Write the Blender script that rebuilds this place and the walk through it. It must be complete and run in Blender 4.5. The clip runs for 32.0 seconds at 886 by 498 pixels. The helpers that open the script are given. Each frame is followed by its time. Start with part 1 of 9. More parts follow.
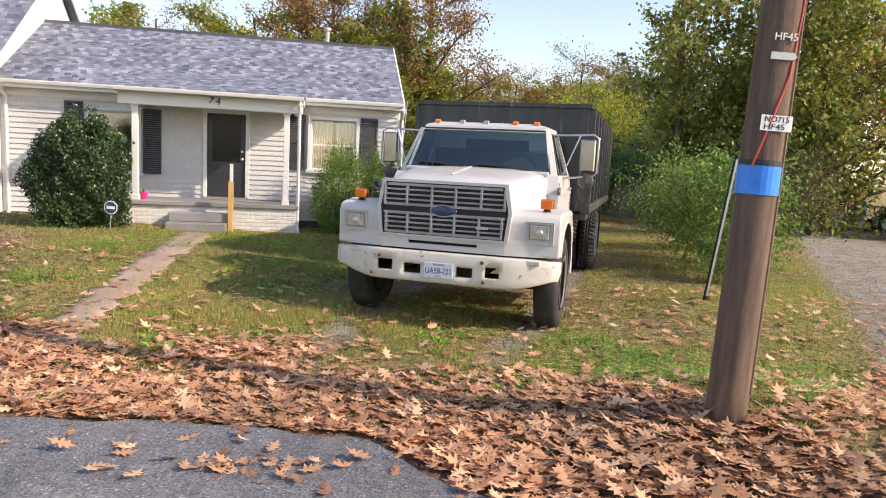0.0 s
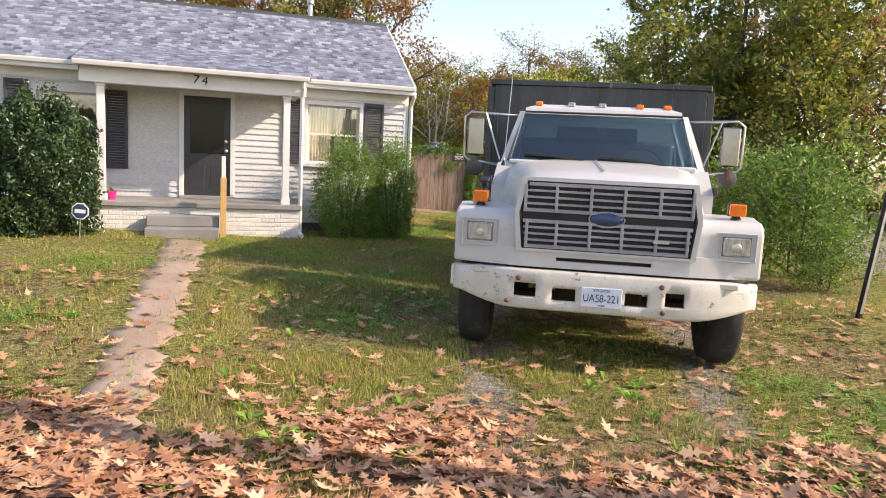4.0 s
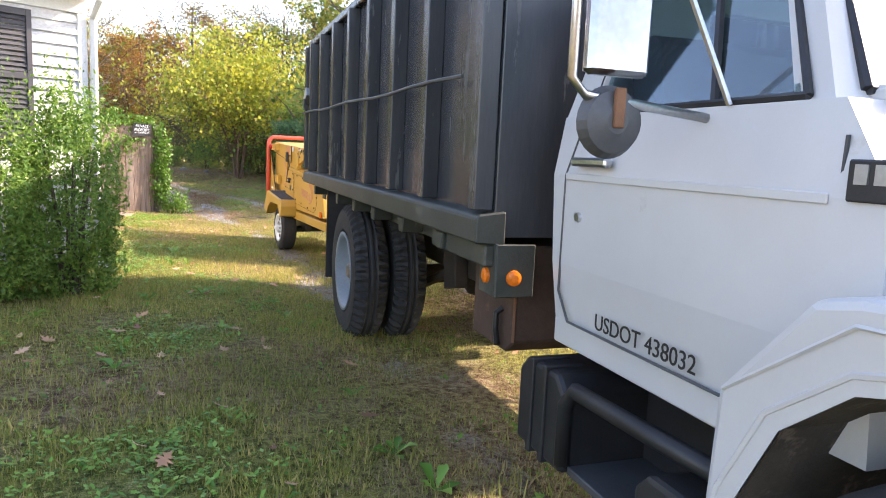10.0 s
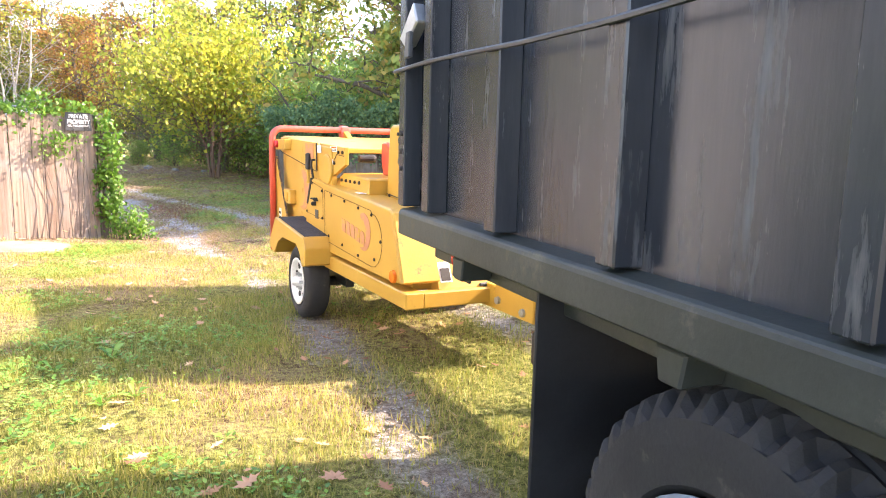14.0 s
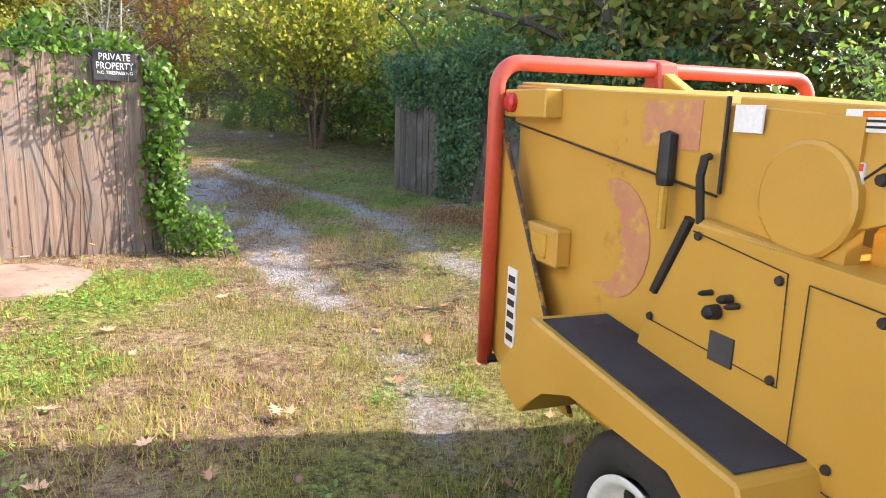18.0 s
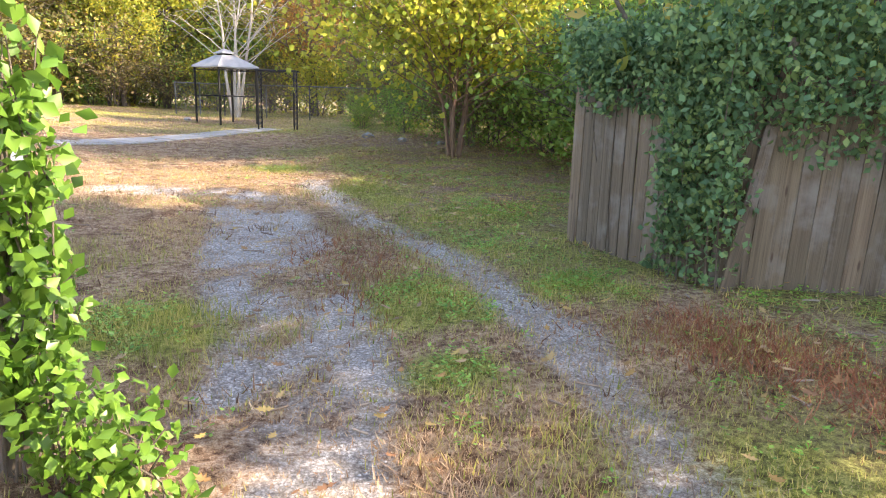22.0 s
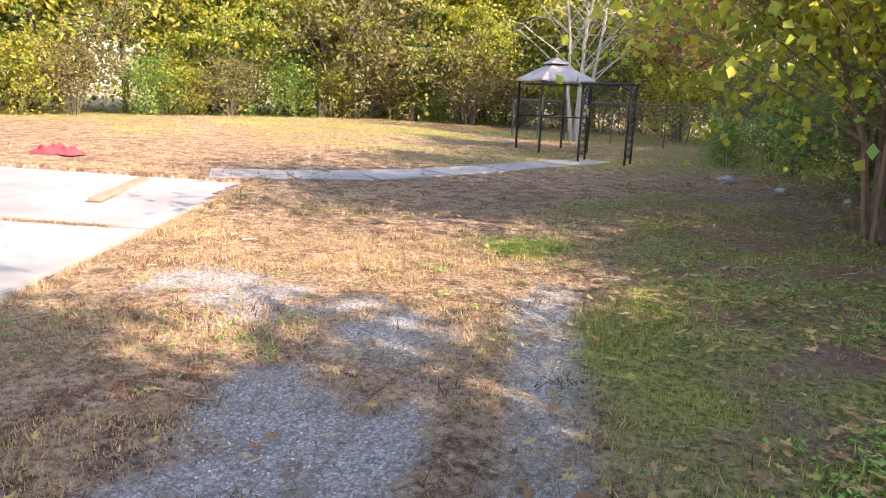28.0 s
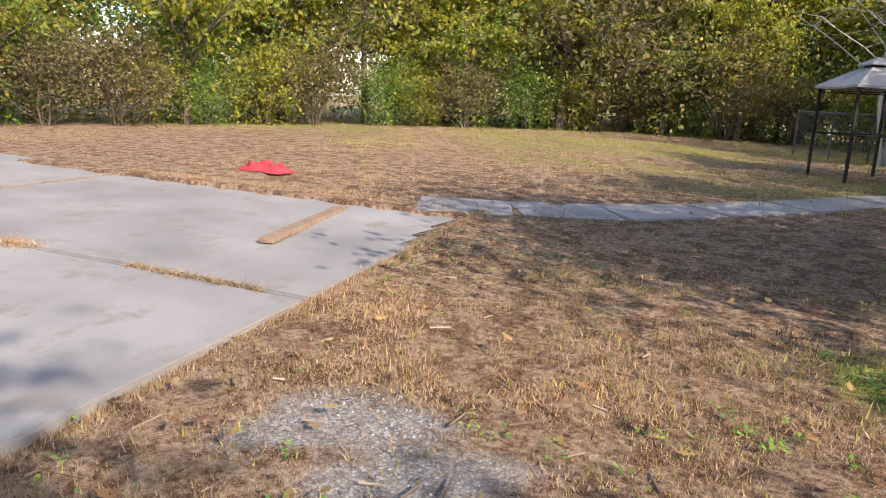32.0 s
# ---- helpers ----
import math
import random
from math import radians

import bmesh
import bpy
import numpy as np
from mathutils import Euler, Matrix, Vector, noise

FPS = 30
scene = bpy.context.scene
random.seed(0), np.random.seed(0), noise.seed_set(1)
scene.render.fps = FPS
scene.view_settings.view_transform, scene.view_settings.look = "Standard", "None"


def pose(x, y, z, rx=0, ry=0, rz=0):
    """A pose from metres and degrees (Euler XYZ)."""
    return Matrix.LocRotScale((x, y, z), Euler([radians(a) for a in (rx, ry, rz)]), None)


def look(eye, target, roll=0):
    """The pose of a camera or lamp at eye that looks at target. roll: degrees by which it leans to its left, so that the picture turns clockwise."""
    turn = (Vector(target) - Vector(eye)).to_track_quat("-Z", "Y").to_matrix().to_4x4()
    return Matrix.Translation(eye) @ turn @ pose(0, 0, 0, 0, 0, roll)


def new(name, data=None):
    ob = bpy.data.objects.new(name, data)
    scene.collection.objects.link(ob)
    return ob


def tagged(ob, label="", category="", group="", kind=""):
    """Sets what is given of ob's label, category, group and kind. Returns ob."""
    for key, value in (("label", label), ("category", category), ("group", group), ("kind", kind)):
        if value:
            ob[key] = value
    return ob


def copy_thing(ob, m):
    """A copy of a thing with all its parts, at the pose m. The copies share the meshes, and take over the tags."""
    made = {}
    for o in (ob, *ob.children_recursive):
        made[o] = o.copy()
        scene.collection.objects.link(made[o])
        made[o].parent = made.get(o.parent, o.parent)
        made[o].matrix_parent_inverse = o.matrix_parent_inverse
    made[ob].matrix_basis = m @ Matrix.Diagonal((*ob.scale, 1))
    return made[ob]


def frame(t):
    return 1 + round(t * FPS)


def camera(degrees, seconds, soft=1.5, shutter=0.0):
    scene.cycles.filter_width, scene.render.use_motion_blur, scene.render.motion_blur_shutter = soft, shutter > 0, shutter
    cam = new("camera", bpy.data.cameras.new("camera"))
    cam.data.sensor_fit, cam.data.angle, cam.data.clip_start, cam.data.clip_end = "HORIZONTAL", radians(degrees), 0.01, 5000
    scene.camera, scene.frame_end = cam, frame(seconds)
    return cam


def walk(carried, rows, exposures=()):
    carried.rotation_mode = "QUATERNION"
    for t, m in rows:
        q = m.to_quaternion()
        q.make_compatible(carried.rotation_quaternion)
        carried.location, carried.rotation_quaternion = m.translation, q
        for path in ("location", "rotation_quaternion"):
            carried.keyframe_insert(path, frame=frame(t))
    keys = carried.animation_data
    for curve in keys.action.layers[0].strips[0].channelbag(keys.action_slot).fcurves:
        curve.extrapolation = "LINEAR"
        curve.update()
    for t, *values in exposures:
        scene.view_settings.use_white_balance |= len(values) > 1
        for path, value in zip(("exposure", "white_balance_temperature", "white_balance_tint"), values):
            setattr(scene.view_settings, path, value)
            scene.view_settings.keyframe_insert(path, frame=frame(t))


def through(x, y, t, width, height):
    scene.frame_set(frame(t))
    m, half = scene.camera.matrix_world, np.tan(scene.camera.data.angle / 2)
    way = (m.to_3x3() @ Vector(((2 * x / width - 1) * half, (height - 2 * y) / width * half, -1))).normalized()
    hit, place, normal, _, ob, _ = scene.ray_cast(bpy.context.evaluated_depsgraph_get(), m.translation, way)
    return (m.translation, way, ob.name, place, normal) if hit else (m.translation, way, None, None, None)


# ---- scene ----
cam = camera(65.40, 32.0, 1.0)
# seconds, x, y, z of the eye, pitch, roll, yaw
PATH = [
    (0, 0.000, 0.000, 1.533, -7.02, -2.81, 1.74),
    (0.5, -0.163, 0.102, 1.541, -7.06, -2.80, 2.56),
    (1, -0.383, 0.201, 1.555, -7.14, -2.84, 3.03),
    (1.5, -0.653, 0.363, 1.557, -7.32, -2.73, 3.27),
    (2, -0.917, 0.537, 1.552, -7.32, -2.74, 3.21),
    (2.5, -1.204, 0.759, 1.540, -7.27, -2.90, 3.16),
    (3, -1.473, 1.063, 1.460, -7.38, -2.77, 2.91),
    (3.5, -1.691, 1.400, 1.473, -7.36, -2.91, -0.90),
    (4, -1.916, 1.796, 1.463, -7.41, -2.81, -5.10),
    (4.5, -2.105, 2.241, 1.373, -7.51, -2.98, -10.68),
    (6.5, -2.602, 4.019, 1.214, -6.84, -3.58, -25.02),
    (7, -2.655, 4.483, 1.197, -7.12, -3.18, -26.23),
    (7.5, -2.703, 5.059, 1.231, -7.20, -3.22, -26.91),
    (8, -2.740, 5.562, 1.284, -7.28, -3.12, -27.22),
    (8.5, -2.720, 6.014, 1.297, -7.39, -2.90, -27.49),
    (9, -2.567, 6.486, 1.307, -7.40, -2.81, -29.00),
    (9.5, -2.457, 7.053, 1.322, -7.46, -2.98, -32.12),
    (10, -2.306, 7.647, 1.305, -7.70, -2.58, -33.56),
    (10.5, -2.235, 8.210, 1.349, -7.66, -2.69, -34.26),
    (11, -2.185, 8.786, 1.380, -7.71, -2.46, -34.52),
    (11.5, -2.044, 9.350, 1.406, -7.92, -2.30, -34.79),
    (12, -1.965, 9.876, 1.398, -8.05, -2.12, -35.04),
    (12.5, -1.838, 10.442, 1.399, -8.16, -1.75, -35.40),
    (13, -1.582, 10.927, 1.392, -8.16, -1.46, -35.64),
    (13.5, -1.353, 11.391, 1.388, -8.56, -1.26, -35.75),
    (15.5, -0.570, 13.471, 1.316, -8.91, -1.68, -35.31),
    (16, -0.441, 14.015, 1.311, -9.08, -1.91, -33.03),
    (16.5, -0.312, 14.591, 1.322, -9.31, -1.86, -31.93),
    (17, -0.152, 15.153, 1.313, -9.98, -1.68, -31.65),
    (17.5, -0.079, 15.703, 1.319, -11.27, -1.88, -30.47),
    (18, 0.086, 16.270, 1.304, -11.72, -1.87, -28.22),
    (18.5, 0.285, 16.777, 1.350, -11.94, -1.95, -25.48),
    (19, 0.420, 17.350, 1.375, -12.10, -2.13, -22.56),
    (19.5, 0.635, 17.874, 1.317, -12.29, -1.92, -20.43),
    (20, 0.821, 18.392, 1.329, -12.42, -2.01, -18.54),
    (20.5, 0.967, 18.922, 1.379, -12.42, -1.79, -17.54),
    (21, 1.192, 19.475, 1.326, -12.51, -1.84, -17.21),
    (21.5, 1.403, 19.981, 1.308, -12.56, -1.74, -16.89),
    (22, 1.655, 20.498, 1.335, -12.59, -1.73, -16.25),
    (22.5, 1.925, 20.962, 1.349, -12.52, -1.67, -14.80),
    (23, 2.139, 21.449, 1.344, -12.60, -1.86, -11.50),
    (23.5, 2.434, 21.867, 1.271, -12.50, -1.62, -8.88),
    (24, 2.702, 22.331, 1.295, -12.52, -1.67, -7.25),
    (24.5, 2.839, 22.820, 1.318, -12.45, -2.00, -4.97),
    (25, 2.946, 23.325, 1.303, -12.52, -2.10, -1.76),
    (25.5, 3.019, 23.783, 1.347, -12.48, -2.32, 2.48),
    (26, 3.000, 24.278, 1.379, -12.43, -2.26, 6.24),
    (26.5, 3.047, 24.743, 1.361, -12.41, -2.29, 9.42),
    (28.5, 3.193, 26.063, 1.468, -12.36, -2.16, 16.63),
    (29, 3.051, 26.348, 1.484, -12.44, -2.29, 18.87),
    (29.5, 2.844, 26.604, 1.501, -12.39, -2.18, 21.29),
    (30, 2.666, 26.913, 1.479, -12.45, -2.27, 24.94),
    (30.5, 2.470, 27.235, 1.461, -12.42, -2.34, 30.06),
    (31, 2.268, 27.549, 1.458, -12.36, -2.35, 33.28),
    (31.5, 2.149, 27.828, 1.442, -12.36, -2.20, 33.87),
    (32, 2.078, 28.090, 1.465, -12.27, -2.16, 34.04),
]
# seconds, stops, kelvin, tint
LOOK = [(0, 0.95, 7400, 20), (4, 1.1, 7600, 21), (7, 1.35, 7200, 21), (9, 1.75, 7150, 21), (11, 2.75, 7200, 24), (13, 3.1, 7200, 24), (15.5, 2.45, 7100, 22), (16.5, 2.15, 6900, 20), (18, 2.1, 6800, 18), (20, 2.38, 7200, 17), (22, 2.75, 7650, 20), (23, 3.05, 7750, 23), (24, 3.1, 7800, 25), (26, 2.78, 7800, 26), (29, 2.15, 7400, 22), (32, 1.4, 7150, 20)]
walk(cam, [(t, pose(x, y, z, 90 + pitch, roll, yaw)) for t, x, y, z, pitch, roll, yaw in PATH], LOOK)

# ---- light ----
SUN_FROM = Vector((0.816, -0.238, 0.530)).normalized()
world = bpy.data.worlds.new("World")
scene.world = world
world.use_nodes = True
wn = world.node_tree.nodes
sky = wn.new("ShaderNodeTexSky")
sky.sky_type = "NISHITA"
sky.sun_disc = False
sky.sun_elevation = math.asin(SUN_FROM.z)
sky.sun_rotation = math.atan2(SUN_FROM.x, SUN_FROM.y)
sky.air_density, sky.dust_density, sky.ozone_density = 1.0, 1.0, 1.2
wn["Background"].inputs[1].default_value = 0.15
world.node_tree.links.new(sky.outputs[0], wn["Background"].inputs[0])
sun_data = bpy.data.lights.new("sun", "SUN")
sun_data.energy, sun_data.angle, sun_data.color = 2.9, radians(0.6), (1.0, 0.92, 0.78)
sun = new("sun", sun_data)
sun.matrix_world = look(SUN_FROM * 80, (0, 0, 0))


# ---- node materials ----
def socket(node, name, value):
    node.inputs[name].default_value = value


def ramp(nt, fac, stops):
    r = nt.nodes.new("ShaderNodeValToRGB")
    while len(r.color_ramp.elements) < len(stops):
        r.color_ramp.elements.new(0.5)
    for el, (p, c) in zip(r.color_ramp.elements, stops):
        el.position, el.color = p, (*c, 1)
    nt.links.new(fac, r.inputs[0])
    return r.outputs[0]


def noise_tex(nt, vec, scale, detail=4.0, rough=0.55):
    n = nt.nodes.new("ShaderNodeTexNoise")
    socket(n, "Scale", scale), socket(n, "Detail", detail), socket(n, "Roughness", rough)
    nt.links.new(vec, n.inputs["Vector"])
    return n.outputs["Fac"]


def mix(nt, fac, a, b, mode="MIX"):
    m = nt.nodes.new("ShaderNodeMix")
    m.data_type, m.blend_type = "RGBA", mode
    for value, s in ((fac, m.inputs[0]), (a, m.inputs[6]), (b, m.inputs[7])):
        if isinstance(value, (int, float)):
            s.default_value = value
        elif isinstance(value, tuple):
            s.default_value = (*value, 1)
        else:
            nt.links.new(value, s)
    return m.outputs[2]


def maths(nt, op, a, b=0.0, clamp=False):
    m = nt.nodes.new("ShaderNodeMath")
    m.operation, m.use_clamp = op, clamp
    for value, s in ((a, m.inputs[0]), (b, m.inputs[1])):
        if isinstance(value, (int, float)):
            s.default_value = value
        else:
            nt.links.new(value, s)
    return m.outputs[0]


def start_mat(name, rough=0.7, metal=0.0, spec=0.5):
    m = bpy.data.materials.new(name)
    m.use_nodes = True
    nt = m.node_tree
    b = nt.nodes["Principled BSDF"]
    socket(b, "Roughness", rough), socket(b, "Metallic", metal), socket(b, "Specular IOR Level", spec)
    tc = nt.nodes.new("ShaderNodeTexCoord")
    return m, nt, b, tc.outputs["Object"]


def bump(nt, b, height, strength, dist=0.02):
    n = nt.nodes.new("ShaderNodeBump")
    socket(n, "Strength", strength), socket(n, "Distance", dist)
    nt.links.new(height, n.inputs["Height"])
    nt.links.new(n.outputs[0], b.inputs["Normal"])


def surface(name, c1, c2, rough=0.7, metal=0.0, scale=3.0, fine=60.0, relief=0.15, dirt=None, dirt_at=0.62, spec=0.5, stretch=None, grainy=0.6):
    """Two scales of colour change, fine relief, and stains where a broad noise is high."""
    m, nt, b, co = start_mat(name, rough, metal, spec)
    if stretch:
        mp = nt.nodes.new("ShaderNodeMapping")
        socket(mp, "Scale", stretch)
        nt.links.new(co, mp.inputs[0])
        co = mp.outputs[0]
    big = noise_tex(nt, co, scale, 5)
    small = noise_tex(nt, co, fine, 4, 0.65)
    col = ramp(nt, big, [(0.3, c1), (0.7, c2)])
    grain = ramp(nt, small, [(0.3, (0.82, 0.82, 0.82)), (0.7, (1.12, 1.12, 1.12))])
    col = mix(nt, grainy, col, grain, "MULTIPLY")
    if dirt:
        d = noise_tex(nt, co, scale * 1.7 + 0.7, 7, 0.7)
        mask = ramp(nt, d, [(dirt_at, (0, 0, 0)), (dirt_at + 0.1, (1, 1, 1))])
        col = mix(nt, mask, col, dirt)
        r = ramp(nt, d, [(dirt_at, (rough,) * 3), (dirt_at + 0.12, (0.9,) * 3)])
        nt.links.new(r, b.inputs["Roughness"])
    nt.links.new(col, b.inputs["Base Color"])
    if relief:
        bump(nt, b, small, relief, 0.01)
    return m


def leafy(name, colours, rough=0.5, shine=0.4, through=0.35):
    """Foliage: each leaf takes its own colour, and lets some light through."""
    m, nt, b, co = start_mat(name, rough, 0.0, shine)
    g = nt.nodes.new("ShaderNodeNewGeometry")
    n = len(colours)
    col = ramp(nt, g.outputs["Random Per Island"], [(i / max(1, n - 1), c) for i, c in enumerate(colours)])
    big = noise_tex(nt, co, 0.5, 3)
    shade = ramp(nt, big, [(0.3, (0.7, 0.75, 0.7)), (0.7, (1.25, 1.15, 1.0))])
    col = mix(nt, 1.0, col, shade, "MULTIPLY")
    nt.links.new(col, b.inputs["Base Color"])
    tr = nt.nodes.new("ShaderNodeBsdfTranslucent")
    nt.links.new(col, tr.inputs[0])
    mx = nt.nodes.new("ShaderNodeMixShader")
    socket(mx, 0, through)
    nt.links.new(b.outputs[0], mx.inputs[1])
    nt.links.new(tr.outputs[0], mx.inputs[2])
    nt.links.new(mx.outputs[0], nt.nodes["Material Output"].inputs[0])
    return m


def glass(name, tint, rough=0.03, ior=1.45):
    m, nt, b, co = start_mat(name, rough)
    socket(b, "Base Color", (*tint, 1))
    socket(b, "Transmission Weight", 1.0)
    socket(b, "IOR", ior)
    return m


def plain(name, c, rough=0.5, metal=0.0):
    return surface(name, tuple(v * 0.93 for v in c), tuple(min(1, v * 1.05) for v in c), rough, metal, 4.0, 90.0, 0.05)


def pieces(name, colours, rough=0.8, relief=0.2, fine=40.0, stretch=None, scale=2.0):
    """Bricks, boards, shingles: each object takes its own tone."""
    m, nt, b, co = start_mat(name, rough)
    info = nt.nodes.new("ShaderNodeObjectInfo")
    g = nt.nodes.new("ShaderNodeNewGeometry")
    rnd = maths(nt, "FRACT", maths(nt, "ADD", info.outputs["Random"], g.outputs["Random Per Island"]))
    n = len(colours)
    col = ramp(nt, rnd, [(i / max(1, n - 1), c) for i, c in enumerate(colours)])
    if stretch:
        mp = nt.nodes.new("ShaderNodeMapping")
        socket(mp, "Scale", stretch)
        nt.links.new(co, mp.inputs[0])
        co = mp.outputs[0]
    small = noise_tex(nt, co, fine, 5, 0.65)
    big = noise_tex(nt, co, scale, 4)
    col = mix(nt, 0.8, col, ramp(nt, small, [(0.3, (0.72, 0.72, 0.72)), (0.7, (1.2, 1.2, 1.2))]), "MULTIPLY")
    col = mix(nt, 0.7, col, ramp(nt, big, [(0.3, (0.75, 0.75, 0.76)), (0.7, (1.2, 1.19, 1.17))]), "MULTIPLY")
    nt.links.new(col, b.inputs["Base Color"])
    bump(nt, b, small, relief, 0.006)
    return m


def old_board(name, colours):
    """Weathered sawn boards: streaked grain, grey patches, dark knots, each board its own tone."""
    m, nt, b, co = start_mat(name, 0.92)
    info = nt.nodes.new("ShaderNodeObjectInfo")
    n = len(colours)
    col = ramp(nt, info.outputs["Random"], [(i / (n - 1), c) for i, c in enumerate(colours)])
    off = nt.nodes.new("ShaderNodeVectorMath")
    off.operation = "MULTIPLY_ADD"
    comb = nt.nodes.new("ShaderNodeCombineXYZ")
    for k in range(3):
        nt.links.new(info.outputs["Random"], comb.inputs[k])
    nt.links.new(comb.outputs[0], off.inputs[0])
    off.inputs[1].default_value = (37.0, 53.0, 71.0)
    nt.links.new(co, off.inputs[2])
    mp = nt.nodes.new("ShaderNodeMapping")
    socket(mp, "Scale", (9, 9, 0.16))
    nt.links.new(off.outputs[0], mp.inputs[0])
    grain, streak = noise_tex(nt, mp.outputs[0], 14, 6, 0.7), noise_tex(nt, mp.outputs[0], 3.0, 4)
    blotch = noise_tex(nt, off.outputs[0], 2.4, 5, 0.6)
    col = mix(nt, 0.9, col, ramp(nt, grain, [(0.32, (0.55, 0.53, 0.51)), (0.5, (0.95, 0.95, 0.95)), (0.68, (1.15, 1.14, 1.12))]), "MULTIPLY")
    col = mix(nt, 0.8, col, ramp(nt, streak, [(0.35, (0.65, 0.64, 0.63)), (0.65, (1.2, 1.2, 1.2))]), "MULTIPLY")
    col = mix(nt, ramp(nt, blotch, [(0.5, (0, 0, 0)), (0.68, (0.75, 0.75, 0.75))]), col, (0.2, 0.185, 0.17))
    kp = nt.nodes.new("ShaderNodeMapping")
    socket(kp, "Scale", (9, 0.5, 2.2))
    nt.links.new(off.outputs[0], kp.inputs[0])
    knot = nt.nodes.new("ShaderNodeTexVoronoi")
    socket(knot, "Scale", 1.0)
    nt.links.new(kp.outputs[0], knot.inputs["Vector"])
    col = mix(nt, ramp(nt, knot.outputs["Distance"], [(0.06, (0.9, 0.9, 0.9)), (0.12, (0, 0, 0))]), col, (0.06, 0.035, 0.025))
    nt.links.new(col, b.inputs["Base Color"])
    bump(nt, b, grain, 0.6, 0.008)
    return m


# ---- mesh helpers ----
def part(name, bm, material, parent=None, label="", smooth=False):
    me = bpy.data.meshes.new(name)
    bmesh.ops.recalc_face_normals(bm, faces=bm.faces[:])
    bm.to_mesh(me)
    bm.free()
    me.materials.append(material)
    if smooth:
        for p in me.polygons:
            p.use_smooth = True
    ob = new(name, me)
    if parent:
        ob.parent = parent
    if label:
        ob["label"] = label
    return ob


def root(name, m, label, category, group="", kind=""):
    ob = new(name)
    ob.empty_display_size = 0.2
    ob.matrix_world = m
    return tagged(ob, label, category, group, kind)


def group_part(name, parent, label="", m=None):
    """An empty under a thing that carries the pieces of one part."""
    ob = new(name)
    ob.empty_display_size = 0.1
    ob.parent = parent
    if m:
        ob.matrix_local = m
    if label:
        ob["label"] = label
    return ob


def box(x0, x1, y0, y1, z0, z1, bevel=0.0, bm=None, seg=1):
    bm = bm or bmesh.new()
    c = bmesh.ops.create_cube(bm, size=1)["verts"]
    for v in c:
        v.co = (x0 + (x1 - x0) * (v.co.x + 0.5), y0 + (y1 - y0) * (v.co.y + 0.5), z0 + (z1 - z0) * (v.co.z + 0.5))
    if bevel:
        es = list({e for v in c for e in v.link_edges})
        bmesh.ops.bevel(bm, geom=es, offset=bevel, segments=seg, affect="EDGES", profile=0.5)
    return bm


def prism(points, axis, a, b, bevel=0.0, bm=None, seg=1):
    """A polygon of (p, q) pushed along an axis from a to b. x: (y, z), y: (x, z), z: (x, y)."""
    bm = bm or bmesh.new()

    def at(p, q, k):
        return {"x": (k, p, q), "y": (p, k, q), "z": (p, q, k)}[axis]
    lo = [bm.verts.new(at(p, q, a)) for p, q in points]
    hi = [bm.verts.new(at(p, q, b)) for p, q in points]
    fs = [bm.faces.new(lo), bm.faces.new(hi[::-1])]
    n = len(points)
    for i in range(n):
        fs.append(bm.faces.new((lo[i], hi[i], hi[(i + 1) % n], lo[(i + 1) % n])))
    if bevel:
        bmesh.ops.bevel(bm, geom=list({e for f in fs for e in f.edges}), offset=bevel, segments=seg, affect="EDGES", profile=0.5)
    return bm


def rod(p, q, r, seg=8, bm=None, r2=None):
    bm = bm or bmesh.new()
    p, q = Vector(p), Vector(q)
    d = q - p
    m = Matrix.Translation((p + q) / 2) @ d.to_track_quat("Z", "Y").to_matrix().to_4x4()
    bmesh.ops.create_cone(bm, cap_ends=True, segments=seg, radius1=r, radius2=r if r2 is None else r2, depth=d.length, matrix=m)
    return bm


def pipe(path, r, seg=8, bm=None, taper=None):
    """A round tube along points, mitred."""
    bm = bm or bmesh.new()
    ps = [Vector(p) for p in path]
    rings = []
    side = None
    for i, p in enumerate(ps):
        d = (ps[min(i + 1, len(ps) - 1)] - ps[max(i - 1, 0)]).normalized()
        if side is None or abs(side.dot(d)) > 0.95:
            side = d.orthogonal().normalized()
        side = (side - d * side.dot(d)).normalized()
        up = d.cross(side)
        rr = r if taper is None else r + (taper - r) * i / (len(ps) - 1)
        rings.append([bm.verts.new(p + (side * math.cos(a) + up * math.sin(a)) * rr) for a in (2 * math.pi * k / seg for k in range(seg))])
    for a, b in zip(rings, rings[1:]):
        for k in range(seg):
            bm.faces.new((a[k], a[(k + 1) % seg], b[(k + 1) % seg], b[k]))
    bm.faces.new(rings[0][::-1])
    bm.faces.new(rings[-1])
    return bm


def arc(centre, r, a0, a1, n, plane="xz"):
    out = []
    for i in range(n + 1):
        a = radians(a0 + (a1 - a0) * i / n)
        c, s = r * math.cos(a), r * math.sin(a)
        x, y, z = centre
        out.append({"xz": (x + c, y, z + s), "yz": (x, y + c, z + s), "xy": (x + c, y + s, z)}[plane])
    return out


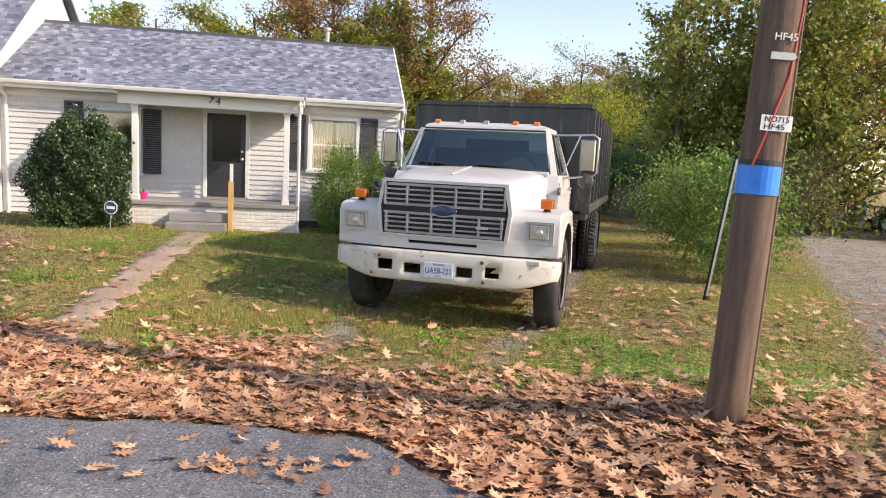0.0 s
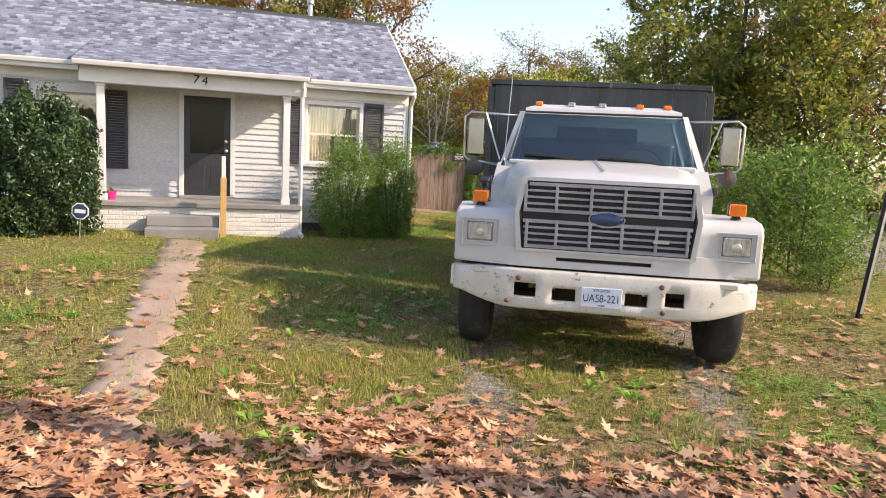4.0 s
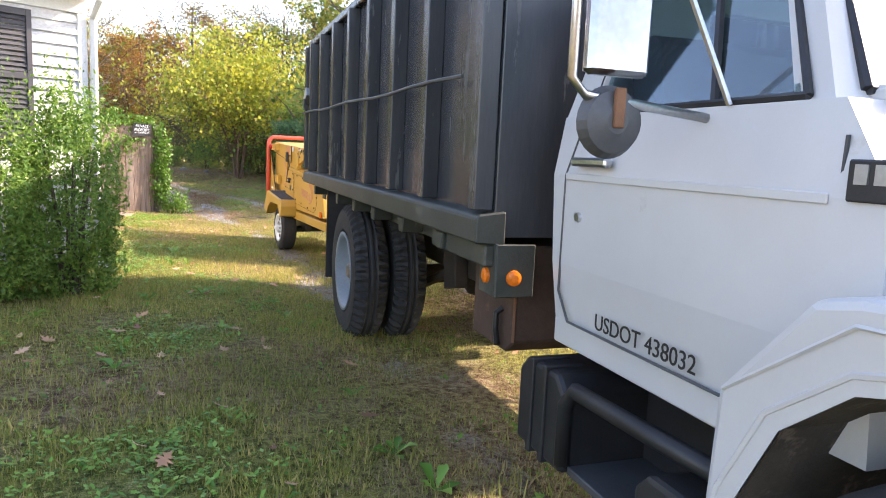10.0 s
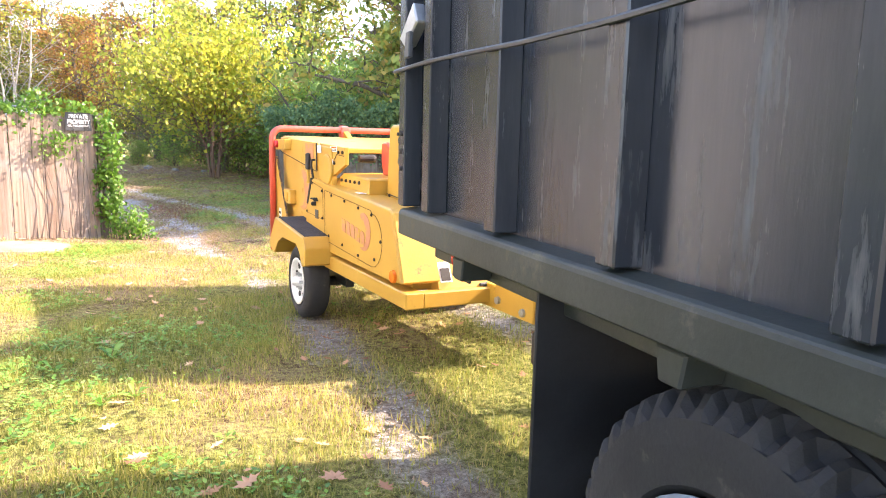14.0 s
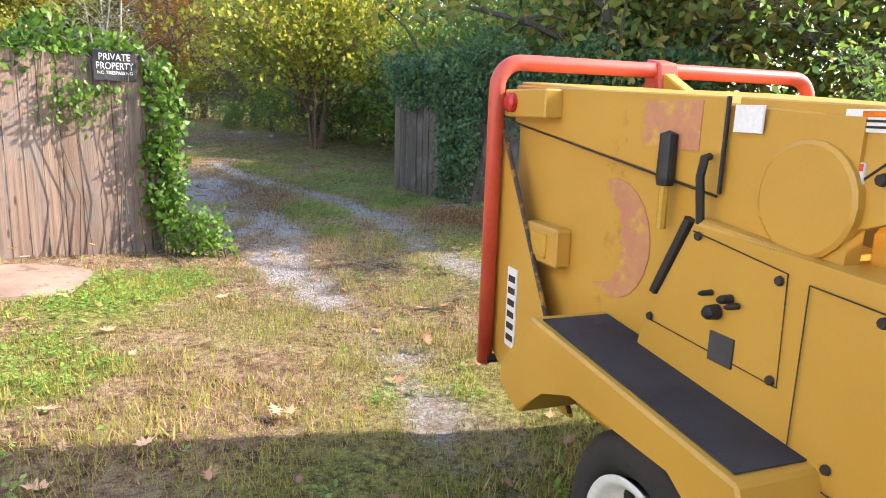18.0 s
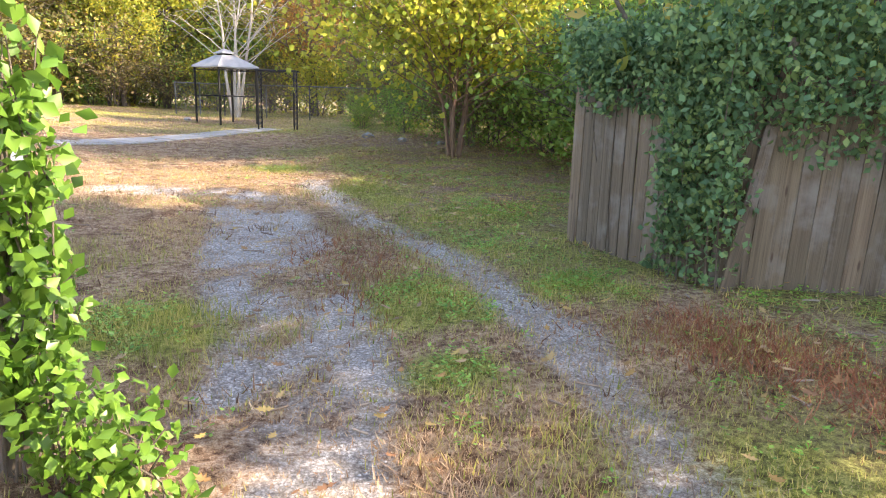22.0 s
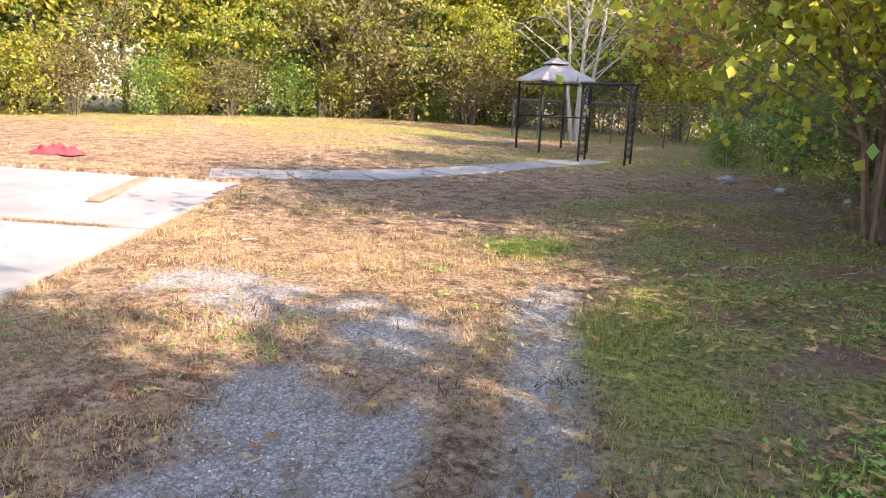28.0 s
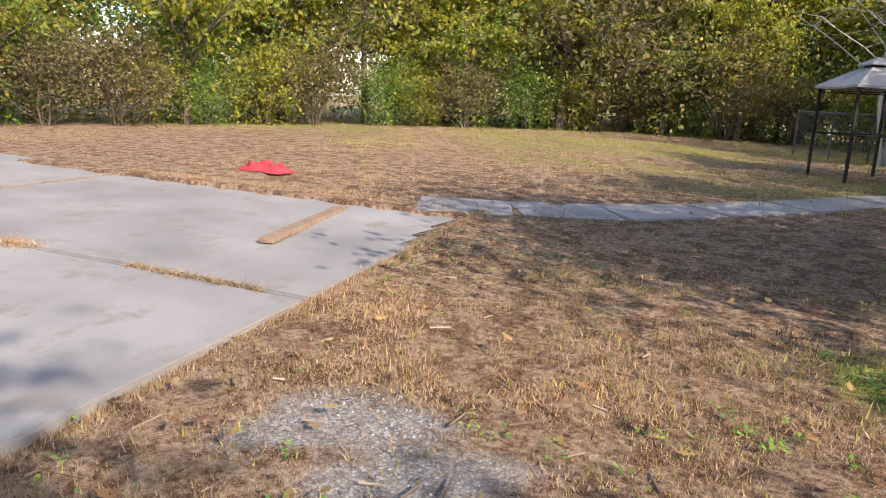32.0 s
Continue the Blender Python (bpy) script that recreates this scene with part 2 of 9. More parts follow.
def lathe(profile, centre, axis="x", seg=32, bm=None):
    """Turns (along, radius) pairs about an axis."""
    bm = bm or bmesh.new()
    cx, cy, cz = centre
    rings = []
    for t, r in profile:
        ring = []
        for k in range(seg):
            a = 2 * math.pi * k / seg
            c, s = r * math.cos(a), r * math.sin(a)
            ring.append(bm.verts.new({"x": (cx + t, cy + c, cz + s), "y": (cx + c, cy + t, cz + s), "z": (cx + c, cy + s, cz + t)}[axis]))
        rings.append(ring)
    for a, b in zip(rings, rings[1:]):
        for k in range(seg):
            bm.faces.new((a[k], a[(k + 1) % seg], b[(k + 1) % seg], b[k]))
    if profile[0][1] > 1e-4:
        bm.faces.new(rings[0][::-1])
    if profile[-1][1] > 1e-4:
        bm.faces.new(rings[-1])
    bmesh.ops.remove_doubles(bm, verts=bm.verts[:], dist=1e-5)
    return bm


def loft(sections, bm=None, close=True, front=True):
    """Skins rings of equal length; caps the ends."""
    bm = bm or bmesh.new()
    rings = [[bm.verts.new(p) for p in s] for s in sections]
    n = len(rings[0])
    for a, b in zip(rings, rings[1:]):
        for k in range(n if close else n - 1):
            bm.faces.new((a[k], a[(k + 1) % n], b[(k + 1) % n], b[k]))
    if close:
        if front:
            bm.faces.new(rings[0][::-1])
        bm.faces.new(rings[-1])
    return bm


def holed(us, vs, holes, place, depth, bm=None):
    """A slab cut up at us and vs with cells left out; place(u, v, k) gives a point, k 0 in front and 1 at the back."""
    bm = bm or bmesh.new()
    us = sorted({*us, *(h[0] for h in holes), *(h[1] for h in holes)})
    vs = sorted({*vs, *(h[2] for h in holes), *(h[3] for h in holes)})
    grid = [[[bm.verts.new(place(u, v, k * depth)) for v in vs] for u in us] for k in (0, 1)]

    def solid(i, j):
        if not (0 <= i < len(us) - 1 and 0 <= j < len(vs) - 1):
            return False
        u, v = (us[i] + us[i + 1]) / 2, (vs[j] + vs[j + 1]) / 2
        return not any(h[0] < u < h[1] and h[2] < v < h[3] for h in holes)
    f, g = grid
    for i in range(len(us) - 1):
        for j in range(len(vs) - 1):
            if not solid(i, j):
                continue
            bm.faces.new((f[i][j], f[i + 1][j], f[i + 1][j + 1], f[i][j + 1]))
            bm.faces.new((g[i][j], g[i][j + 1], g[i + 1][j + 1], g[i + 1][j]))
            for (di, dj), (p, q) in {(-1, 0): ((i, j), (i, j + 1)), (1, 0): ((i + 1, j), (i + 1, j + 1)), (0, -1): ((i, j), (i + 1, j)), (0, 1): ((i, j + 1), (i + 1, j + 1))}.items():
                if not solid(i + di, j + dj):
                    bm.faces.new((f[p[0]][p[1]], f[q[0]][q[1]], g[q[0]][q[1]], g[p[0]][p[1]]))
    loose = [v for v in bm.verts if not v.link_faces]
    bmesh.ops.delete(bm, geom=loose, context="VERTS")
    return bm


def lettering(name, text, size, m, material, parent=None, depth=0.002, width=None, label=""):
    """Raised letters, turned into a mesh, standing in the x-z plane of m and read from its -y side."""
    cu = bpy.data.curves.new(name, "FONT")
    cu.body, cu.size, cu.extrude, cu.align_x, cu.align_y = text, size, depth, "CENTER", "CENTER"
    ob = new(name, cu)
    me = bpy.data.meshes.new_from_object(ob.evaluated_get(bpy.context.evaluated_depsgraph_get()))
    bpy.data.objects.remove(ob)
    me.name = name
    me.materials.clear()
    me.materials.append(material)
    span = max((v.co.x for v in me.vertices), default=1) - min((v.co.x for v in me.vertices), default=0)
    k = width / span if width else 1
    me.transform(m @ pose(0, 0, 0, 90, 0, 0) @ Matrix.Diagonal((k, 1, 1, 1)))
    ob = new(name, me)
    if parent:
        ob.parent = parent
    if label:
        ob["label"] = label
    return ob


def soup(name, verts, faces_per, material, parent=None, label="", smooth=False):
    """A mesh of many like pieces from arrays: verts (n, k, 3), faces_per a list of index tuples into k, all of one length."""
    n, k, _ = verts.shape
    idx = np.array(faces_per, dtype=np.int64)
    loops = (np.arange(n)[:, None, None] * k + idx[None]).reshape(-1).astype(np.int32)
    me = bpy.data.meshes.new(name)
    me.vertices.add(n * k)
    me.vertices.foreach_set("co", verts.reshape(-1).astype(np.float32))
    me.loops.add(len(loops))
    me.loops.foreach_set("vertex_index", loops)
    count = n * len(idx)
    me.polygons.add(count)
    me.polygons.foreach_set("loop_start", (np.arange(count) * idx.shape[1]).astype(np.int32))
    me.update(calc_edges=True)
    me.materials.append(material)
    ob = new(name, me)
    if parent:
        ob.parent = parent
    if label:
        ob["label"] = label
    return ob


rng = np.random.default_rng(7)


def unit(v):
    return v / np.maximum(np.linalg.norm(v, axis=-1, keepdims=True), 1e-9)


def leaf_soup(name, at, size, material, parent=None, label="", droop=0.3, width=0.5, g=None):
    """Small folded leaves at points (n, 3): two bent halves on a midrib."""
    g = g or rng
    n = len(at)
    size = np.broadcast_to(np.asarray(size, float), (n,)) * g.uniform(0.65, 1.35, n)
    d = g.normal(size=(n, 3))
    d[:, 2] -= droop * 1.5
    d = unit(d)
    s = unit(np.cross(d, g.normal(size=(n, 3))))
    up = np.cross(s, d)
    L, W = size[:, None], size[:, None] * width
    base = at - d * L * 0.5
    tip = at + d * L * 0.5
    left = at - d * L * 0.06 + s * W * 0.5 + up * W * 0.18
    right = at - d * L * 0.06 - s * W * 0.5 + up * W * 0.18
    return soup(name, np.stack([base, left, tip, right], 1), [(0, 1, 2), (0, 2, 3)], material, parent, label)


# ---- materials ----
M_CONCRETE = surface("concrete", (0.2, 0.196, 0.19), (0.315, 0.31, 0.3), 0.9, 0, 0.9, 120, 0.25, (0.215, 0.2, 0.178), 0.55)
M_WALKWAY = surface("worn walk", (0.289, 0.206, 0.151), (0.434, 0.331, 0.261), 0.95, 0, 1.3, 90, 0.4, (0.355, 0.25, 0.182), 0.5)
M_DIRTY_PAD = surface("dirty old concrete", (0.216, 0.149, 0.108), (0.36, 0.263, 0.201), 0.95, 0, 2.5, 60, 0.4, (0.162, 0.105, 0.0735), 0.55)
M_SIDING = pieces("white siding", [(0.56, 0.565, 0.57), (0.6, 0.605, 0.605), (0.58, 0.585, 0.59)], 0.55, 0.05, 60, (0.4, 1, 1), 0.8)
M_WHITE = surface("white trim paint", (0.66, 0.66, 0.65), (0.73, 0.73, 0.72), 0.5, 0, 1.5, 80, 0.08, (0.6, 0.58, 0.53), 0.7)
M_PAINTED_BRICK = pieces("white painted brick", [(0.72, 0.71, 0.68), (0.8, 0.79, 0.76), (0.66, 0.65, 0.61)], 0.75, 0.4, 50)
M_SHINGLE = pieces("asphalt shingle", [(0.0735, 0.0869, 0.128), (0.147, 0.17, 0.232), (0.206, 0.233, 0.307), (0.098, 0.114, 0.162), (0.314, 0.35, 0.441), (0.118, 0.135, 0.191)], 0.95, 0.6, 130)
M_SHUTTER = surface("shutter paint", (0.035, 0.035, 0.042), (0.06, 0.06, 0.068), 0.55, 0, 2, 60, 0.1)
M_DARK_DOOR = surface("dark door paint", (0.022, 0.023, 0.03), (0.034, 0.035, 0.043), 0.4, 0, 2, 60, 0.05)
M_GLASS_DARK = surface("dark window glass", (0.012, 0.014, 0.016), (0.022, 0.025, 0.027), 0.08, 0, 1, 20, 0.0, spec=0.18)
M_CURTAIN = surface("cream curtain", (0.5, 0.45, 0.33), (0.68, 0.62, 0.48), 0.9, 0, 6, 40, 0.2, stretch=(6, 6, 0.3))
M_STEEL = surface("bright steel", (0.5, 0.5, 0.5), (0.65, 0.65, 0.66), 0.28, 1.0, 5, 80, 0.03)
M_TRUCK_WHITE = surface("white truck paint", (0.5, 0.5, 0.49), (0.57, 0.57, 0.56), 0.28, 0, 1.6, 140, 0.0, (0.42, 0.39, 0.33), 0.66, grainy=0.1)
M_BUMPER = surface("chipped white bumper paint", (0.532, 0.508, 0.445), (0.626, 0.61, 0.563), 0.36, 0, 7.0, 90, 0.05, (0.125, 0.0938, 0.0938), 0.585)
M_GRILLE = surface("grey plastic grille", (0.249, 0.249, 0.271), (0.362, 0.362, 0.385), 0.4, 0.2, 3, 60, 0.03)
M_BLACK = surface("black plastic", (0.012, 0.012, 0.013), (0.028, 0.028, 0.03), 0.5, 0, 4, 80, 0.08)
M_RUBBER = surface("tyre rubber", (0.018, 0.018, 0.019), (0.04, 0.038, 0.036), 0.8, 0, 3, 70, 0.25, (0.085, 0.075, 0.062), 0.6)
M_WHEEL_GREY = surface("grey wheel paint", (0.17, 0.2, 0.23), (0.24, 0.27, 0.3), 0.5, 0.0, 3, 60, 0.1, (0.3, 0.22, 0.15), 0.66)
M_HUB = surface("greasy dusty hub", (0.14, 0.11, 0.075), (0.28, 0.21, 0.13), 0.7, 0.1, 6, 60, 0.2, (0.08, 0.05, 0.035), 0.58)
M_SPOKE = surface("cast grey spoke", (0.1, 0.1, 0.105), (0.19, 0.19, 0.19), 0.5, 0.3, 4, 60, 0.1, (0.16, 0.11, 0.07), 0.6)
M_WHEEL_DARK = surface("dark steel wheel", (0.035, 0.035, 0.037), (0.08, 0.08, 0.082), 0.45, 0.5, 4, 60, 0.1, (0.13, 0.09, 0.06), 0.6)
M_WHEEL_WHITE = surface("white spoke wheel", (0.7, 0.7, 0.68), (0.82, 0.82, 0.8), 0.4, 0, 3, 60, 0.03, (0.4, 0.3, 0.2), 0.7)
M_BED = surface("black dump body paint", (0.017, 0.02, 0.026), (0.045, 0.05, 0.057), 0.27, 0.0, 3.0, 60, 0.05, (0.14, 0.138, 0.13), 0.6, stretch=(2, 2, 0.22))
M_BED_RAIL = surface("dull green black steel", (0.026, 0.031, 0.027), (0.06, 0.065, 0.054), 0.55, 0.1, 2.2, 60, 0.12, (0.13, 0.12, 0.09), 0.56)
M_FRAME = surface("rusty chassis", (0.025, 0.022, 0.02), (0.07, 0.05, 0.035), 0.75, 0.2, 3, 50, 0.25, (0.16, 0.08, 0.04), 0.6)
M_AMBER = surface("amber lens", (0.712, 0.143, 0.012), (0.855, 0.208, 0.018), 0.18, 0, 8, 120, 0.05)
M_RED_LENS = surface("red lens", (0.5, 0.02, 0.02), (0.65, 0.03, 0.03), 0.2, 0, 8, 120, 0.05)
M_LAMP_GLASS = surface("headlamp glass", (0.28, 0.29, 0.28), (0.62, 0.63, 0.6), 0.1, 0.6, 18, 50, 0.3, stretch=(4, 1, 0.6))
M_MIRROR = surface("mirror", (0.5, 0.5, 0.49), (0.56, 0.56, 0.55), 0.03, 1.0, 2, 20, 0.0)
# Blue tint puts the reflected sky into the glass colour.
M_SCREEN = glass("glass tinted like reflected sky", (0.3, 0.5, 0.58), 0.03, 1.85)
M_BEZEL = surface("aged cream plastic", (0.38, 0.375, 0.36), (0.48, 0.475, 0.46), 0.5, 0, 5, 60, 0.05)
M_WHEEL_BLACK = surface("matt black wheel", (0.012, 0.012, 0.012), (0.035, 0.033, 0.03), 0.9, 0, 5, 60, 0.2, (0.08, 0.05, 0.035), 0.62)
M_WELL = surface("road dirt on dark steel", (0.035, 0.03, 0.026), (0.1, 0.085, 0.07), 0.95, 0, 4, 60, 0.3, (0.17, 0.14, 0.11), 0.55)
M_CHROME = surface("dulled chrome", (0.28, 0.28, 0.29), (0.36, 0.36, 0.37), 0.16, 1.0, 4, 60, 0.02)
M_CAB_IN = surface("dark cab interior", (0.03, 0.035, 0.04), (0.06, 0.065, 0.07), 0.8, 0, 3, 50, 0.1)
M_BLUE = surface("blue enamel", (0.024, 0.045, 0.11), (0.036, 0.063, 0.15), 0.25, 0, 5, 50, 0.02)
M_PLATE = surface("plate white", (0.62, 0.68, 0.8), (0.74, 0.78, 0.86), 0.4, 0, 4, 60, 0.03)
M_INK = surface("dark blue ink", (0.02, 0.025, 0.12), (0.03, 0.035, 0.15), 0.5, 0, 4, 60, 0.0)
M_LETTER_BLACK = plain("black lettering", (0.015, 0.015, 0.015), 0.5)
M_LETTER_WHITE = plain("white lettering", (0.8, 0.8, 0.8), 0.5)
M_YELLOW = surface("yellow machine paint", (0.5, 0.275, 0.04), (0.58, 0.335, 0.058), 0.38, 0, 1.5, 100, 0.0, (0.36, 0.18, 0.03), 0.64, grainy=0.15)
M_YELLOW_WORN = surface("scraped yellow steel", (0.5, 0.28, 0.03), (0.62, 0.36, 0.05), 0.5, 0, 3, 60, 0.12, (0.2, 0.1, 0.04), 0.58)
M_RED = surface("faded red paint", (0.55, 0.07, 0.04), (0.66, 0.11, 0.065), 0.4, 0, 3, 80, 0.05, (0.5, 0.2, 0.14), 0.66)
M_DECAL = surface("faded pink red decal", (0.5, 0.2, 0.12), (0.55, 0.26, 0.12), 0.45, 0, 9, 40, 0.02, (0.6, 0.38, 0.06), 0.53)
M_SCRAPED = surface("scraped pale patches on yellow", (0.5, 0.3, 0.06), (0.56, 0.36, 0.1), 0.5, 0, 9, 60, 0.1, (0.52, 0.45, 0.36), 0.47)
M_LIP = surface("chipped paint on bare steel", (0.05, 0.035, 0.03), (0.09, 0.06, 0.045), 0.7, 0.2, 14, 60, 0.2, (0.45, 0.25, 0.05), 0.52)
M_GRIP = surface("black anti-slip tape", (0.022, 0.02, 0.022), (0.05, 0.047, 0.048), 0.9, 0, 6, 200, 0.5, (0.15, 0.105, 0.075), 0.63)
M_RUST = surface("rusted steel", (0.13, 0.055, 0.03), (0.26, 0.13, 0.07), 0.8, 0.3, 4, 50, 0.3)
M_DARK_RUST = surface("dark rusted plate", (0.05, 0.03, 0.022), (0.11, 0.065, 0.045), 0.8, 0.2, 4, 50, 0.25, (0.2, 0.1, 0.06), 0.6)
M_MUFFLER = surface("rust streaked muffler", (0.55, 0.5, 0.44), (0.7, 0.66, 0.6), 0.4, 0.7, 3, 50, 0.1, (0.36, 0.14, 0.05), 0.5)
M_FENCE = old_board("weathered fence board", [(0.177, 0.113, 0.0821), (0.254, 0.184, 0.143), (0.208, 0.154, 0.124), (0.293, 0.206, 0.153), (0.223, 0.14, 0.1)])
M_FENCE_OLD = old_board("grey old fence board", [(0.0952, 0.0749, 0.0504), (0.15, 0.119, 0.0812), (0.116, 0.0936, 0.0672), (0.177, 0.134, 0.0924)])
M_POLE = surface("creosoted pole wood", (0.0936, 0.0612, 0.0446), (0.18, 0.122, 0.09), 0.9, 0, 5, 50, 0.5, (0.0432, 0.0288, 0.0216), 0.62, stretch=(6.48, 6.48, 0.504))
M_LUMBER = surface("new yellow lumber", (0.5, 0.3, 0.1), (0.62, 0.4, 0.16), 0.75, 0, 4, 60, 0.15, stretch=(8, 8, 0.6))
M_OLD_PLANK = surface("old plank", (0.2, 0.13, 0.085), (0.32, 0.23, 0.16), 0.9, 0, 4, 60, 0.3, stretch=(3, 3, 3))
M_BARK = surface("bark", (0.07, 0.055, 0.042), (0.16, 0.13, 0.1), 0.95, 0, 6, 30, 0.8, stretch=(5, 5, 1))
M_BARK_RED = surface("red brown bark", (0.11, 0.065, 0.045), (0.24, 0.145, 0.095), 0.95, 0, 6, 30, 0.7, stretch=(5, 5, 1))
M_BARK_PALE = surface("pale bark", (0.33, 0.29, 0.24), (0.52, 0.47, 0.4), 0.9, 0, 5, 40, 0.5, stretch=(4, 4, 1))
M_BLACK_IRON = surface("black iron", (0.012, 0.012, 0.013), (0.025, 0.025, 0.026), 0.5, 0.4, 5, 60, 0.1)
M_CANOPY = surface("grey canopy cloth", (0.248, 0.242, 0.236), (0.322, 0.316, 0.304), 0.9, 0, 3, 120, 0.15)
M_TARP_BLUE = surface("blue tape", (0.01, 0.2, 0.72), (0.015, 0.27, 0.85), 0.4, 0, 6, 60, 0.1)
M_CLOTH_RED = surface("red cloth", (0.5, 0.03, 0.04), (0.62, 0.06, 0.07), 0.8, 0, 6, 90, 0.2)
M_GALV_DARK = surface("dark zinc", (0.1, 0.105, 0.1), (0.17, 0.175, 0.17), 0.6, 0.6, 5, 60, 0.05)
M_GALV = surface("galvanised steel", (0.38, 0.39, 0.38), (0.5, 0.51, 0.5), 0.45, 0.8, 5, 60, 0.05)
M_PINK = plain("pink plastic", (0.75, 0.03, 0.22), 0.4)
M_DARK_GREY = surface("dark grey sheet", (0.05, 0.052, 0.055), (0.085, 0.087, 0.09), 0.45, 0.1, 4, 60, 0.08)
G_HOLLY = leafy("holly leaves", [(0.0252, 0.056, 0.0224), (0.042, 0.084, 0.0308), (0.063, 0.119, 0.042), (0.0336, 0.07, 0.028)], 0.35, 0.6, 0.15)
G_SHRUB = leafy("privet leaves", [(0.0875, 0.2, 0.0375), (0.163, 0.312, 0.0625), (0.25, 0.4, 0.0875), (0.125, 0.25, 0.0562), (0.338, 0.45, 0.1)], 0.45, 0.45, 0.45)
G_VINE = leafy("vine leaves", [(0.0525, 0.12, 0.06), (0.09, 0.195, 0.0975), (0.15, 0.285, 0.128), (0.075, 0.158, 0.09), (0.225, 0.33, 0.12), (0.112, 0.21, 0.112)], 0.5, 0.3, 0.3)
G_VINE_LIT = leafy("bright green vine leaves", [(0.0875, 0.213, 0.025), (0.15, 0.3, 0.0438), (0.125, 0.25, 0.0375), (0.075, 0.175, 0.025)], 0.4, 0.5, 0.4)
G_WOOD = leafy("woodland leaves", [(0.1, 0.17, 0.04), (0.2, 0.28, 0.06), (0.32, 0.37, 0.08), (0.15, 0.22, 0.05), (0.42, 0.37, 0.09), (0.34, 0.24, 0.08)], 0.5, 0.4, 0.45)
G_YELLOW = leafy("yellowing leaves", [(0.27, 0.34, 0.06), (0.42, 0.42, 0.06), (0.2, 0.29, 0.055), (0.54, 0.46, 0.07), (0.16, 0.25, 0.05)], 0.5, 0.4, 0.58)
G_HEART = leafy("heart-shaped yellow green leaves", [(0.3, 0.38, 0.06), (0.45, 0.47, 0.07), (0.22, 0.32, 0.055), (0.6, 0.53, 0.08), (0.36, 0.44, 0.07)], 0.5, 0.35, 0.55)
G_ORANGE = leafy("autumn leaves", [(0.297, 0.135, 0.0405), (0.405, 0.203, 0.0607), (0.257, 0.108, 0.0473), (0.324, 0.23, 0.0675), (0.189, 0.162, 0.054)], 0.6, 0.3, 0.4)
G_DRAB = leafy("thin brown green leaves", [(0.154, 0.14, 0.063), (0.224, 0.182, 0.084), (0.126, 0.154, 0.056), (0.28, 0.196, 0.098)], 0.6, 0.3, 0.4)
G_DEAD = leafy("fallen oak leaves", [(0.476, 0.25, 0.151), (0.661, 0.386, 0.251), (0.291, 0.137, 0.0875), (0.846, 0.574, 0.408), (0.529, 0.286, 0.181), (0.37, 0.187, 0.117)], 0.65, 0.35, 0.2)
G_FALLEN_YELLOW = leafy("fallen small leaves", [(0.34, 0.22, 0.08), (0.28, 0.16, 0.08), (0.2, 0.11, 0.065), (0.46, 0.34, 0.12), (0.38, 0.27, 0.17), (0.15, 0.085, 0.055)], 0.7, 0.3, 0.25)
G_GRASS = leafy("green grass", [(0.162, 0.195, 0.0473), (0.279, 0.326, 0.0764), (0.412, 0.43, 0.109), (0.617, 0.508, 0.218), (0.221, 0.26, 0.0619)], 0.55, 0.35, 0.4)
G_STRAW = leafy("dry grass", [(0.38, 0.265, 0.165), (0.5, 0.375, 0.26), (0.21, 0.125, 0.08), (0.62, 0.5, 0.37), (0.3, 0.18, 0.12)], 0.8, 0.2, 0.3)
G_WEED = leafy("broad weed leaves", [(0.091, 0.234, 0.039), (0.156, 0.351, 0.052), (0.234, 0.442, 0.078), (0.312, 0.494, 0.104)], 0.45, 0.45, 0.35)


# ---- ground ----
TRUCK_AT, TRUCK_TURN, TRUCK_Z = (-0.2, 6.85), -14.48, -0.165
CHIP_AT, CHIP_TURN, CHIP_Z = (2.21, 17.35), -8.0, -0.19
HOUSE_AT, HOUSE_TURN, HOUSE_Z = (-1.45, 15.12), 12.0, 0.06


PAD_E1, PAD_E2, PAD_C = Vector((-0.975, -0.22, 0)), Vector((0.22, -0.975, 0)), Vector((-1.9, 34.7, 0))


def step01(a, b, x):
    t = np.clip((x - a) / (b - a), 0, 1)
    return t * t * (3 - 2 * t)


def level(x, y):
    """The lie of the land: a dip at the gate, a rise towards the back and the house."""
    x, y = np.asarray(x, float), np.asarray(y, float)
    v = (x + 0.2) * 0.968 - (y - 6.85) * 0.25
    edge = x + 0.22 * (y - 31)
    z = 0.05 * step01(1.6, -0.9, edge) * step01(25, 29, y) * step01(44, 37, y) + 0.27 * np.exp(-((x - 2.0) / 1.1) ** 2 - ((y - 4.3) / 0.9) ** 2)
    z = z + 0.16 * np.exp(-((x - 3.2) / 1.1) ** 2 - ((y - 8.3) / 1.3) ** 2)
    z = z - 0.08 + 0.36 * step01(24, 46, y) + 0.24 * step01(1, -8, x) * step01(4, 10, y)
    z = z - 0.14 * np.exp(-((x - 1.9) / 1.8) ** 2 - ((y - 22) / 5) ** 2)
    z = z - 0.085 * np.exp(-(v / 1.7) ** 2) * step01(4.5, 7.5, y) * step01(21, 16, y)
    return z


def wobble(x, y, k, seed=0.0):
    """A cheap smooth noise in -1..1."""
    return (np.sin(x * 1.7 * k + 1.3 + seed) * np.cos(y * 1.3 * k - 0.7 + seed * 2) + np.sin(x * 0.83 * k - y * 1.9 * k + seed) * 0.8 + np.sin(x * 3.1 * k + y * 2.7 * k + 2 + seed) * 0.5 + np.cos(x * 5.3 * k - y * 4.1 * k + seed) * 0.35) / 2.2


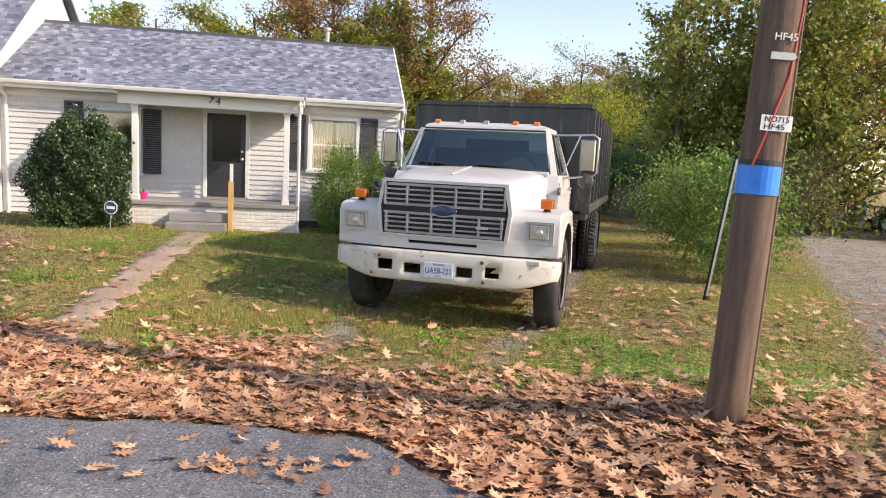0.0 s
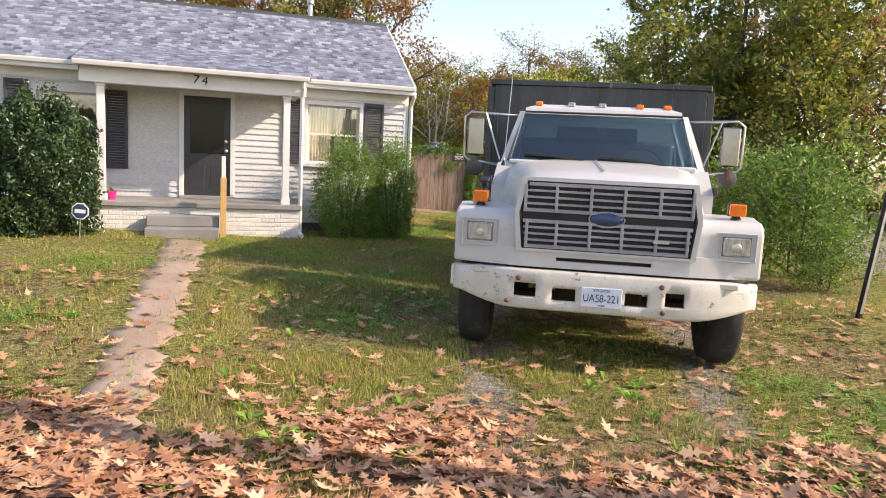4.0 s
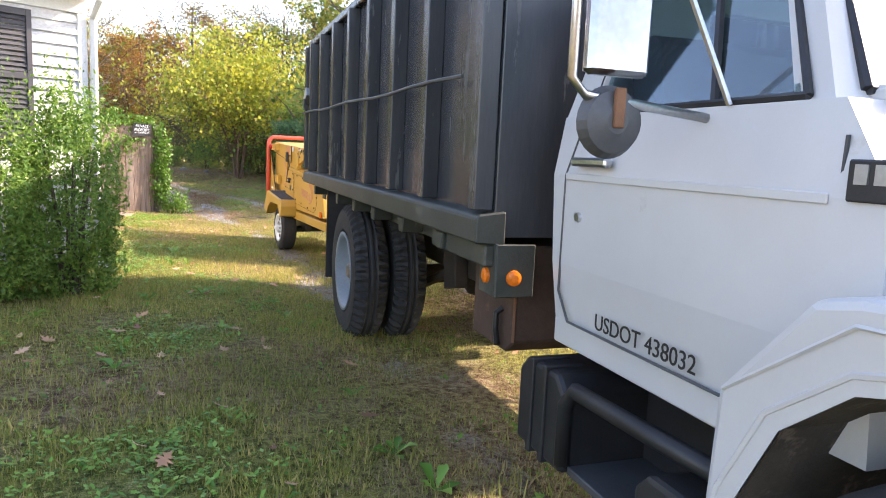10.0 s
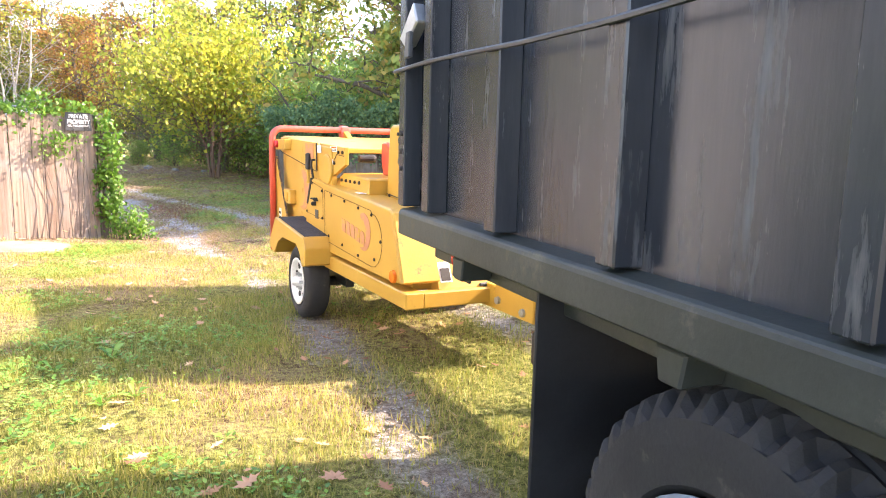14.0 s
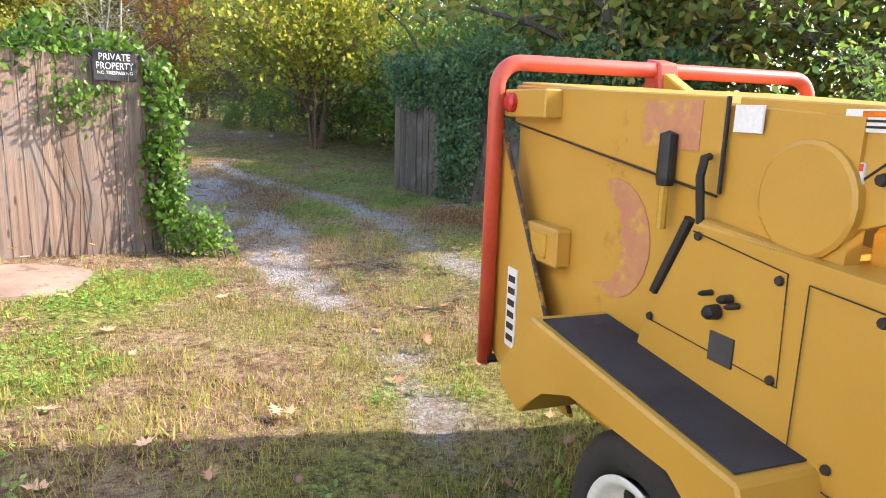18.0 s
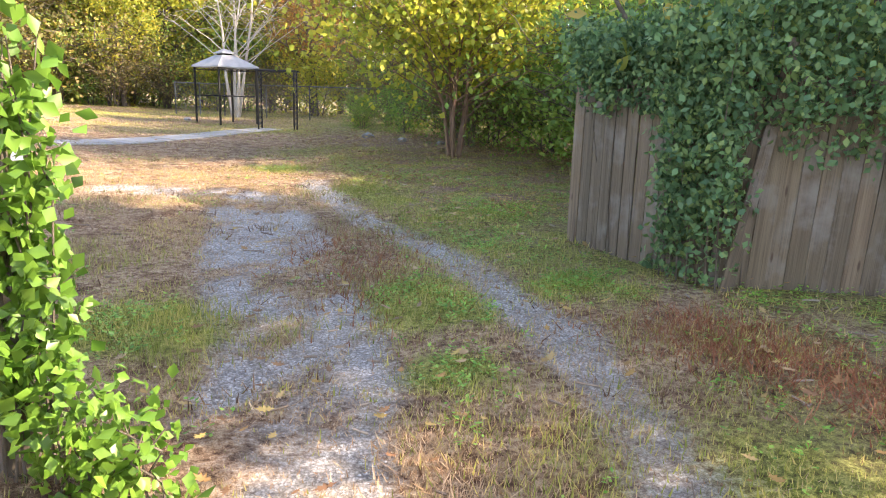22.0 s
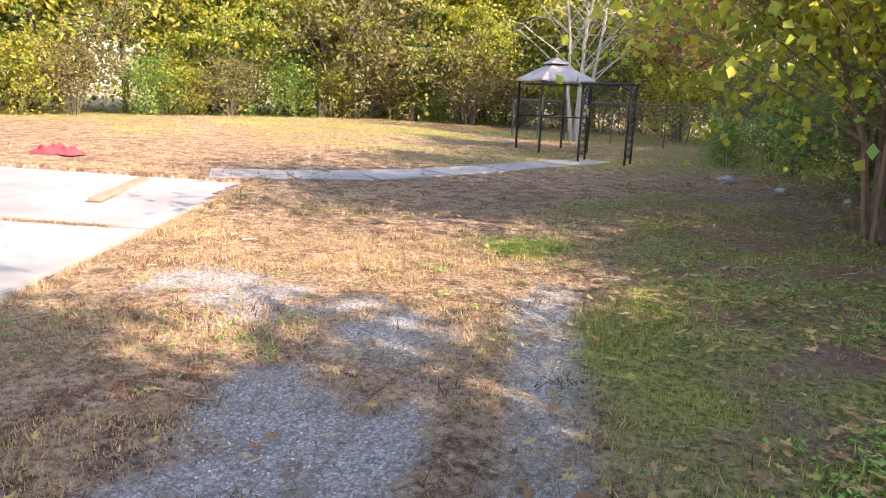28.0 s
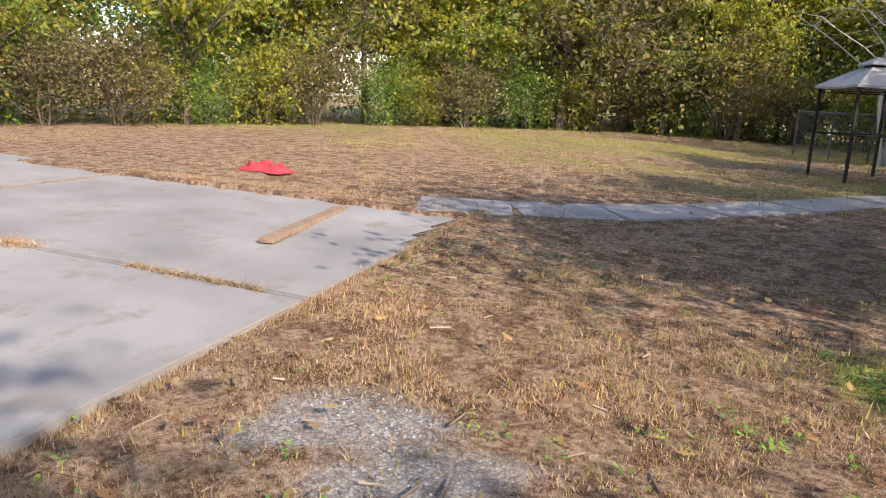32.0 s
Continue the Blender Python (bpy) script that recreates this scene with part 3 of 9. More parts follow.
def rough(x, y, k, seed=0.0):
    """Several turned scales of the smooth noise, so that no bands show."""
    return 0.55 * wobble(0.8 * x + 0.6 * y, 0.8 * y - 0.6 * x, k, seed) + 0.35 * wobble(0.28 * x - 0.96 * y, 0.96 * x + 0.28 * y, 2.7 * k, seed + 5) + 0.3 * wobble(0.92 * x + 0.39 * y, 0.92 * y - 0.39 * x, 6.3 * k, seed + 11)


def off_line(x, y, line):
    """Distance from a broken line."""
    best = np.full(np.shape(x), 1e9)
    for (ax, ay), (bx, by) in zip(line, line[1:]):
        dx, dy = bx - ax, by - ay
        t = np.clip(((x - ax) * dx + (y - ay) * dy) / (dx * dx + dy * dy), 0, 1)
        best = np.minimum(best, np.hypot(x - ax - t * dx, y - ay - t * dy))
    return best


RUT_A = [(-0.9, 3.6), (-1.25, 5.2), (-1.1, 6.9), (-0.45, 9.5), (0.15, 11.4), (0.7, 14.5), (1.1, 16.2), (1.6, 18.6), (1.9, 20.6), (1.75, 22.2), (2.0, 24.8), (1.85, 26.8), (1.9, 28.4), (1.5, 29.8), (0.3, 30.1)]
RUT_B = [(0.0, 3.5), (0.1, 5.2), (0.9, 7.4), (2.1, 12.4), (2.75, 16.0), (3.3, 21.0), (3.35, 22.7), (3.6, 24.2), (3.5, 26.2), (3.0, 28.2), (2.7, 30.6), (2.75, 31.2)]
WALK = [(-3.1, 4.6), (-3.35, 5.3), (-4.0, 8.6), (-4.72, 12.15)]


CLOVER = ((-0.15, 20.2, 0.5), (0.45, 21.9, 0.5), (0.05, 21.4, 0.45), (0.9, 22.2, 0.3), (1.65, 19.3, 0.3), (-0.2, 17.2, 0.6), (0.5, 17.0, 0.4), (-0.5, 18.7, 0.45), (-1.05, 16.1, 0.7), (-0.5, 14.5, 0.6), (-1.3, 12.6, 0.5), (-1.7, 10.6, 0.6), (-2.6, 9.6, 0.7), (-2.2, 8.0, 0.5), (3.26, 24.9, 0.35), (2.9, 25.45, 0.4), (0.9, 25.0, 0.45), (2.75, 23.9, 0.4), (2.3, 32.4, 0.4), (4.2, 25.2, 0.5), (4.6, 28.6, 0.7), (-3.0, 11.5, 0.6), (0.3, 4.9, 0.4), (1.35, 5.1, 0.5), (2.35, 4.7, 0.5), (1.6, 5.9, 0.5), (2.8, 5.5, 0.6), (1.1, 6.6, 0.4), (-5.2, 9.8, 0.7), (-4.9, 7.6, 0.5))


def clover(x, y):
    return np.clip(sum(np.exp(-((x - a) / r) ** 2 - ((y - b) / r) ** 2) for a, b, r in CLOVER) + 0.35 * wobble(x, y, 4.7, 17.0) - 0.3, 0, 1) * 1.2


def cover(x, y):
    """Shares of gravel, green, leaf litter and bare dirt over the ground."""
    n1, n2, n3 = wobble(x, y, 1.0), wobble(x, y, 3.1, 4.0), wobble(x, y, 0.35, 9.0)
    a, b = off_line(x, y, RUT_A), off_line(x, y, RUT_B)
    n4, n5 = wobble(x, y, 2.0, 13.0), rough(x, y, 1.1, 23.0)
    wide = 0.22 + 0.37 * step01(22, 24.5, y) + 0.05 * n1 + 0.08 * n4
    side = step01(0.4 + 0.1 * n4, 0.08, b)
    gravel = step01(wide + 0.2, wide - 0.16, a)
    patch = np.exp(-((x - 1.9) / 0.6) ** 2 - ((y - 29.8) / 0.6) ** 2) + np.exp(-((x - 0.45) / 0.55) ** 2 - ((y - 29.9) / 0.4) ** 2)
    gravel = np.maximum(gravel, patch * 0.9)
    gravel = gravel * (0.3 + 0.7 * np.clip(n5 * 2.0 + 0.5 + 0.15 * step01(23.2, 24.5, y), 0, 1))
    gravel = np.maximum(gravel, side * (0.66 + 0.34 * np.clip(n5 * 1.4 + 0.6, 0, 1)) * step01(33, 30.5, y)) * step01(3.2, 4.2, y) * np.where(y < 6.3, 0.7, 1.0)
    lane = step01(1.7, 0.9, np.abs(x - 5.0 - 0.42 * (y - 5.9))) * step01(26, 22, y)
    gravel = np.maximum(gravel, lane)
    dry = 0.25 + step01(14, 21, y) * 0.2 + 0.2 * step01(21, 24, y) * step01(3.2, 2.2, x) + 0.55 * step01(25.5, 29, y) * step01(3.4, 1.8, x + 0.12 * (y - 28)) + 0.25 * step01(34, 38, y)
    dry = np.clip(dry + 0.3 * n1 + 0.2 * n3 + 0.12, 0, 1)
    track = step01(1.5, 0.8, np.abs(x - 2.5)) * step01(22.5, 25, y) * step01(34, 31, y)
    green = np.clip(1.0 - dry, 0, 1) * (1 - 0.75 * track)
    green = np.maximum(green, (0.62 + 0.3 * n4) * step01(2.7, 3.6, x) * step01(25, 27, y) * step01(40, 33, y))
    green = green * (1 - 0.5 * step01(37, 41, y)) + 0.62 * step01(36.5, 41, y) * np.clip(0.65 + 0.5 * n3 + 0.4 * n1, 0, 1.3)
    tuft = clover(x, y) + sum(np.exp(-((x - tx) / r) ** 2 - ((y - ty) / r) ** 2) for tx, ty, r in ((2.3, 32.4, 0.45), (2.75, 25.0, 0.4), (3.25, 30.0, 0.5), (1.1, 25.0, 0.5), (1.7, 4.6, 0.7), (2.5, 4.7, 0.7), (1.3, 5.6, 0.7)))
    green = np.clip(green + tuft, 0, 1)
    litter = step01(6.1, 4.6, y + 0.9 * n1 + 0.45 * n2 - 0.25 * np.abs(x) + 0.7 * step01(-1.2, -2.2, x) + 1.5 * step01(0.5, 1.7, x) - 0.5 * step01(2.4, 3.2, x)) * step01(2.6, 3.6, y) * (1 - 0.97 * np.exp(-((x - 2.0) / 0.95) ** 2 - ((y - 5.1) / 0.95) ** 2))
    grove = 0.8 * step01(2.9, 4.2, x) * step01(27, 29, y) * step01(42, 38, y) * (0.55 + 0.6 * n2)
    litter = np.clip(np.maximum(litter, grove), 0, 1)
    walkway = step01(0.42, 0.24, off_line(x, y, WALK) + 0.05 * n2)
    return gravel, green, litter, walkway


def ground_material():
    m, nt, b, co = start_mat("lawn and soil", 0.95, 0, 0.2)
    at = nt.nodes.new("ShaderNodeAttribute")
    at.attribute_name = "cover"
    sep = nt.nodes.new("ShaderNodeSeparateColor")
    nt.links.new(at.outputs["Color"], sep.inputs[0])
    fine, mid, broad = noise_tex(nt, co, 130, 6, 0.75), noise_tex(nt, co, 22, 6, 0.72), noise_tex(nt, co, 1.6, 4)
    patchy = noise_tex(nt, co, 5.0, 5, 0.65)
    green = ramp(nt, mid, [(0.34, (0.06, 0.068, 0.02)), (0.48, (0.2, 0.22, 0.055)), (0.62, (0.42, 0.4, 0.13))])
    straw = ramp(nt, mid, [(0.34, (0.11, 0.062, 0.038)), (0.47, (0.34, 0.225, 0.145)), (0.62, (0.55, 0.425, 0.3))])
    dead = ramp(nt, mid, [(0.34, (0.07, 0.036, 0.024)), (0.5, (0.2, 0.115, 0.07)), (0.64, (0.34, 0.22, 0.14))])
    straw = mix(nt, ramp(nt, patchy, [(0.46, (0, 0, 0)), (0.58, (1, 1, 1))]), straw, dead)
    stones = nt.nodes.new("ShaderNodeTexVoronoi")
    socket(stones, "Scale", 55.0)
    nt.links.new(co, stones.inputs["Vector"])
    pebble = ramp(nt, stones.outputs["Color"], [(0.1, (0.36, 0.36, 0.36)), (0.5, (0.55, 0.545, 0.54)), (0.95, (0.76, 0.75, 0.74))])
    gap = ramp(nt, stones.outputs["Distance"], [(0.2, (1, 1, 1)), (0.75, (0.5, 0.46, 0.42))])
    pebble = mix(nt, 0.9, pebble, gap, "MULTIPLY")
    dirt = ramp(nt, mid, [(0.34, (0.15, 0.115, 0.085)), (0.5, (0.3, 0.25, 0.2)), (0.64, (0.45, 0.4, 0.34))])
    bare = maths(nt, "SUBTRACT", maths(nt, "MULTIPLY", maths(nt, "SUBTRACT", patchy, 0.37), 5.0), maths(nt, "MULTIPLY", at.outputs["Alpha"], 0.6), True)
    pebble = mix(nt, bare, pebble, dirt)
    litter = ramp(nt, mid, [(0.3, (0.13, 0.085, 0.06)), (0.5, (0.27, 0.175, 0.125)), (0.7, (0.42, 0.29, 0.21))])
    edge = maths(nt, "SUBTRACT", broad, 0.5)
    edge2 = maths(nt, "SUBTRACT", mid, 0.5)
    jag = maths(nt, "ADD", maths(nt, "MULTIPLY", edge, 0.5), maths(nt, "MULTIPLY", edge2, 1.2))

    def mask(channel, lo=0.35, hi=0.65):
        f = maths(nt, "ADD", channel, jag)
        return ramp(nt, f, [(lo, (0, 0, 0)), (hi, (1, 1, 1))])
    col = mix(nt, mask(sep.outputs[1], 0.3, 0.75), straw, green)
    col = mix(nt, mask(sep.outputs[2]), col, litter)
    gm = mask(maths(nt, "ADD", sep.outputs[0], maths(nt, "MULTIPLY", maths(nt, "SUBTRACT", patchy, 0.5), 1.1)), 0.3, 0.85)
    col = mix(nt, gm, col, pebble)
    col = mix(nt, 0.75, col, ramp(nt, fine, [(0.36, (0.35, 0.35, 0.35)), (0.5, (1.0, 1.0, 1.0)), (0.64, (1.5, 1.5, 1.5))]), "MULTIPLY")
    nt.links.new(col, b.inputs["Base Color"])
    h = maths(nt, "ADD", fine, maths(nt, "MULTIPLY", mid, 0.6))
    bump(nt, b, h, 0.9, 0.05)
    return m


def steps(lo, hi, fine_lo, fine_hi, d):
    out = [v for v in np.arange(fine_lo, fine_hi + d / 2, d)]
    for sign, end, first in ((1, hi, fine_hi), (-1, lo, fine_lo)):
        p, s = first, d
        while abs(p - first) < abs(end - first):
            s *= 1.22
            p += sign * min(s, 60)
            out.append(p)
    return np.array(sorted(out))


def build_ground():
    xs, ys = steps(-1500, 1500, -9, 9, 0.12), steps(-1500, 1500, 1, 46, 0.12)
    X, Y = np.meshgrid(xs, ys, indexing="ij")
    Z = level(X, Y) + 0.012 * wobble(X, Y, 2.3) * (np.abs(Y) < 60)
    gr, green, litter, walkway = cover(X, Y)
    Z = Z - 0.02 * np.clip(gr, 0, 1) * (np.abs(Y) < 60)
    Z = np.where(Y < 3.3, -0.1, Z)
    u, v = (X - PAD_C.x) * PAD_E1.x + (Y - PAD_C.y) * PAD_E1.y, (X - PAD_C.x) * PAD_E2.x + (Y - PAD_C.y) * PAD_E2.y
    Z = np.where((u > 0.2) & (u < 11.3) & (v > 0.25) & (v < 10.3), Z - 0.25, Z)
    nx, ny = X.shape
    me = bpy.data.meshes.new("ground")
    me.vertices.add(nx * ny)
    me.vertices.foreach_set("co", np.stack([X, Y, Z], -1).reshape(-1).astype(np.float32))
    i, j = np.meshgrid(np.arange(nx - 1), np.arange(ny - 1), indexing="ij")
    q = np.stack([i * ny + j, (i + 1) * ny + j, (i + 1) * ny + j + 1, i * ny + j + 1], -1).reshape(-1).astype(np.int32)
    me.loops.add(len(q))
    me.loops.foreach_set("vertex_index", q)
    me.polygons.add(len(q) // 4)
    me.polygons.foreach_set("loop_start", (np.arange(len(q) // 4) * 4).astype(np.int32))
    me.update(calc_edges=True)
    ca = me.color_attributes.new("cover", "FLOAT_COLOR", "POINT")
    ca.data.foreach_set("color", np.stack([gr, green, litter, step01(19, 24, Y)], -1).reshape(-1).astype(np.float32))
    me.materials.append(ground_material())
    for p in me.polygons:
        p.use_smooth = True
    tagged(new("ground", me), "patchy lawn with gravel ruts, dry grass and leaf litter", "ground", kind="structure")


build_ground()


def road_edge(x):
    return 3.86 - 0.75 * step01(-0.6, 0.3, x) + 0.05 * math.sin(x * 3.1) + 0.03 * math.sin(x * 9.7)


def asphalt_material():
    """Worn asphalt: pale and dark stone chips in a grey binder, with dusty stains."""
    m, nt, b, co = start_mat("asphalt", 0.85)
    chips = nt.nodes.new("ShaderNodeTexVoronoi")
    socket(chips, "Scale", 75.0)
    nt.links.new(co, chips.inputs["Vector"])
    broad, mid, fine = noise_tex(nt, co, 0.9, 5), noise_tex(nt, co, 9, 5, 0.7), noise_tex(nt, co, 180, 4, 0.7)
    col = ramp(nt, broad, [(0.32, (0.12, 0.125, 0.14)), (0.7, (0.2, 0.205, 0.215))])
    col = mix(nt, 0.85, col, ramp(nt, chips.outputs["Color"], [(0.12, (0.45, 0.45, 0.47)), (0.5, (0.95, 0.95, 0.97)), (0.82, (1.25, 1.25, 1.25)), (0.93, (2.3, 2.3, 2.25))]), "MULTIPLY")
    col = mix(nt, 0.7, col, ramp(nt, mid, [(0.35, (0.75, 0.75, 0.76)), (0.65, (1.2, 1.19, 1.16))]), "MULTIPLY")
    col = mix(nt, ramp(nt, noise_tex(nt, co, 2.2, 7, 0.7), [(0.56, (0, 0, 0)), (0.72, (0.7, 0.7, 0.7))]), col, (0.25, 0.22, 0.19))
    nt.links.new(col, b.inputs["Base Color"])
    bump(nt, b, maths(nt, "ADD", fine, chips.outputs["Distance"]), 0.6, 0.01)
    return m


def build_road():
    bm = bmesh.new()
    xs = [-400, -60, -20, -10] + [i * 0.1 for i in range(-60, 61)] + [10, 20, 60, 400]
    near = [bm.verts.new((x, float(road_edge(x)), -0.062)) for x in xs]
    low = [bm.verts.new((x, float(road_edge(x)) + 0.03, -0.12)) for x in xs]
    far = [bm.verts.new((x, -3.6, -0.05)) for x in xs]
    for k in range(len(xs) - 1):
        bm.faces.new((far[k], far[k + 1], near[k + 1], near[k]))
        bm.faces.new((near[k], near[k + 1], low[k + 1], low[k]))
    tagged(part("road", bm, asphalt_material()), "grey worn asphalt street with a ragged edge", "road", kind="structure")


build_road()


def pad_point(a, b, lift=0.0):
    p = PAD_C + PAD_E1 * a + PAD_E2 * b
    p.z = 0.125 + 0.026 * a + 0.012 * (3.5 - b) + lift
    return p


def slab(name, quad, thick, material, parent=None, bevel=0.015):
    bm = bmesh.new()
    top = [bm.verts.new(p) for p in quad]
    low = [bm.verts.new((p[0], p[1], p[2] - thick)) for p in quad]
    n = len(top)
    fs = [bm.faces.new(top), bm.faces.new(low[::-1])]
    for k in range(n):
        fs.append(bm.faces.new((top[k], low[k], low[(k + 1) % n], top[(k + 1) % n])))
    bmesh.ops.bevel(bm, geom=list({e for e in fs[0].edges}), offset=bevel, segments=2, affect="EDGES")
    return part(name, bm, material, parent)


def build_pad():
    pad = root("pavement", Matrix(), "pale concrete parking pad of large slabs with grassy joints", "pavement", kind="structure")
    for a0, a1, b0, b1 in ((0, 5.08, 0, 3.47), (5.14, 11.5, -0.3, 3.2), (0, 5.08, 3.52, 7.4), (5.14, 11.5, 3.25, 7.4), (0, 5.08, 7.45, 10.5), (5.14, 11.5, 7.45, 10.5)):
        slab("slab", [pad_point(a0, b0), pad_point(a1, b0), pad_point(a1, b1), pad_point(a0, b1)], 0.3, M_CONCRETE, pad)
    path = root("footpath", Matrix(), "narrow concrete footpath curving to the garden arch", "path", kind="structure")
    mid = [(-2.75, 34.75), (-1.75, 35.35), (-0.85, 36.2), (0.0, 37.4), (0.8, 38.6), (1.7, 40.0), (2.6, 41.2)]
    for (ax, ay), (bx, by) in zip(mid, mid[1:]):
        d = Vector((bx - ax, by - ay, 0)).normalized()
        s = Vector((-d.y, d.x, 0)) * 0.45
        p, q = Vector((ax, ay, 0)) + d * 0.012, Vector((bx, by, 0)) - d * 0.012
        quad = [p + s, p - s, q - s, q + s]
        slab("slab", [(v.x, v.y, float(level(v.x, v.y)) + 0.012) for v in quad], 0.15, M_CONCRETE, path)
    front = root("front_walk", Matrix(), "worn narrow concrete front walk half lost in grass", "path", kind="structure")
    rows = []
    for i in range(91):
        t = i / 90
        x, y, w = -3.2 - 1.52 * t, 4.75 + 7.45 * t, 0.17 + 0.11 * t
        l = w + 0.035 * math.sin(i * 0.9) + 0.03 * math.sin(i * 2.3 + 1) + 0.02 * math.sin(i * 5.1)
        r = w + 0.035 * math.sin(i * 0.8 + 2) + 0.03 * math.sin(i * 2.7) + 0.02 * math.sin(i * 4.7)
        rows.append([(x + d, y, float(level(x + d, y)) + h + 0.004 * math.sin(i * 1.7 + d * 20)) for d, h in ((-l - 0.03, -0.05), (-l, 0.004), (-l * 0.5, 0.012), (0, 0.01), (r * 0.5, 0.012), (r, 0.004), (r + 0.03, -0.05))])
    part("walk_surface", loft(rows, None, False), M_WALKWAY, front, smooth=True)


build_pad()


# ---- house ----
def siding_run(x0, x1, z0, z1, parent, y=0.0, course=0.105):
    """Lap boards between two edges, each a wedge of its own."""
    n = max(1, round((z1 - z0) / course))
    c = (z1 - z0) / n
    for k in range(n):
        z = z0 + k * c
        bm = prism([(y, z), (y - 0.03, z), (y - 0.006, z + c + 0.002), (y, z + c + 0.002)], "x", x0, x1)
        part("siding_board", bm, M_SIDING, parent)


def window_unit(parent, name, x0, x1, z0, z1, curtains, label):
    w = group_part(name, parent, label, Matrix())
    t = 0.075
    bm = bmesh.new()
    for a in ((x0 - t, x0, z0 - t, z1 + t), (x1, x1 + t, z0 - t, z1 + t), (x0, x1, z1, z1 + t)):
        box(a[0], a[1], -0.05, 0.04, a[2], a[3], 0.006, bm)
    part("frame", bm, M_WHITE, w)
    part("sill", box(x0 - t - 0.03, x1 + t + 0.03, -0.085, 0.04, z0 - t, z0, 0.008), M_WHITE, w)
    mid = (z0 + z1) / 2
    for a, b, y in ((z0, mid + 0.02, 0.01), (mid - 0.02, z1, 0.03)):
        bm = bmesh.new()
        s = 0.035
        for q in ((x0, x0 + s, a, b), (x1 - s, x1, a, b), (x0 + s, x1 - s, a, a + s), (x0 + s, x1 - s, b - s, b)):
            box(q[0], q[1], y, y + 0.025, q[2], q[3], 0.003, bm)
        part("sash", bm, M_WHITE, w)
        pane = part("pane", box(x0 + s, x1 - s, y + 0.009, y + 0.014, a + s, b - s), M_PANE, w)
        pane.visible_shadow = False
    if curtains:
        for k, (a, b) in enumerate(((x0 + 0.02, (x0 + x1) / 2 - 0.03), ((x0 + x1) / 2 + 0.05, x1 - 0.02))):
            bm = bmesh.new()
            n = 40
            top, low = [], []
            for i in range(n + 1):
                x = a + (b - a) * i / n
                y = 0.15 + 0.022 * math.sin(i * 1.25 + k)
                top.append(bm.verts.new((x, y, z1 - 0.01)))
                low.append(bm.verts.new((x, y + 0.01, z0 - 0.05)))
            for i in range(n):
                bm.faces.new((top[i], top[i + 1], low[i + 1], low[i]))
            part("curtain", bm, M_CURTAIN, w, smooth=True)
    return w


def shutter(parent, x0, x1, z0, z1):
    s = group_part("shutter", parent, "dark louvred wooden window shutter", Matrix())
    bm = bmesh.new()
    f = 0.045
    for q in ((x0, x0 + f, z0, z1), (x1 - f, x1, z0, z1), (x0 + f, x1 - f, z0, z0 + 0.07), (x0 + f, x1 - f, z1 - 0.06, z1), (x0 + f, x1 - f, (z0 + z1) / 2 - 0.03, (z0 + z1) / 2 + 0.03)):
        box(q[0], q[1], -0.065, -0.03, q[2], q[3], 0.004, bm)
    part("frame", bm, M_SHUTTER, s)
    for a, b in ((z0 + 0.07, (z0 + z1) / 2 - 0.03), ((z0 + z1) / 2 + 0.03, z1 - 0.06)):
        n = int((b - a) / 0.042)
        bm = bmesh.new()
        for i in range(n):
            z = a + (b - a) * (i + 0.5) / n
            prism([(-0.058, z - 0.016), (-0.053, z - 0.016), (-0.036, z + 0.018), (-0.041, z + 0.018)], "x", x0 + f, x1 - f, 0, bm)
        part("louvre", bm, M_SHUTTER, s)
    return s


M_PANE = surface("window pane", (0.05, 0.055, 0.05), (0.07, 0.075, 0.07), 0.02, 0, 1, 10, 0.0)
pane_nt = M_PANE.node_tree
pane_mix = pane_nt.nodes.new("ShaderNodeMixShader")
pane_clear = pane_nt.nodes.new("ShaderNodeBsdfTransparent")
pane_gloss = pane_nt.nodes.new("ShaderNodeBsdfGlossy")
socket(pane_gloss, "Roughness", 0.02)
socket(pane_mix, 0, 0.16)
pane_nt.links.new(pane_clear.outputs[0], pane_mix.inputs[1])
pane_nt.links.new(pane_gloss.outputs[0], pane_mix.inputs[2])
pane_nt.links.new(pane_mix.outputs[0], pane_nt.nodes["Material Output"].inputs[0])


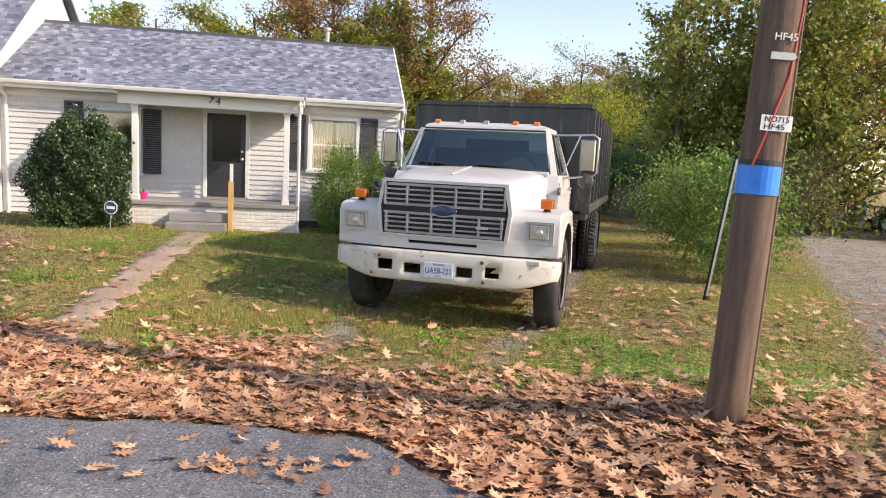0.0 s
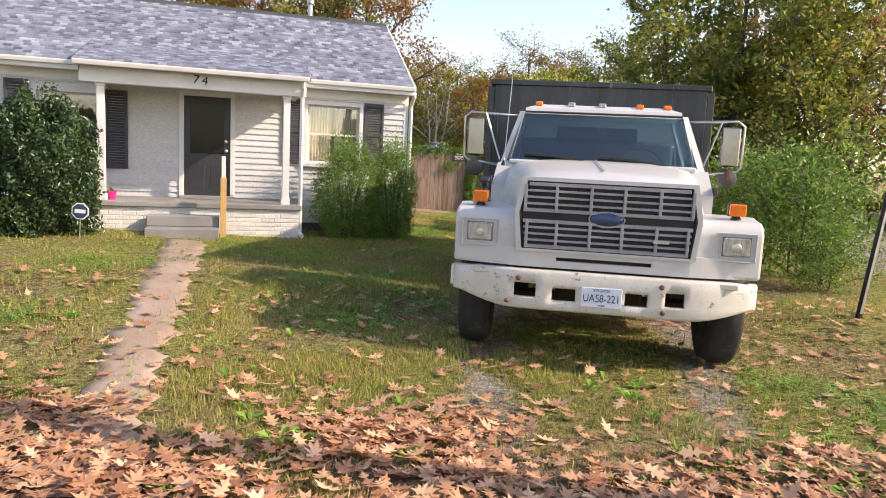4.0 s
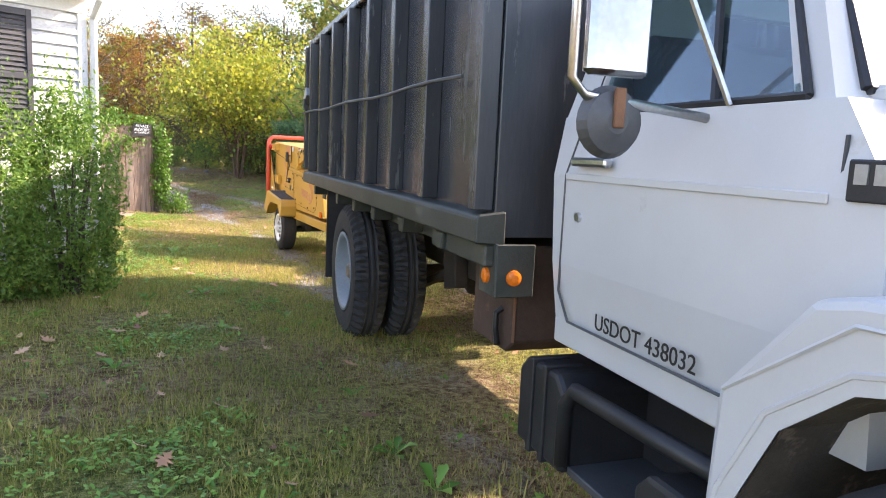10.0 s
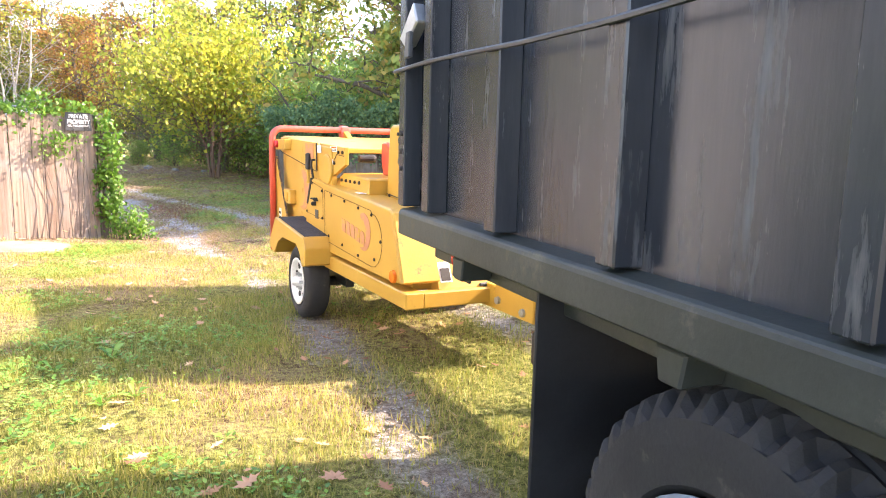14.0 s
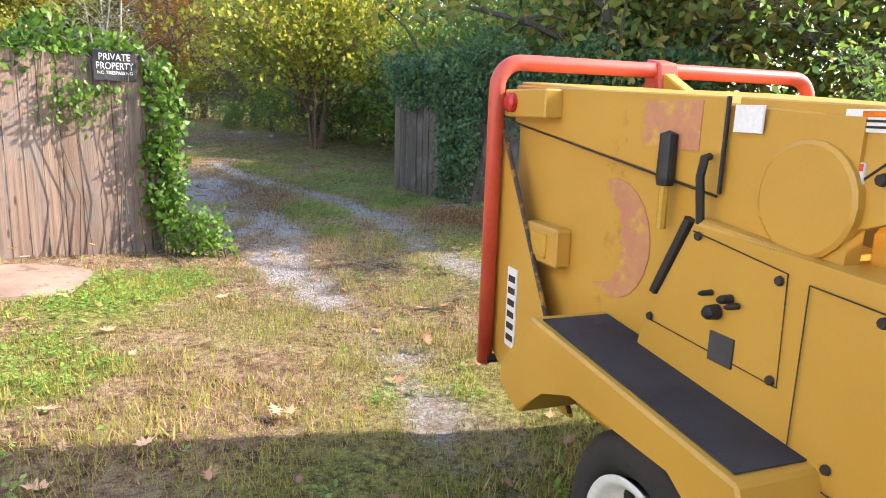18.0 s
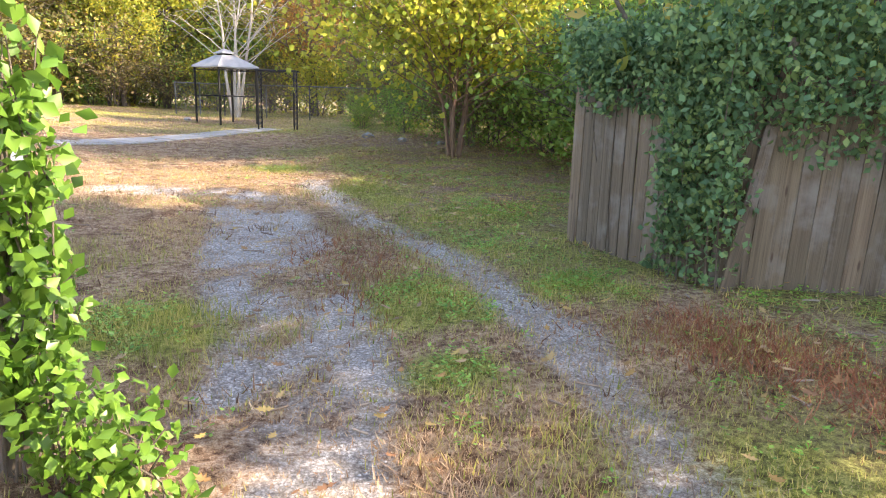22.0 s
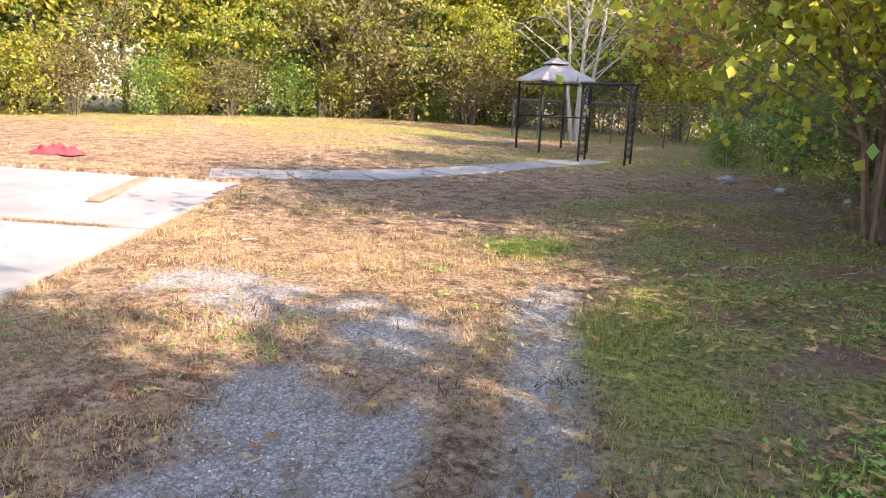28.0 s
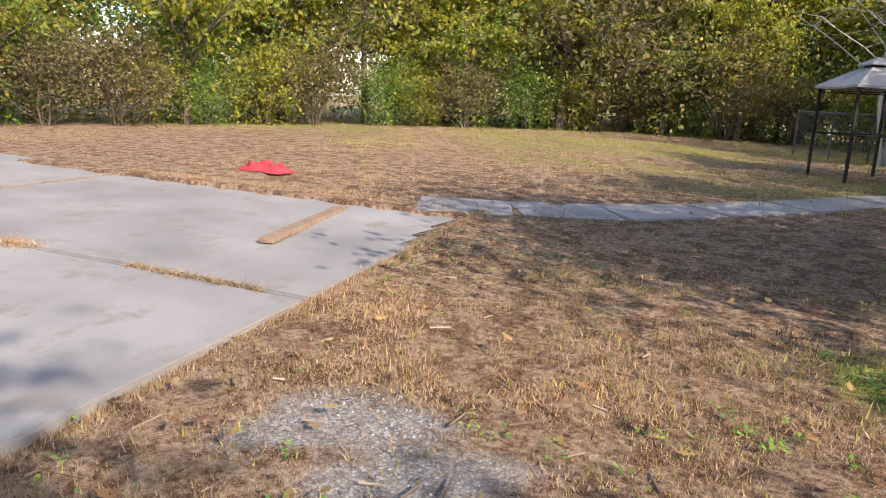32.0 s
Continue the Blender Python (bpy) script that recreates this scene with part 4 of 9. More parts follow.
def build_house():
    h = root("house", pose(*HOUSE_AT, HOUSE_Z, 0, 0, HOUSE_TURN), "low white clapboard house with grey shingle roof and small porch", "house")
    L, D, top, f0 = -7.85, 4.9, 2.64, 0.12
    win, door, pic = (-1.86, -0.92, 1.22, 2.27), (-3.97, -3.2, 0.52, 2.28), (-6.22, -5.32, 1.0, 2.2)
    wall = holed([L, 0], [f0, top], [win, door, pic], lambda u, v, k: (u, k, v), 0.16)
    part("wall_front", wall, M_WHITE, h)
    part("wall_side", prism([(0.16, f0), (D, f0), (D, top), (D / 2 + 0.05, 4.1), (0.16, top)], "x", -0.16, 0), M_WHITE, h)
    part("wall_back", box(L, 0, D, D + 0.16, f0, top), M_WHITE, h)
    part("interior_floor", box(L, -0.16, 0.16, D, 0.4, 0.46), M_OLD_PLANK, h)
    part("interior_wall", box(L, -0.16, 2.2, 2.3, 0.46, top), M_CURTAIN, h)
    part("interior_ceiling", box(L, -0.16, 0.16, D, 2.5, 2.56), M_WHITE, h)
    part("foundation", box(L, -0.02, 0.02, D, -0.25, f0), M_DARK_GREY, h)
    for x0, x1, z0, z1 in ((-0.84, -0.01, f0, 2.62), (-1.94, -0.84, f0, 1.13), (-1.94, -0.84, 2.36, 2.62), (-3.12, -1.94, f0, 2.62), (-5.24, -4.05, 0.5, 2.4), (-6.3, -5.24, f0, 0.92), (-6.3, -4.05, 2.36, 2.62), (-7.84, -6.3, f0, 2.62)):
        siding_run(x0, x1, z0, z1, h)
    for x in (0.0, L - 0.02):
        part("corner_board", box(x - 0.07, x + 0.012, -0.03, 0.06, f0 - 0.02, 2.64, 0.004), M_WHITE, h)
    for k in range(22):
        z = f0 + k * 0.105
        bm = prism([(0.0, z), (0.022, z), (0.006, z + 0.117), (0, z + 0.117)], "y", 0.05, D)
        part("siding_board", bm, M_SIDING, h)
    # roof
    yr, zr, ye, ze = D / 2, 4.24, -0.3, 2.68
    slope = math.atan2(zr - ze, yr - ye)
    lx, rx = L - 0.1, 0.05
    roof = part("roof_deck", prism([(ye, ze - 0.06), (ye, ze), (yr, zr), (D + 0.35, ze), (D + 0.35, ze - 0.06), (yr, zr - 0.08)], "x", lx, rx), M_SHINGLE, h)
    part("fascia", box(lx, rx, ye - 0.03, ye - 0.005, ze - 0.14, ze - 0.005, 0.004), M_WHITE, h)
    part("soffit", box(lx, rx, ye, 0.0, ze - 0.13, ze - 0.1), M_WHITE, h)
    part("frieze_board", box(L, -0.01, -0.035, 0.0, 2.4, 2.56, 0.004), M_WHITE, h)
    for s in (0, 1):
        e = [(ye, ze - 0.15), (ye, ze + 0.012), (yr, zr + 0.012), (yr, zr - 0.15)] if not s else [(D + 0.35, ze - 0.15), (D + 0.35, ze + 0.012), (yr, zr + 0.012), (yr, zr - 0.15)]
        part("rake_board", prism(e, "x", rx, rx + 0.03), M_WHITE, h)
    # gutters and pipes
    def gutter(x0, x1, y, z):
        pts = [(y, z), (y - 0.075, z), (y - 0.075, z - 0.02), (y - 0.055, z - 0.075), (y, z - 0.075)]
        g = part("gutter", prism(pts, "x", x0, x1, 0.006), M_WHITE, h)
        return g
    gutter(lx + 0.1, -5.42, ye - 0.03, ze + 0.005)
    gutter(-2.0, rx, ye - 0.03, ze + 0.005)
    gutter(-5.42, -2.0, -1.42, 2.6)
    for x, y0, zt in ((-2.08, -1.36, 2.53), (0.06, -0.26, 2.6), (L + 0.12, -0.26, 2.6)):
        wall_y = -0.05 if y0 > -1 else -1.2
        bm = pipe([(x, y0, zt), (x, y0, zt - 0.08), (x, wall_y, zt - 0.24), (x, wall_y, 0.12), (x, wall_y - 0.06, 0.05), (x + 0.02, wall_y - 0.22, 0.02)], 0.036, 6)
        part("downspout", bm, M_WHITE, h)
    # porch
    px0, px1, py = -5.3, -2.1, -1.25
    part("porch_slab", box(px0 - 0.04, px1 + 0.04, py - 0.05, -0.022, 0.44, 0.52, 0.01), M_CONCRETE, h)
    core = part("porch_base", box(px0 + 0.02, px1 - 0.02, py + 0.01, -0.02, -0.25, 0.44), M_PAINTED_BRICK, h)
    brick = None
    for row in range(9):
        z = -0.2 + row * 0.071
        n = 16
        for k in range(n + 1):
            a = px0 + (px1 - px0) * (k - (0.5 if row % 2 else 0)) / n
            b = a + (px1 - px0) / n
            a, b = max(a, px0), min(b, px1)
            if b - a < 0.04:
                continue
            if b - a > 0.19 and brick:
                ob = new("brick", brick)
                ob.parent = core
                ob.location = (a, 0, z)
            else:
                ob = part("brick", box(0.005, b - a - 0.005, py, py + 0.06, 0.004, 0.066, 0.004), M_PAINTED_BRICK, core)
                ob.location = (a, 0, z)
                if b - a > 0.19:
                    brick = ob.data
    for x in (-5.1, -2.32):
        post = group_part("porch_post", h, "square white painted wooden porch post", pose(x, -1.12, 0.52))
        part("shaft", box(-0.055, 0.055, -0.055, 0.055, 0.03, 1.8, 0.006), M_WHITE, post)
        part("foot", box(-0.07, 0.07, -0.07, 0.07, 0.0, 0.1, 0.006), M_WHITE, post)
        part("capital", box(-0.075, 0.075, -0.075, 0.075, 1.74, 1.84, 0.006), M_WHITE, post)
    part("porch_beam", box(px0 - 0.08, px1 + 0.08, -1.24, -1.06, 2.3, 2.58, 0.006), M_WHITE, h)
    for x in (px0 + 0.02, px1 - 0.1):
        part("porch_side_beam", box(x, x + 0.1, -1.06, 0, 2.3, 2.47, 0.006), M_WHITE, h)
    part("porch_ceiling", box(px0, px1, -1.06, 0, 2.43, 2.46), M_WHITE, h)
    for x in (px0 - 0.1, px1 + 0.07):
        part("porch_cheek", prism([(-1.3, 2.46), (0.0, 2.46), (0.0, 2.97), (-1.3, 2.58)], "x", x, x + 0.03), M_WHITE, h)
    sp = [(-1.38, 2.6), (0.42, 3.13), (0.42, 3.07), (-1.38, 2.54)]
    proof = part("porch_roof", prism(sp, "x", px0 - 0.14, px1 + 0.14), M_SHINGLE, h)
    lamp = part("porch_lamp", lathe([(0, 0.09), (-0.03, 0.1), (-0.07, 0.075), (-0.085, 0.0)], (-3.62, -0.55, 2.43), "z", 20), M_LAMP_GLASS, h)
    for i, ch in enumerate("74"):
        lettering("house_number", ch, 0.19, pose(-3.72 + i * 0.13, -1.255, 2.43 + 0.012 * (1 - i), 0, 8, 0), M_LETTER_BLACK, h, 0.008)
    for k, (z, y) in enumerate(((0.0, -1.9), (0.17, -1.6), (0.34, -1.4))):
        if k < 2:
            part("porch_step", box(-4.42, -3.36, y, -1.31, z - (0.2 if k == 0 else 0), z + 0.17, 0.012), M_CONCRETE, h)
    # front door
    d = group_part("door_1", h, "closed dark storm door with raised lower panels", pose(0, 0, 0))
    bm = bmesh.new()
    for q in ((door[0] - 0.08, door[0], 0.52, 2.36), (door[1], door[1] + 0.08, 0.52, 2.36), (door[0], door[1], 2.28, 2.36)):
        box(q[0], q[1], -0.045, 0.05, q[2], q[3], 0.005, bm)
    part("frame", bm, M_WHITE, d)
    part("threshold", box(door[0] - 0.08, door[1] + 0.08, -0.08, 0.1, 0.5, 0.56, 0.006), M_CONCRETE, d)
    part("leaf", box(door[0], door[1], 0.0, 0.045, 0.56, 2.28, 0.004), M_DARK_DOOR, d)
    cx = (door[0] + door[1]) / 2
    for a in (cx - 0.29, cx + 0.05):
        for z0, z1 in ((0.68, 1.12),):
            part("door_panel", box(a, a + 0.24, -0.008, 0.002, z0, z1, 0.006), M_DARK_DOOR, d)
            bm = bmesh.new()
            for q in ((a - 0.012, a, z0, z1), (a + 0.24, a + 0.252, z0, z1), (a, a + 0.24, z0 - 0.012, z0), (a, a + 0.24, z1, z1 + 0.012)):
                box(q[0], q[1], -0.006, 0.001, q[2], q[3], 0, bm)
            part("panel_moulding", bm, M_SHUTTER, d)
    part("upper_pane", box(cx - 0.28, cx + 0.28, -0.006, 0.0, 1.3, 2.16, 0.003), M_GLASS_DARK, d)
    part("door_handle", lathe([(0, 0.03), (-0.02, 0.03), (-0.03, 0.012), (-0.05, 0.028), (-0.07, 0.0)], (door[1] - 0.07, -0.002, 1.36), "y", 14), M_STEEL, d)
    part("deadbolt", lathe([(0, 0.028), (-0.02, 0.026), (-0.022, 0.0)], (door[1] - 0.07, -0.002, 1.52), "y", 14), M_STEEL, d)
    window_unit(h, "window_1", *win, True, "white double-hung window with cream curtains")
    window_unit(h, "window_2", *pic, False, "wide dark picture window in white trim")
    for a in ((-0.82, -0.46), (-2.3, -1.97), (-6.68, -6.33)):
        shutter(h, *a, 1.2, 2.36)
    shutter(h, -5.21, -4.86, 0.98, 2.28)
    # taller wing
    wx0, wx1, wy, wt = -13.0, -7.87, -0.4, 2.86
    part("wing_wall", box(wx0, wx1, wy, 6.2, 0.05, wt), M_WHITE, h)
    siding_run(wx0, wx1, 0.1, 2.72, h, wy)
    part("wing_gable", prism([(wy, wt), (6.2, wt), (2.9, 5.5)], "x", wx1 - 0.15, wx1), M_WHITE, h)
    part("wing_roof", prism([(wy - 0.35, 2.75), (wy - 0.35, 2.84), (2.9, 5.62), (6.55, 2.84), (6.55, 2.75), (2.9, 5.52)], "x", wx0, wx1 + 0.2), M_SHINGLE, h)
    part("wing_rake_board", prism([(wy - 0.38, 2.68), (wy - 0.38, 2.86), (2.9, 5.65), (6.6, 2.86), (6.6, 2.68), (2.9, 5.46)], "x", wx1 + 0.2, wx1 + 0.23), M_WHITE, h)
    part("wing_gutter", box(wx0, wx1 + 0.2, wy - 0.47, wy - 0.36, 2.74, 2.83, 0.01), M_WHITE, h)
    part("corner_board", box(wx1 - 0.06, wx1 + 0.012, wy - 0.03, wy + 0.06, 0.05, 2.8, 0.004), M_WHITE, h)
    part("vent_pipe", rod((-1.55, 2.9, 3.9), (-1.55, 2.9, 4.62), 0.05, 12), M_GALV, h)
    part("vent_cap", lathe([(0, 0.05), (0.02, 0.08), (0.09, 0.08), (0.11, 0.02), (0.11, 0)], (-1.55, 2.9, 4.6), "z", 14), M_GALV, h)
    part("ridge_cap", prism([(yr - 0.13, zr - 0.06), (yr, zr + 0.02), (yr + 0.13, zr - 0.06), (yr, zr + 0.045)], "x", lx, rx), M_DARK_GREY, h)
    return h, roof, proof, (lx, rx, ye, ze, yr, zr, slope)


HOUSE, ROOF, PORCH_ROOF, ROOF_DIM = build_house()


def shingles():
    """Tabs in courses on the front slopes; those round the porch are pieces of their own, the rest are joined."""
    lx, rx, ye, ze, yr, zr, slope = ROOF_DIM
    tab = bpy.data.meshes.new("shingle")
    bm = box(0.002, 0.118, 0, 0.125, 0.0, 0.008)
    bm.to_mesh(tab)
    bm.free()
    tab.materials.append(M_SHINGLE)
    g = random.Random(11)
    loose = []
    made = 0

    def lay(x0, x1, y0, z0, ang, rows, parent, single):
        nonlocal made
        for r in range(rows):
            d = r * 0.1
            y, z = y0 + d * math.cos(ang), z0 + d * math.sin(ang)
            x = x0 - (0.06 if r % 2 else 0) - g.uniform(0, 0.06)
            while x < x1:
                a, b = max(x, x0), min(x + 0.12, x1)
                m = Matrix.Translation((a, y, z + 0.006)) @ Matrix.Rotation(ang + 0.05, 4, "X")
                if single and made < 300 and b - a > 0.115:
                    ob = new("shingle", tab)
                    ob.parent = parent
                    ob.matrix_local = m
                    made += 1
                elif b - a > 0.02:
                    w = b - a
                    loose.append([m @ Vector(c) for c in ((0.002, 0, 0), (w - 0.002, 0, 0), (w - 0.002, 0, 0.008), (0.002, 0, 0.008), (w - 0.002, 0.125, 0.008), (0.002, 0.125, 0.008))])
                x += 0.12
    pa = math.atan2(0.53, 1.8)
    lay(-5.44, -1.96, -1.39, 2.605, pa, 18, PORCH_ROOF, True)
    lay(lx, rx, ye, ze, slope, int(math.hypot(yr - ye, zr - ze) / 0.1), ROOF, False)
    wa = math.atan2(5.62 - 2.84, 3.65)
    lay(-11.5, -7.68, -0.75, 2.84, wa, 45, ROOF, False)
    ob = soup("shingle_sheet", np.array([[tuple(v) for v in q] for q in loose]), [(0, 1, 2, 3), (3, 2, 4, 5)], M_SHINGLE, ROOF, "grey blended asphalt shingle tabs")
    ob["kind"] = "stuff"


# ---- truck ----
def tyre(parent, cx, cy, r, w, rim_r, rim_mat, dish, name="wheel", label="", lugs=0, spokes=0, hub_r=0.1):
    """A wheel on an axle along x: tyre with tread blocks, rim, hub and nuts. dish > 0: the rim's face lies that far inside the +x or -x side by sign."""
    wh = group_part(name, parent, label, pose(cx, cy, r))
    s = 1 if dish > 0 else -1
    h = w / 2
    prof = [(-h * 0.62, rim_r), (-h * 0.95, rim_r + 0.03), (-h, rim_r + (r - rim_r) * 0.5), (-h * 0.88, r - 0.03), (-h * 0.66, r - 0.006), (0, r), (h * 0.66, r - 0.006), (h * 0.88, r - 0.03), (h, rim_r + (r - rim_r) * 0.5), (h * 0.95, rim_r + 0.03), (h * 0.62, rim_r)]
    def open_lathe(profile, seg):
        b = lathe(profile, (0, 0, 0), "x", seg)
        bmesh.ops.delete(b, geom=[f for f in b.faces if len(f.verts) > 4], context="FACES_ONLY")
        return b
    bm = open_lathe(prof, 48)
    if lugs:
        bm.free()
        tread = [(-h * 0.62, rim_r), (-h * 0.95, rim_r + 0.03), (-h, rim_r + (r - rim_r) * 0.5), (-h * 0.97, r - 0.06), (-h * 0.9, r - 0.035), (-h * 0.72, r - 0.008), (-h * 0.5, r), (-h * 0.3, r), (-h * 0.22, r - 0.012), (-h * 0.12, r - 0.012), (-h * 0.06, r), (h * 0.06, r), (h * 0.12, r - 0.012), (h * 0.22, r - 0.012), (h * 0.3, r), (h * 0.5, r), (h * 0.72, r - 0.008), (h * 0.9, r - 0.035), (h * 0.97, r - 0.06), (h, rim_r + (r - rim_r) * 0.5), (h * 0.95, rim_r + 0.03), (h * 0.62, rim_r)]
        bm = open_lathe(tread, lugs * 4)
        for v in bm.verts:
            rad = math.hypot(v.co.y, v.co.z)
            if abs(v.co.x) > h * 0.4 and rad > r - 0.055:
                k = round(math.atan2(v.co.z, v.co.y) / (2 * math.pi / (lugs * 4)) + (2 if v.co.x > 0 else 0)) % 4
                if k < 2:
                    f = (rad - (0.034 if rad > r - 0.02 else 0.026)) / rad
                    v.co.y *= f
                    v.co.z *= f
    part("tyre", bm, M_RUBBER, wh, smooth=not lugs)
    e = s * h
    d = abs(dish)
    rim = [(s * -h * 0.8, rim_r * 0.93), (e * 0.9, rim_r * 0.93), (e * 0.93, rim_r + 0.012), (e * 0.98, rim_r + 0.012), (e * 0.98, rim_r * 0.97), (e * 0.9, rim_r * 0.9), (e - s * d, rim_r * 0.86), (e - s * d, rim_r * 0.55), (e - s * d * 0.75, hub_r), (e - s * d * 0.75, 0.0)]
    rim_ob = part("rim", lathe(rim, (0, 0, 0), "x", 40), rim_mat, wh, smooth=True)
    face = e - s * d * 0.75
    part("hub", lathe([(face - s * 0.02, hub_r * 0.95), (face + s * 0.05, hub_r * 0.85), (face + s * 0.08, hub_r * 0.5), (face + s * 0.08, 0)], (0, 0, 0), "x", 20), M_HUB if rim_mat is M_WHEEL_GREY else rim_mat, wh)
    n = 10 if r > 0.4 else 6
    for k in range(n):
        a = 2 * math.pi * k / n
        p = (face, hub_r * 1.35 * math.cos(a), hub_r * 1.35 * math.sin(a))
        part("wheel_nut", rod(p, (face + s * 0.03, p[1], p[2]), 0.014, 6), M_WHEEL_DARK if rim_mat is M_WHEEL_DARK else M_GALV, wh)
    if spokes == 5:
        for k in range(5):
            a = 2 * math.pi * (k + 0.3) / 5
            bm = box(-0.03, 0.03, -0.045, 0.045, hub_r * 0.7, rim_r * 0.9, 0.012)
            bmesh.ops.transform(bm, matrix=Matrix.Rotation(a, 4, "X") @ Matrix.Translation((e - s * d * 0.6, 0, 0)), verts=bm.verts)
            part("spoke", bm, M_SPOKE, wh)
        part("rim_ring", open_lathe([(e * 0.9, rim_r * 0.86), (e * 0.99, rim_r * 0.9), (e * 0.99, rim_r * 0.99), (e * 0.9, rim_r * 0.96)], 40), M_SPOKE, wh, smooth=True)
    elif spokes:
        for k in range(spokes):
            a = 2 * math.pi * (k + 0.5) / spokes
            x = e - s * d + s * 0.004
            m = Matrix.Rotation(a, 4, "X") @ Matrix.Translation((x, 0, rim_r * 0.70))
            bm = bmesh.new()
            bmesh.ops.create_cone(bm, cap_ends=True, segments=12, radius1=rim_r * 0.14, radius2=rim_r * 0.14, depth=0.012, matrix=m @ Matrix.Rotation(math.pi / 2, 4, "Y") @ Matrix.Diagonal((1, 0.75, 1, 1)))
            part("hand_hole", bm, M_BLACK, wh)
    return wh


def build_truck():
    t = root("dump_truck", pose(*TRUCK_AT, TRUCK_Z, 0, 0, TRUCK_TURN), "white older medium dump truck with black high-sided body", "truck")
    W = M_TRUCK_WHITE
    # bumper with four openings
    ends = 1.17

    def bump_at(u, v, k):
        a = abs(u)
        back = 0.19 * max(0.0, (a - 0.5) / (ends - 0.5)) ** 2.0
        f = max(0.0, (a - 0.72) / (ends - 0.72))
        drop = 0.11 * f ** 1.4 * max(0.0, (0.6 - v) / 0.1) - 0.025 * f ** 2 * max(0.0, (v - 0.7) / 0.115)
        lean = {0.5: 0.03, 0.507: 0.012, 0.522: 0.003, 0.793: 0.003, 0.808: 0.012, 0.815: 0.03}.get(v, 0.0)
        return (u, back + lean + k, v + drop)
    holes = [(-0.67, -0.5, 0.6, 0.71), (-0.375, -0.195, 0.585, 0.685), (0.175, 0.345, 0.585, 0.685), (0.47, 0.615, 0.6, 0.71)]
    part("bumper", holed([-ends + ends * k / 16 for k in range(33)], [0.5, 0.507, 0.522, 0.793, 0.808, 0.815], holes, bump_at, 0.05), M_BUMPER, t, "chipped white steel bumper", True)
    for s in (-1, 1):
        part("bumper_end", prism([(0.19, 0.615), (0.24, 0.61), (0.42, 0.65), (0.42, 0.77), (0.21, 0.787)], "x", s * ends - 0.03, s * ends + 0.004, 0.01), M_BUMPER, t)
    part("bumper_top", box(-1.0, 1.0, 0.06, 0.24, 0.76, 0.8, 0.005), M_BUMPER, t)
    for x, z in ((-0.64, 0.745), (0.44, 0.75), (0.46, 0.555), (-0.72, 0.56)):
        part("bumper_bolt", lathe([(0, 0.02), (-0.012, 0.018), (-0.018, 0.008), (-0.018, 0)], (x, 0.0, z), "y", 12), M_RUST, t)
    plate = group_part("license_plate", t, "white registration plate with dark blue characters", pose(0, -0.004, 0.637))
    part("plate", box(-0.152, 0.152, -0.008, 0, -0.077, 0.077, 0.003), M_PLATE, plate)
    lettering("plate_number", "UA58-221", 0.085, pose(0, -0.0095, -0.008), M_INK, plate, 0.001, 0.262)
    lettering("plate_state", "VIRGINIA", 0.032, pose(0, -0.0095, 0.055), M_INK, plate, 0.001, 0.13)
    lettering("plate_type", "TRUCK", 0.02, pose(0, -0.0095, -0.06), M_INK, plate, 0.001, 0.06)
    # face: panel below the grille, with its slot
    part("valance", holed([-1.1, -1.0, -0.9, -0.8, -0.72, -0.64, 0.64, 0.72, 0.8, 0.9, 1.0, 1.1], [0.83, 0.985], [(-0.36, 0.36, 0.885, 0.915)], lambda u, v, k: (u, 0.075 + 0.2 * max(0, abs(u) - 0.66) + k, v), 0.04), W, t)
    part("front_gap", box(-0.95, 0.95, 0.16, 0.2, 0.78, 0.9), M_BLACK, t)
    # grille
    out = [(-0.615, 1.5), (0.615, 1.5), (0.665, 1.25), (0.635, 0.975), (-0.635, 0.975), (-0.665, 1.25)]
    part("grille_back", prism(out, "y", 0.1, 0.16), M_BLACK, t)
    rim = bmesh.new()
    n = len(out)
    for i in range(n):
        (ax, az), (bx, bz) = out[i], out[(i + 1) % n]
        pipe([(ax, 0.07, az), (bx, 0.07, bz)], 0.017, 6, rim)
    part("grille_surround", rim, M_BLACK, t)
    nose = bmesh.new()
    big = [(x * 1.0 + math.copysign(0.036, x), z + (0.03 if z > 1.4 else -0.02 if z < 1.1 else 0)) for x, z in out]
    for i in range(n):
        j = (i + 1) % n
        prism([out[i], out[j], big[j], big[i]], "y", 0.05, 0.19, 0, nose)
    bmesh.ops.remove_doubles(nose, verts=nose.verts[:], dist=1e-4)
    part("nose_frame", nose, W, t)
    for z0, z1, w0, w1 in ((1.275, 1.475, 0.635, 0.6), (0.995, 1.19, 0.615, 0.635)):
        g = group_part("grille_half", t, "grey slatted grille half", Matrix())
        for i in range(5):
            f = i / 4
            z, w = z0 + (z1 - z0) * f, w0 + (w1 - w0) * f
            hh = 0.014 if i in (0, 4) else 0.009
            part("slat", prism([(0.05, z - hh), (0.08, z - hh * 0.4), (0.08, z + hh), (0.05, z + hh)], "x", -w, w, 0.002), M_GRILLE, g)
        for x in (-1.0, -0.62, -0.2, 0.2, 0.62, 1.0):
            k = x * (w0 - 0.012)
            part("divider", box(k - 0.011, k + 0.011, 0.04, 0.1, z0, z1, 0.002), M_GRILLE, g)
    part("badge_bar", box(-0.64, 0.64, 0.09, 0.105, 1.19, 1.275), M_BLACK, t)
    oval = lathe([(0, 0.13), (-0.012, 0.125), (-0.02, 0.1), (-0.024, 0)], (0, 0, 0), "y", 28)
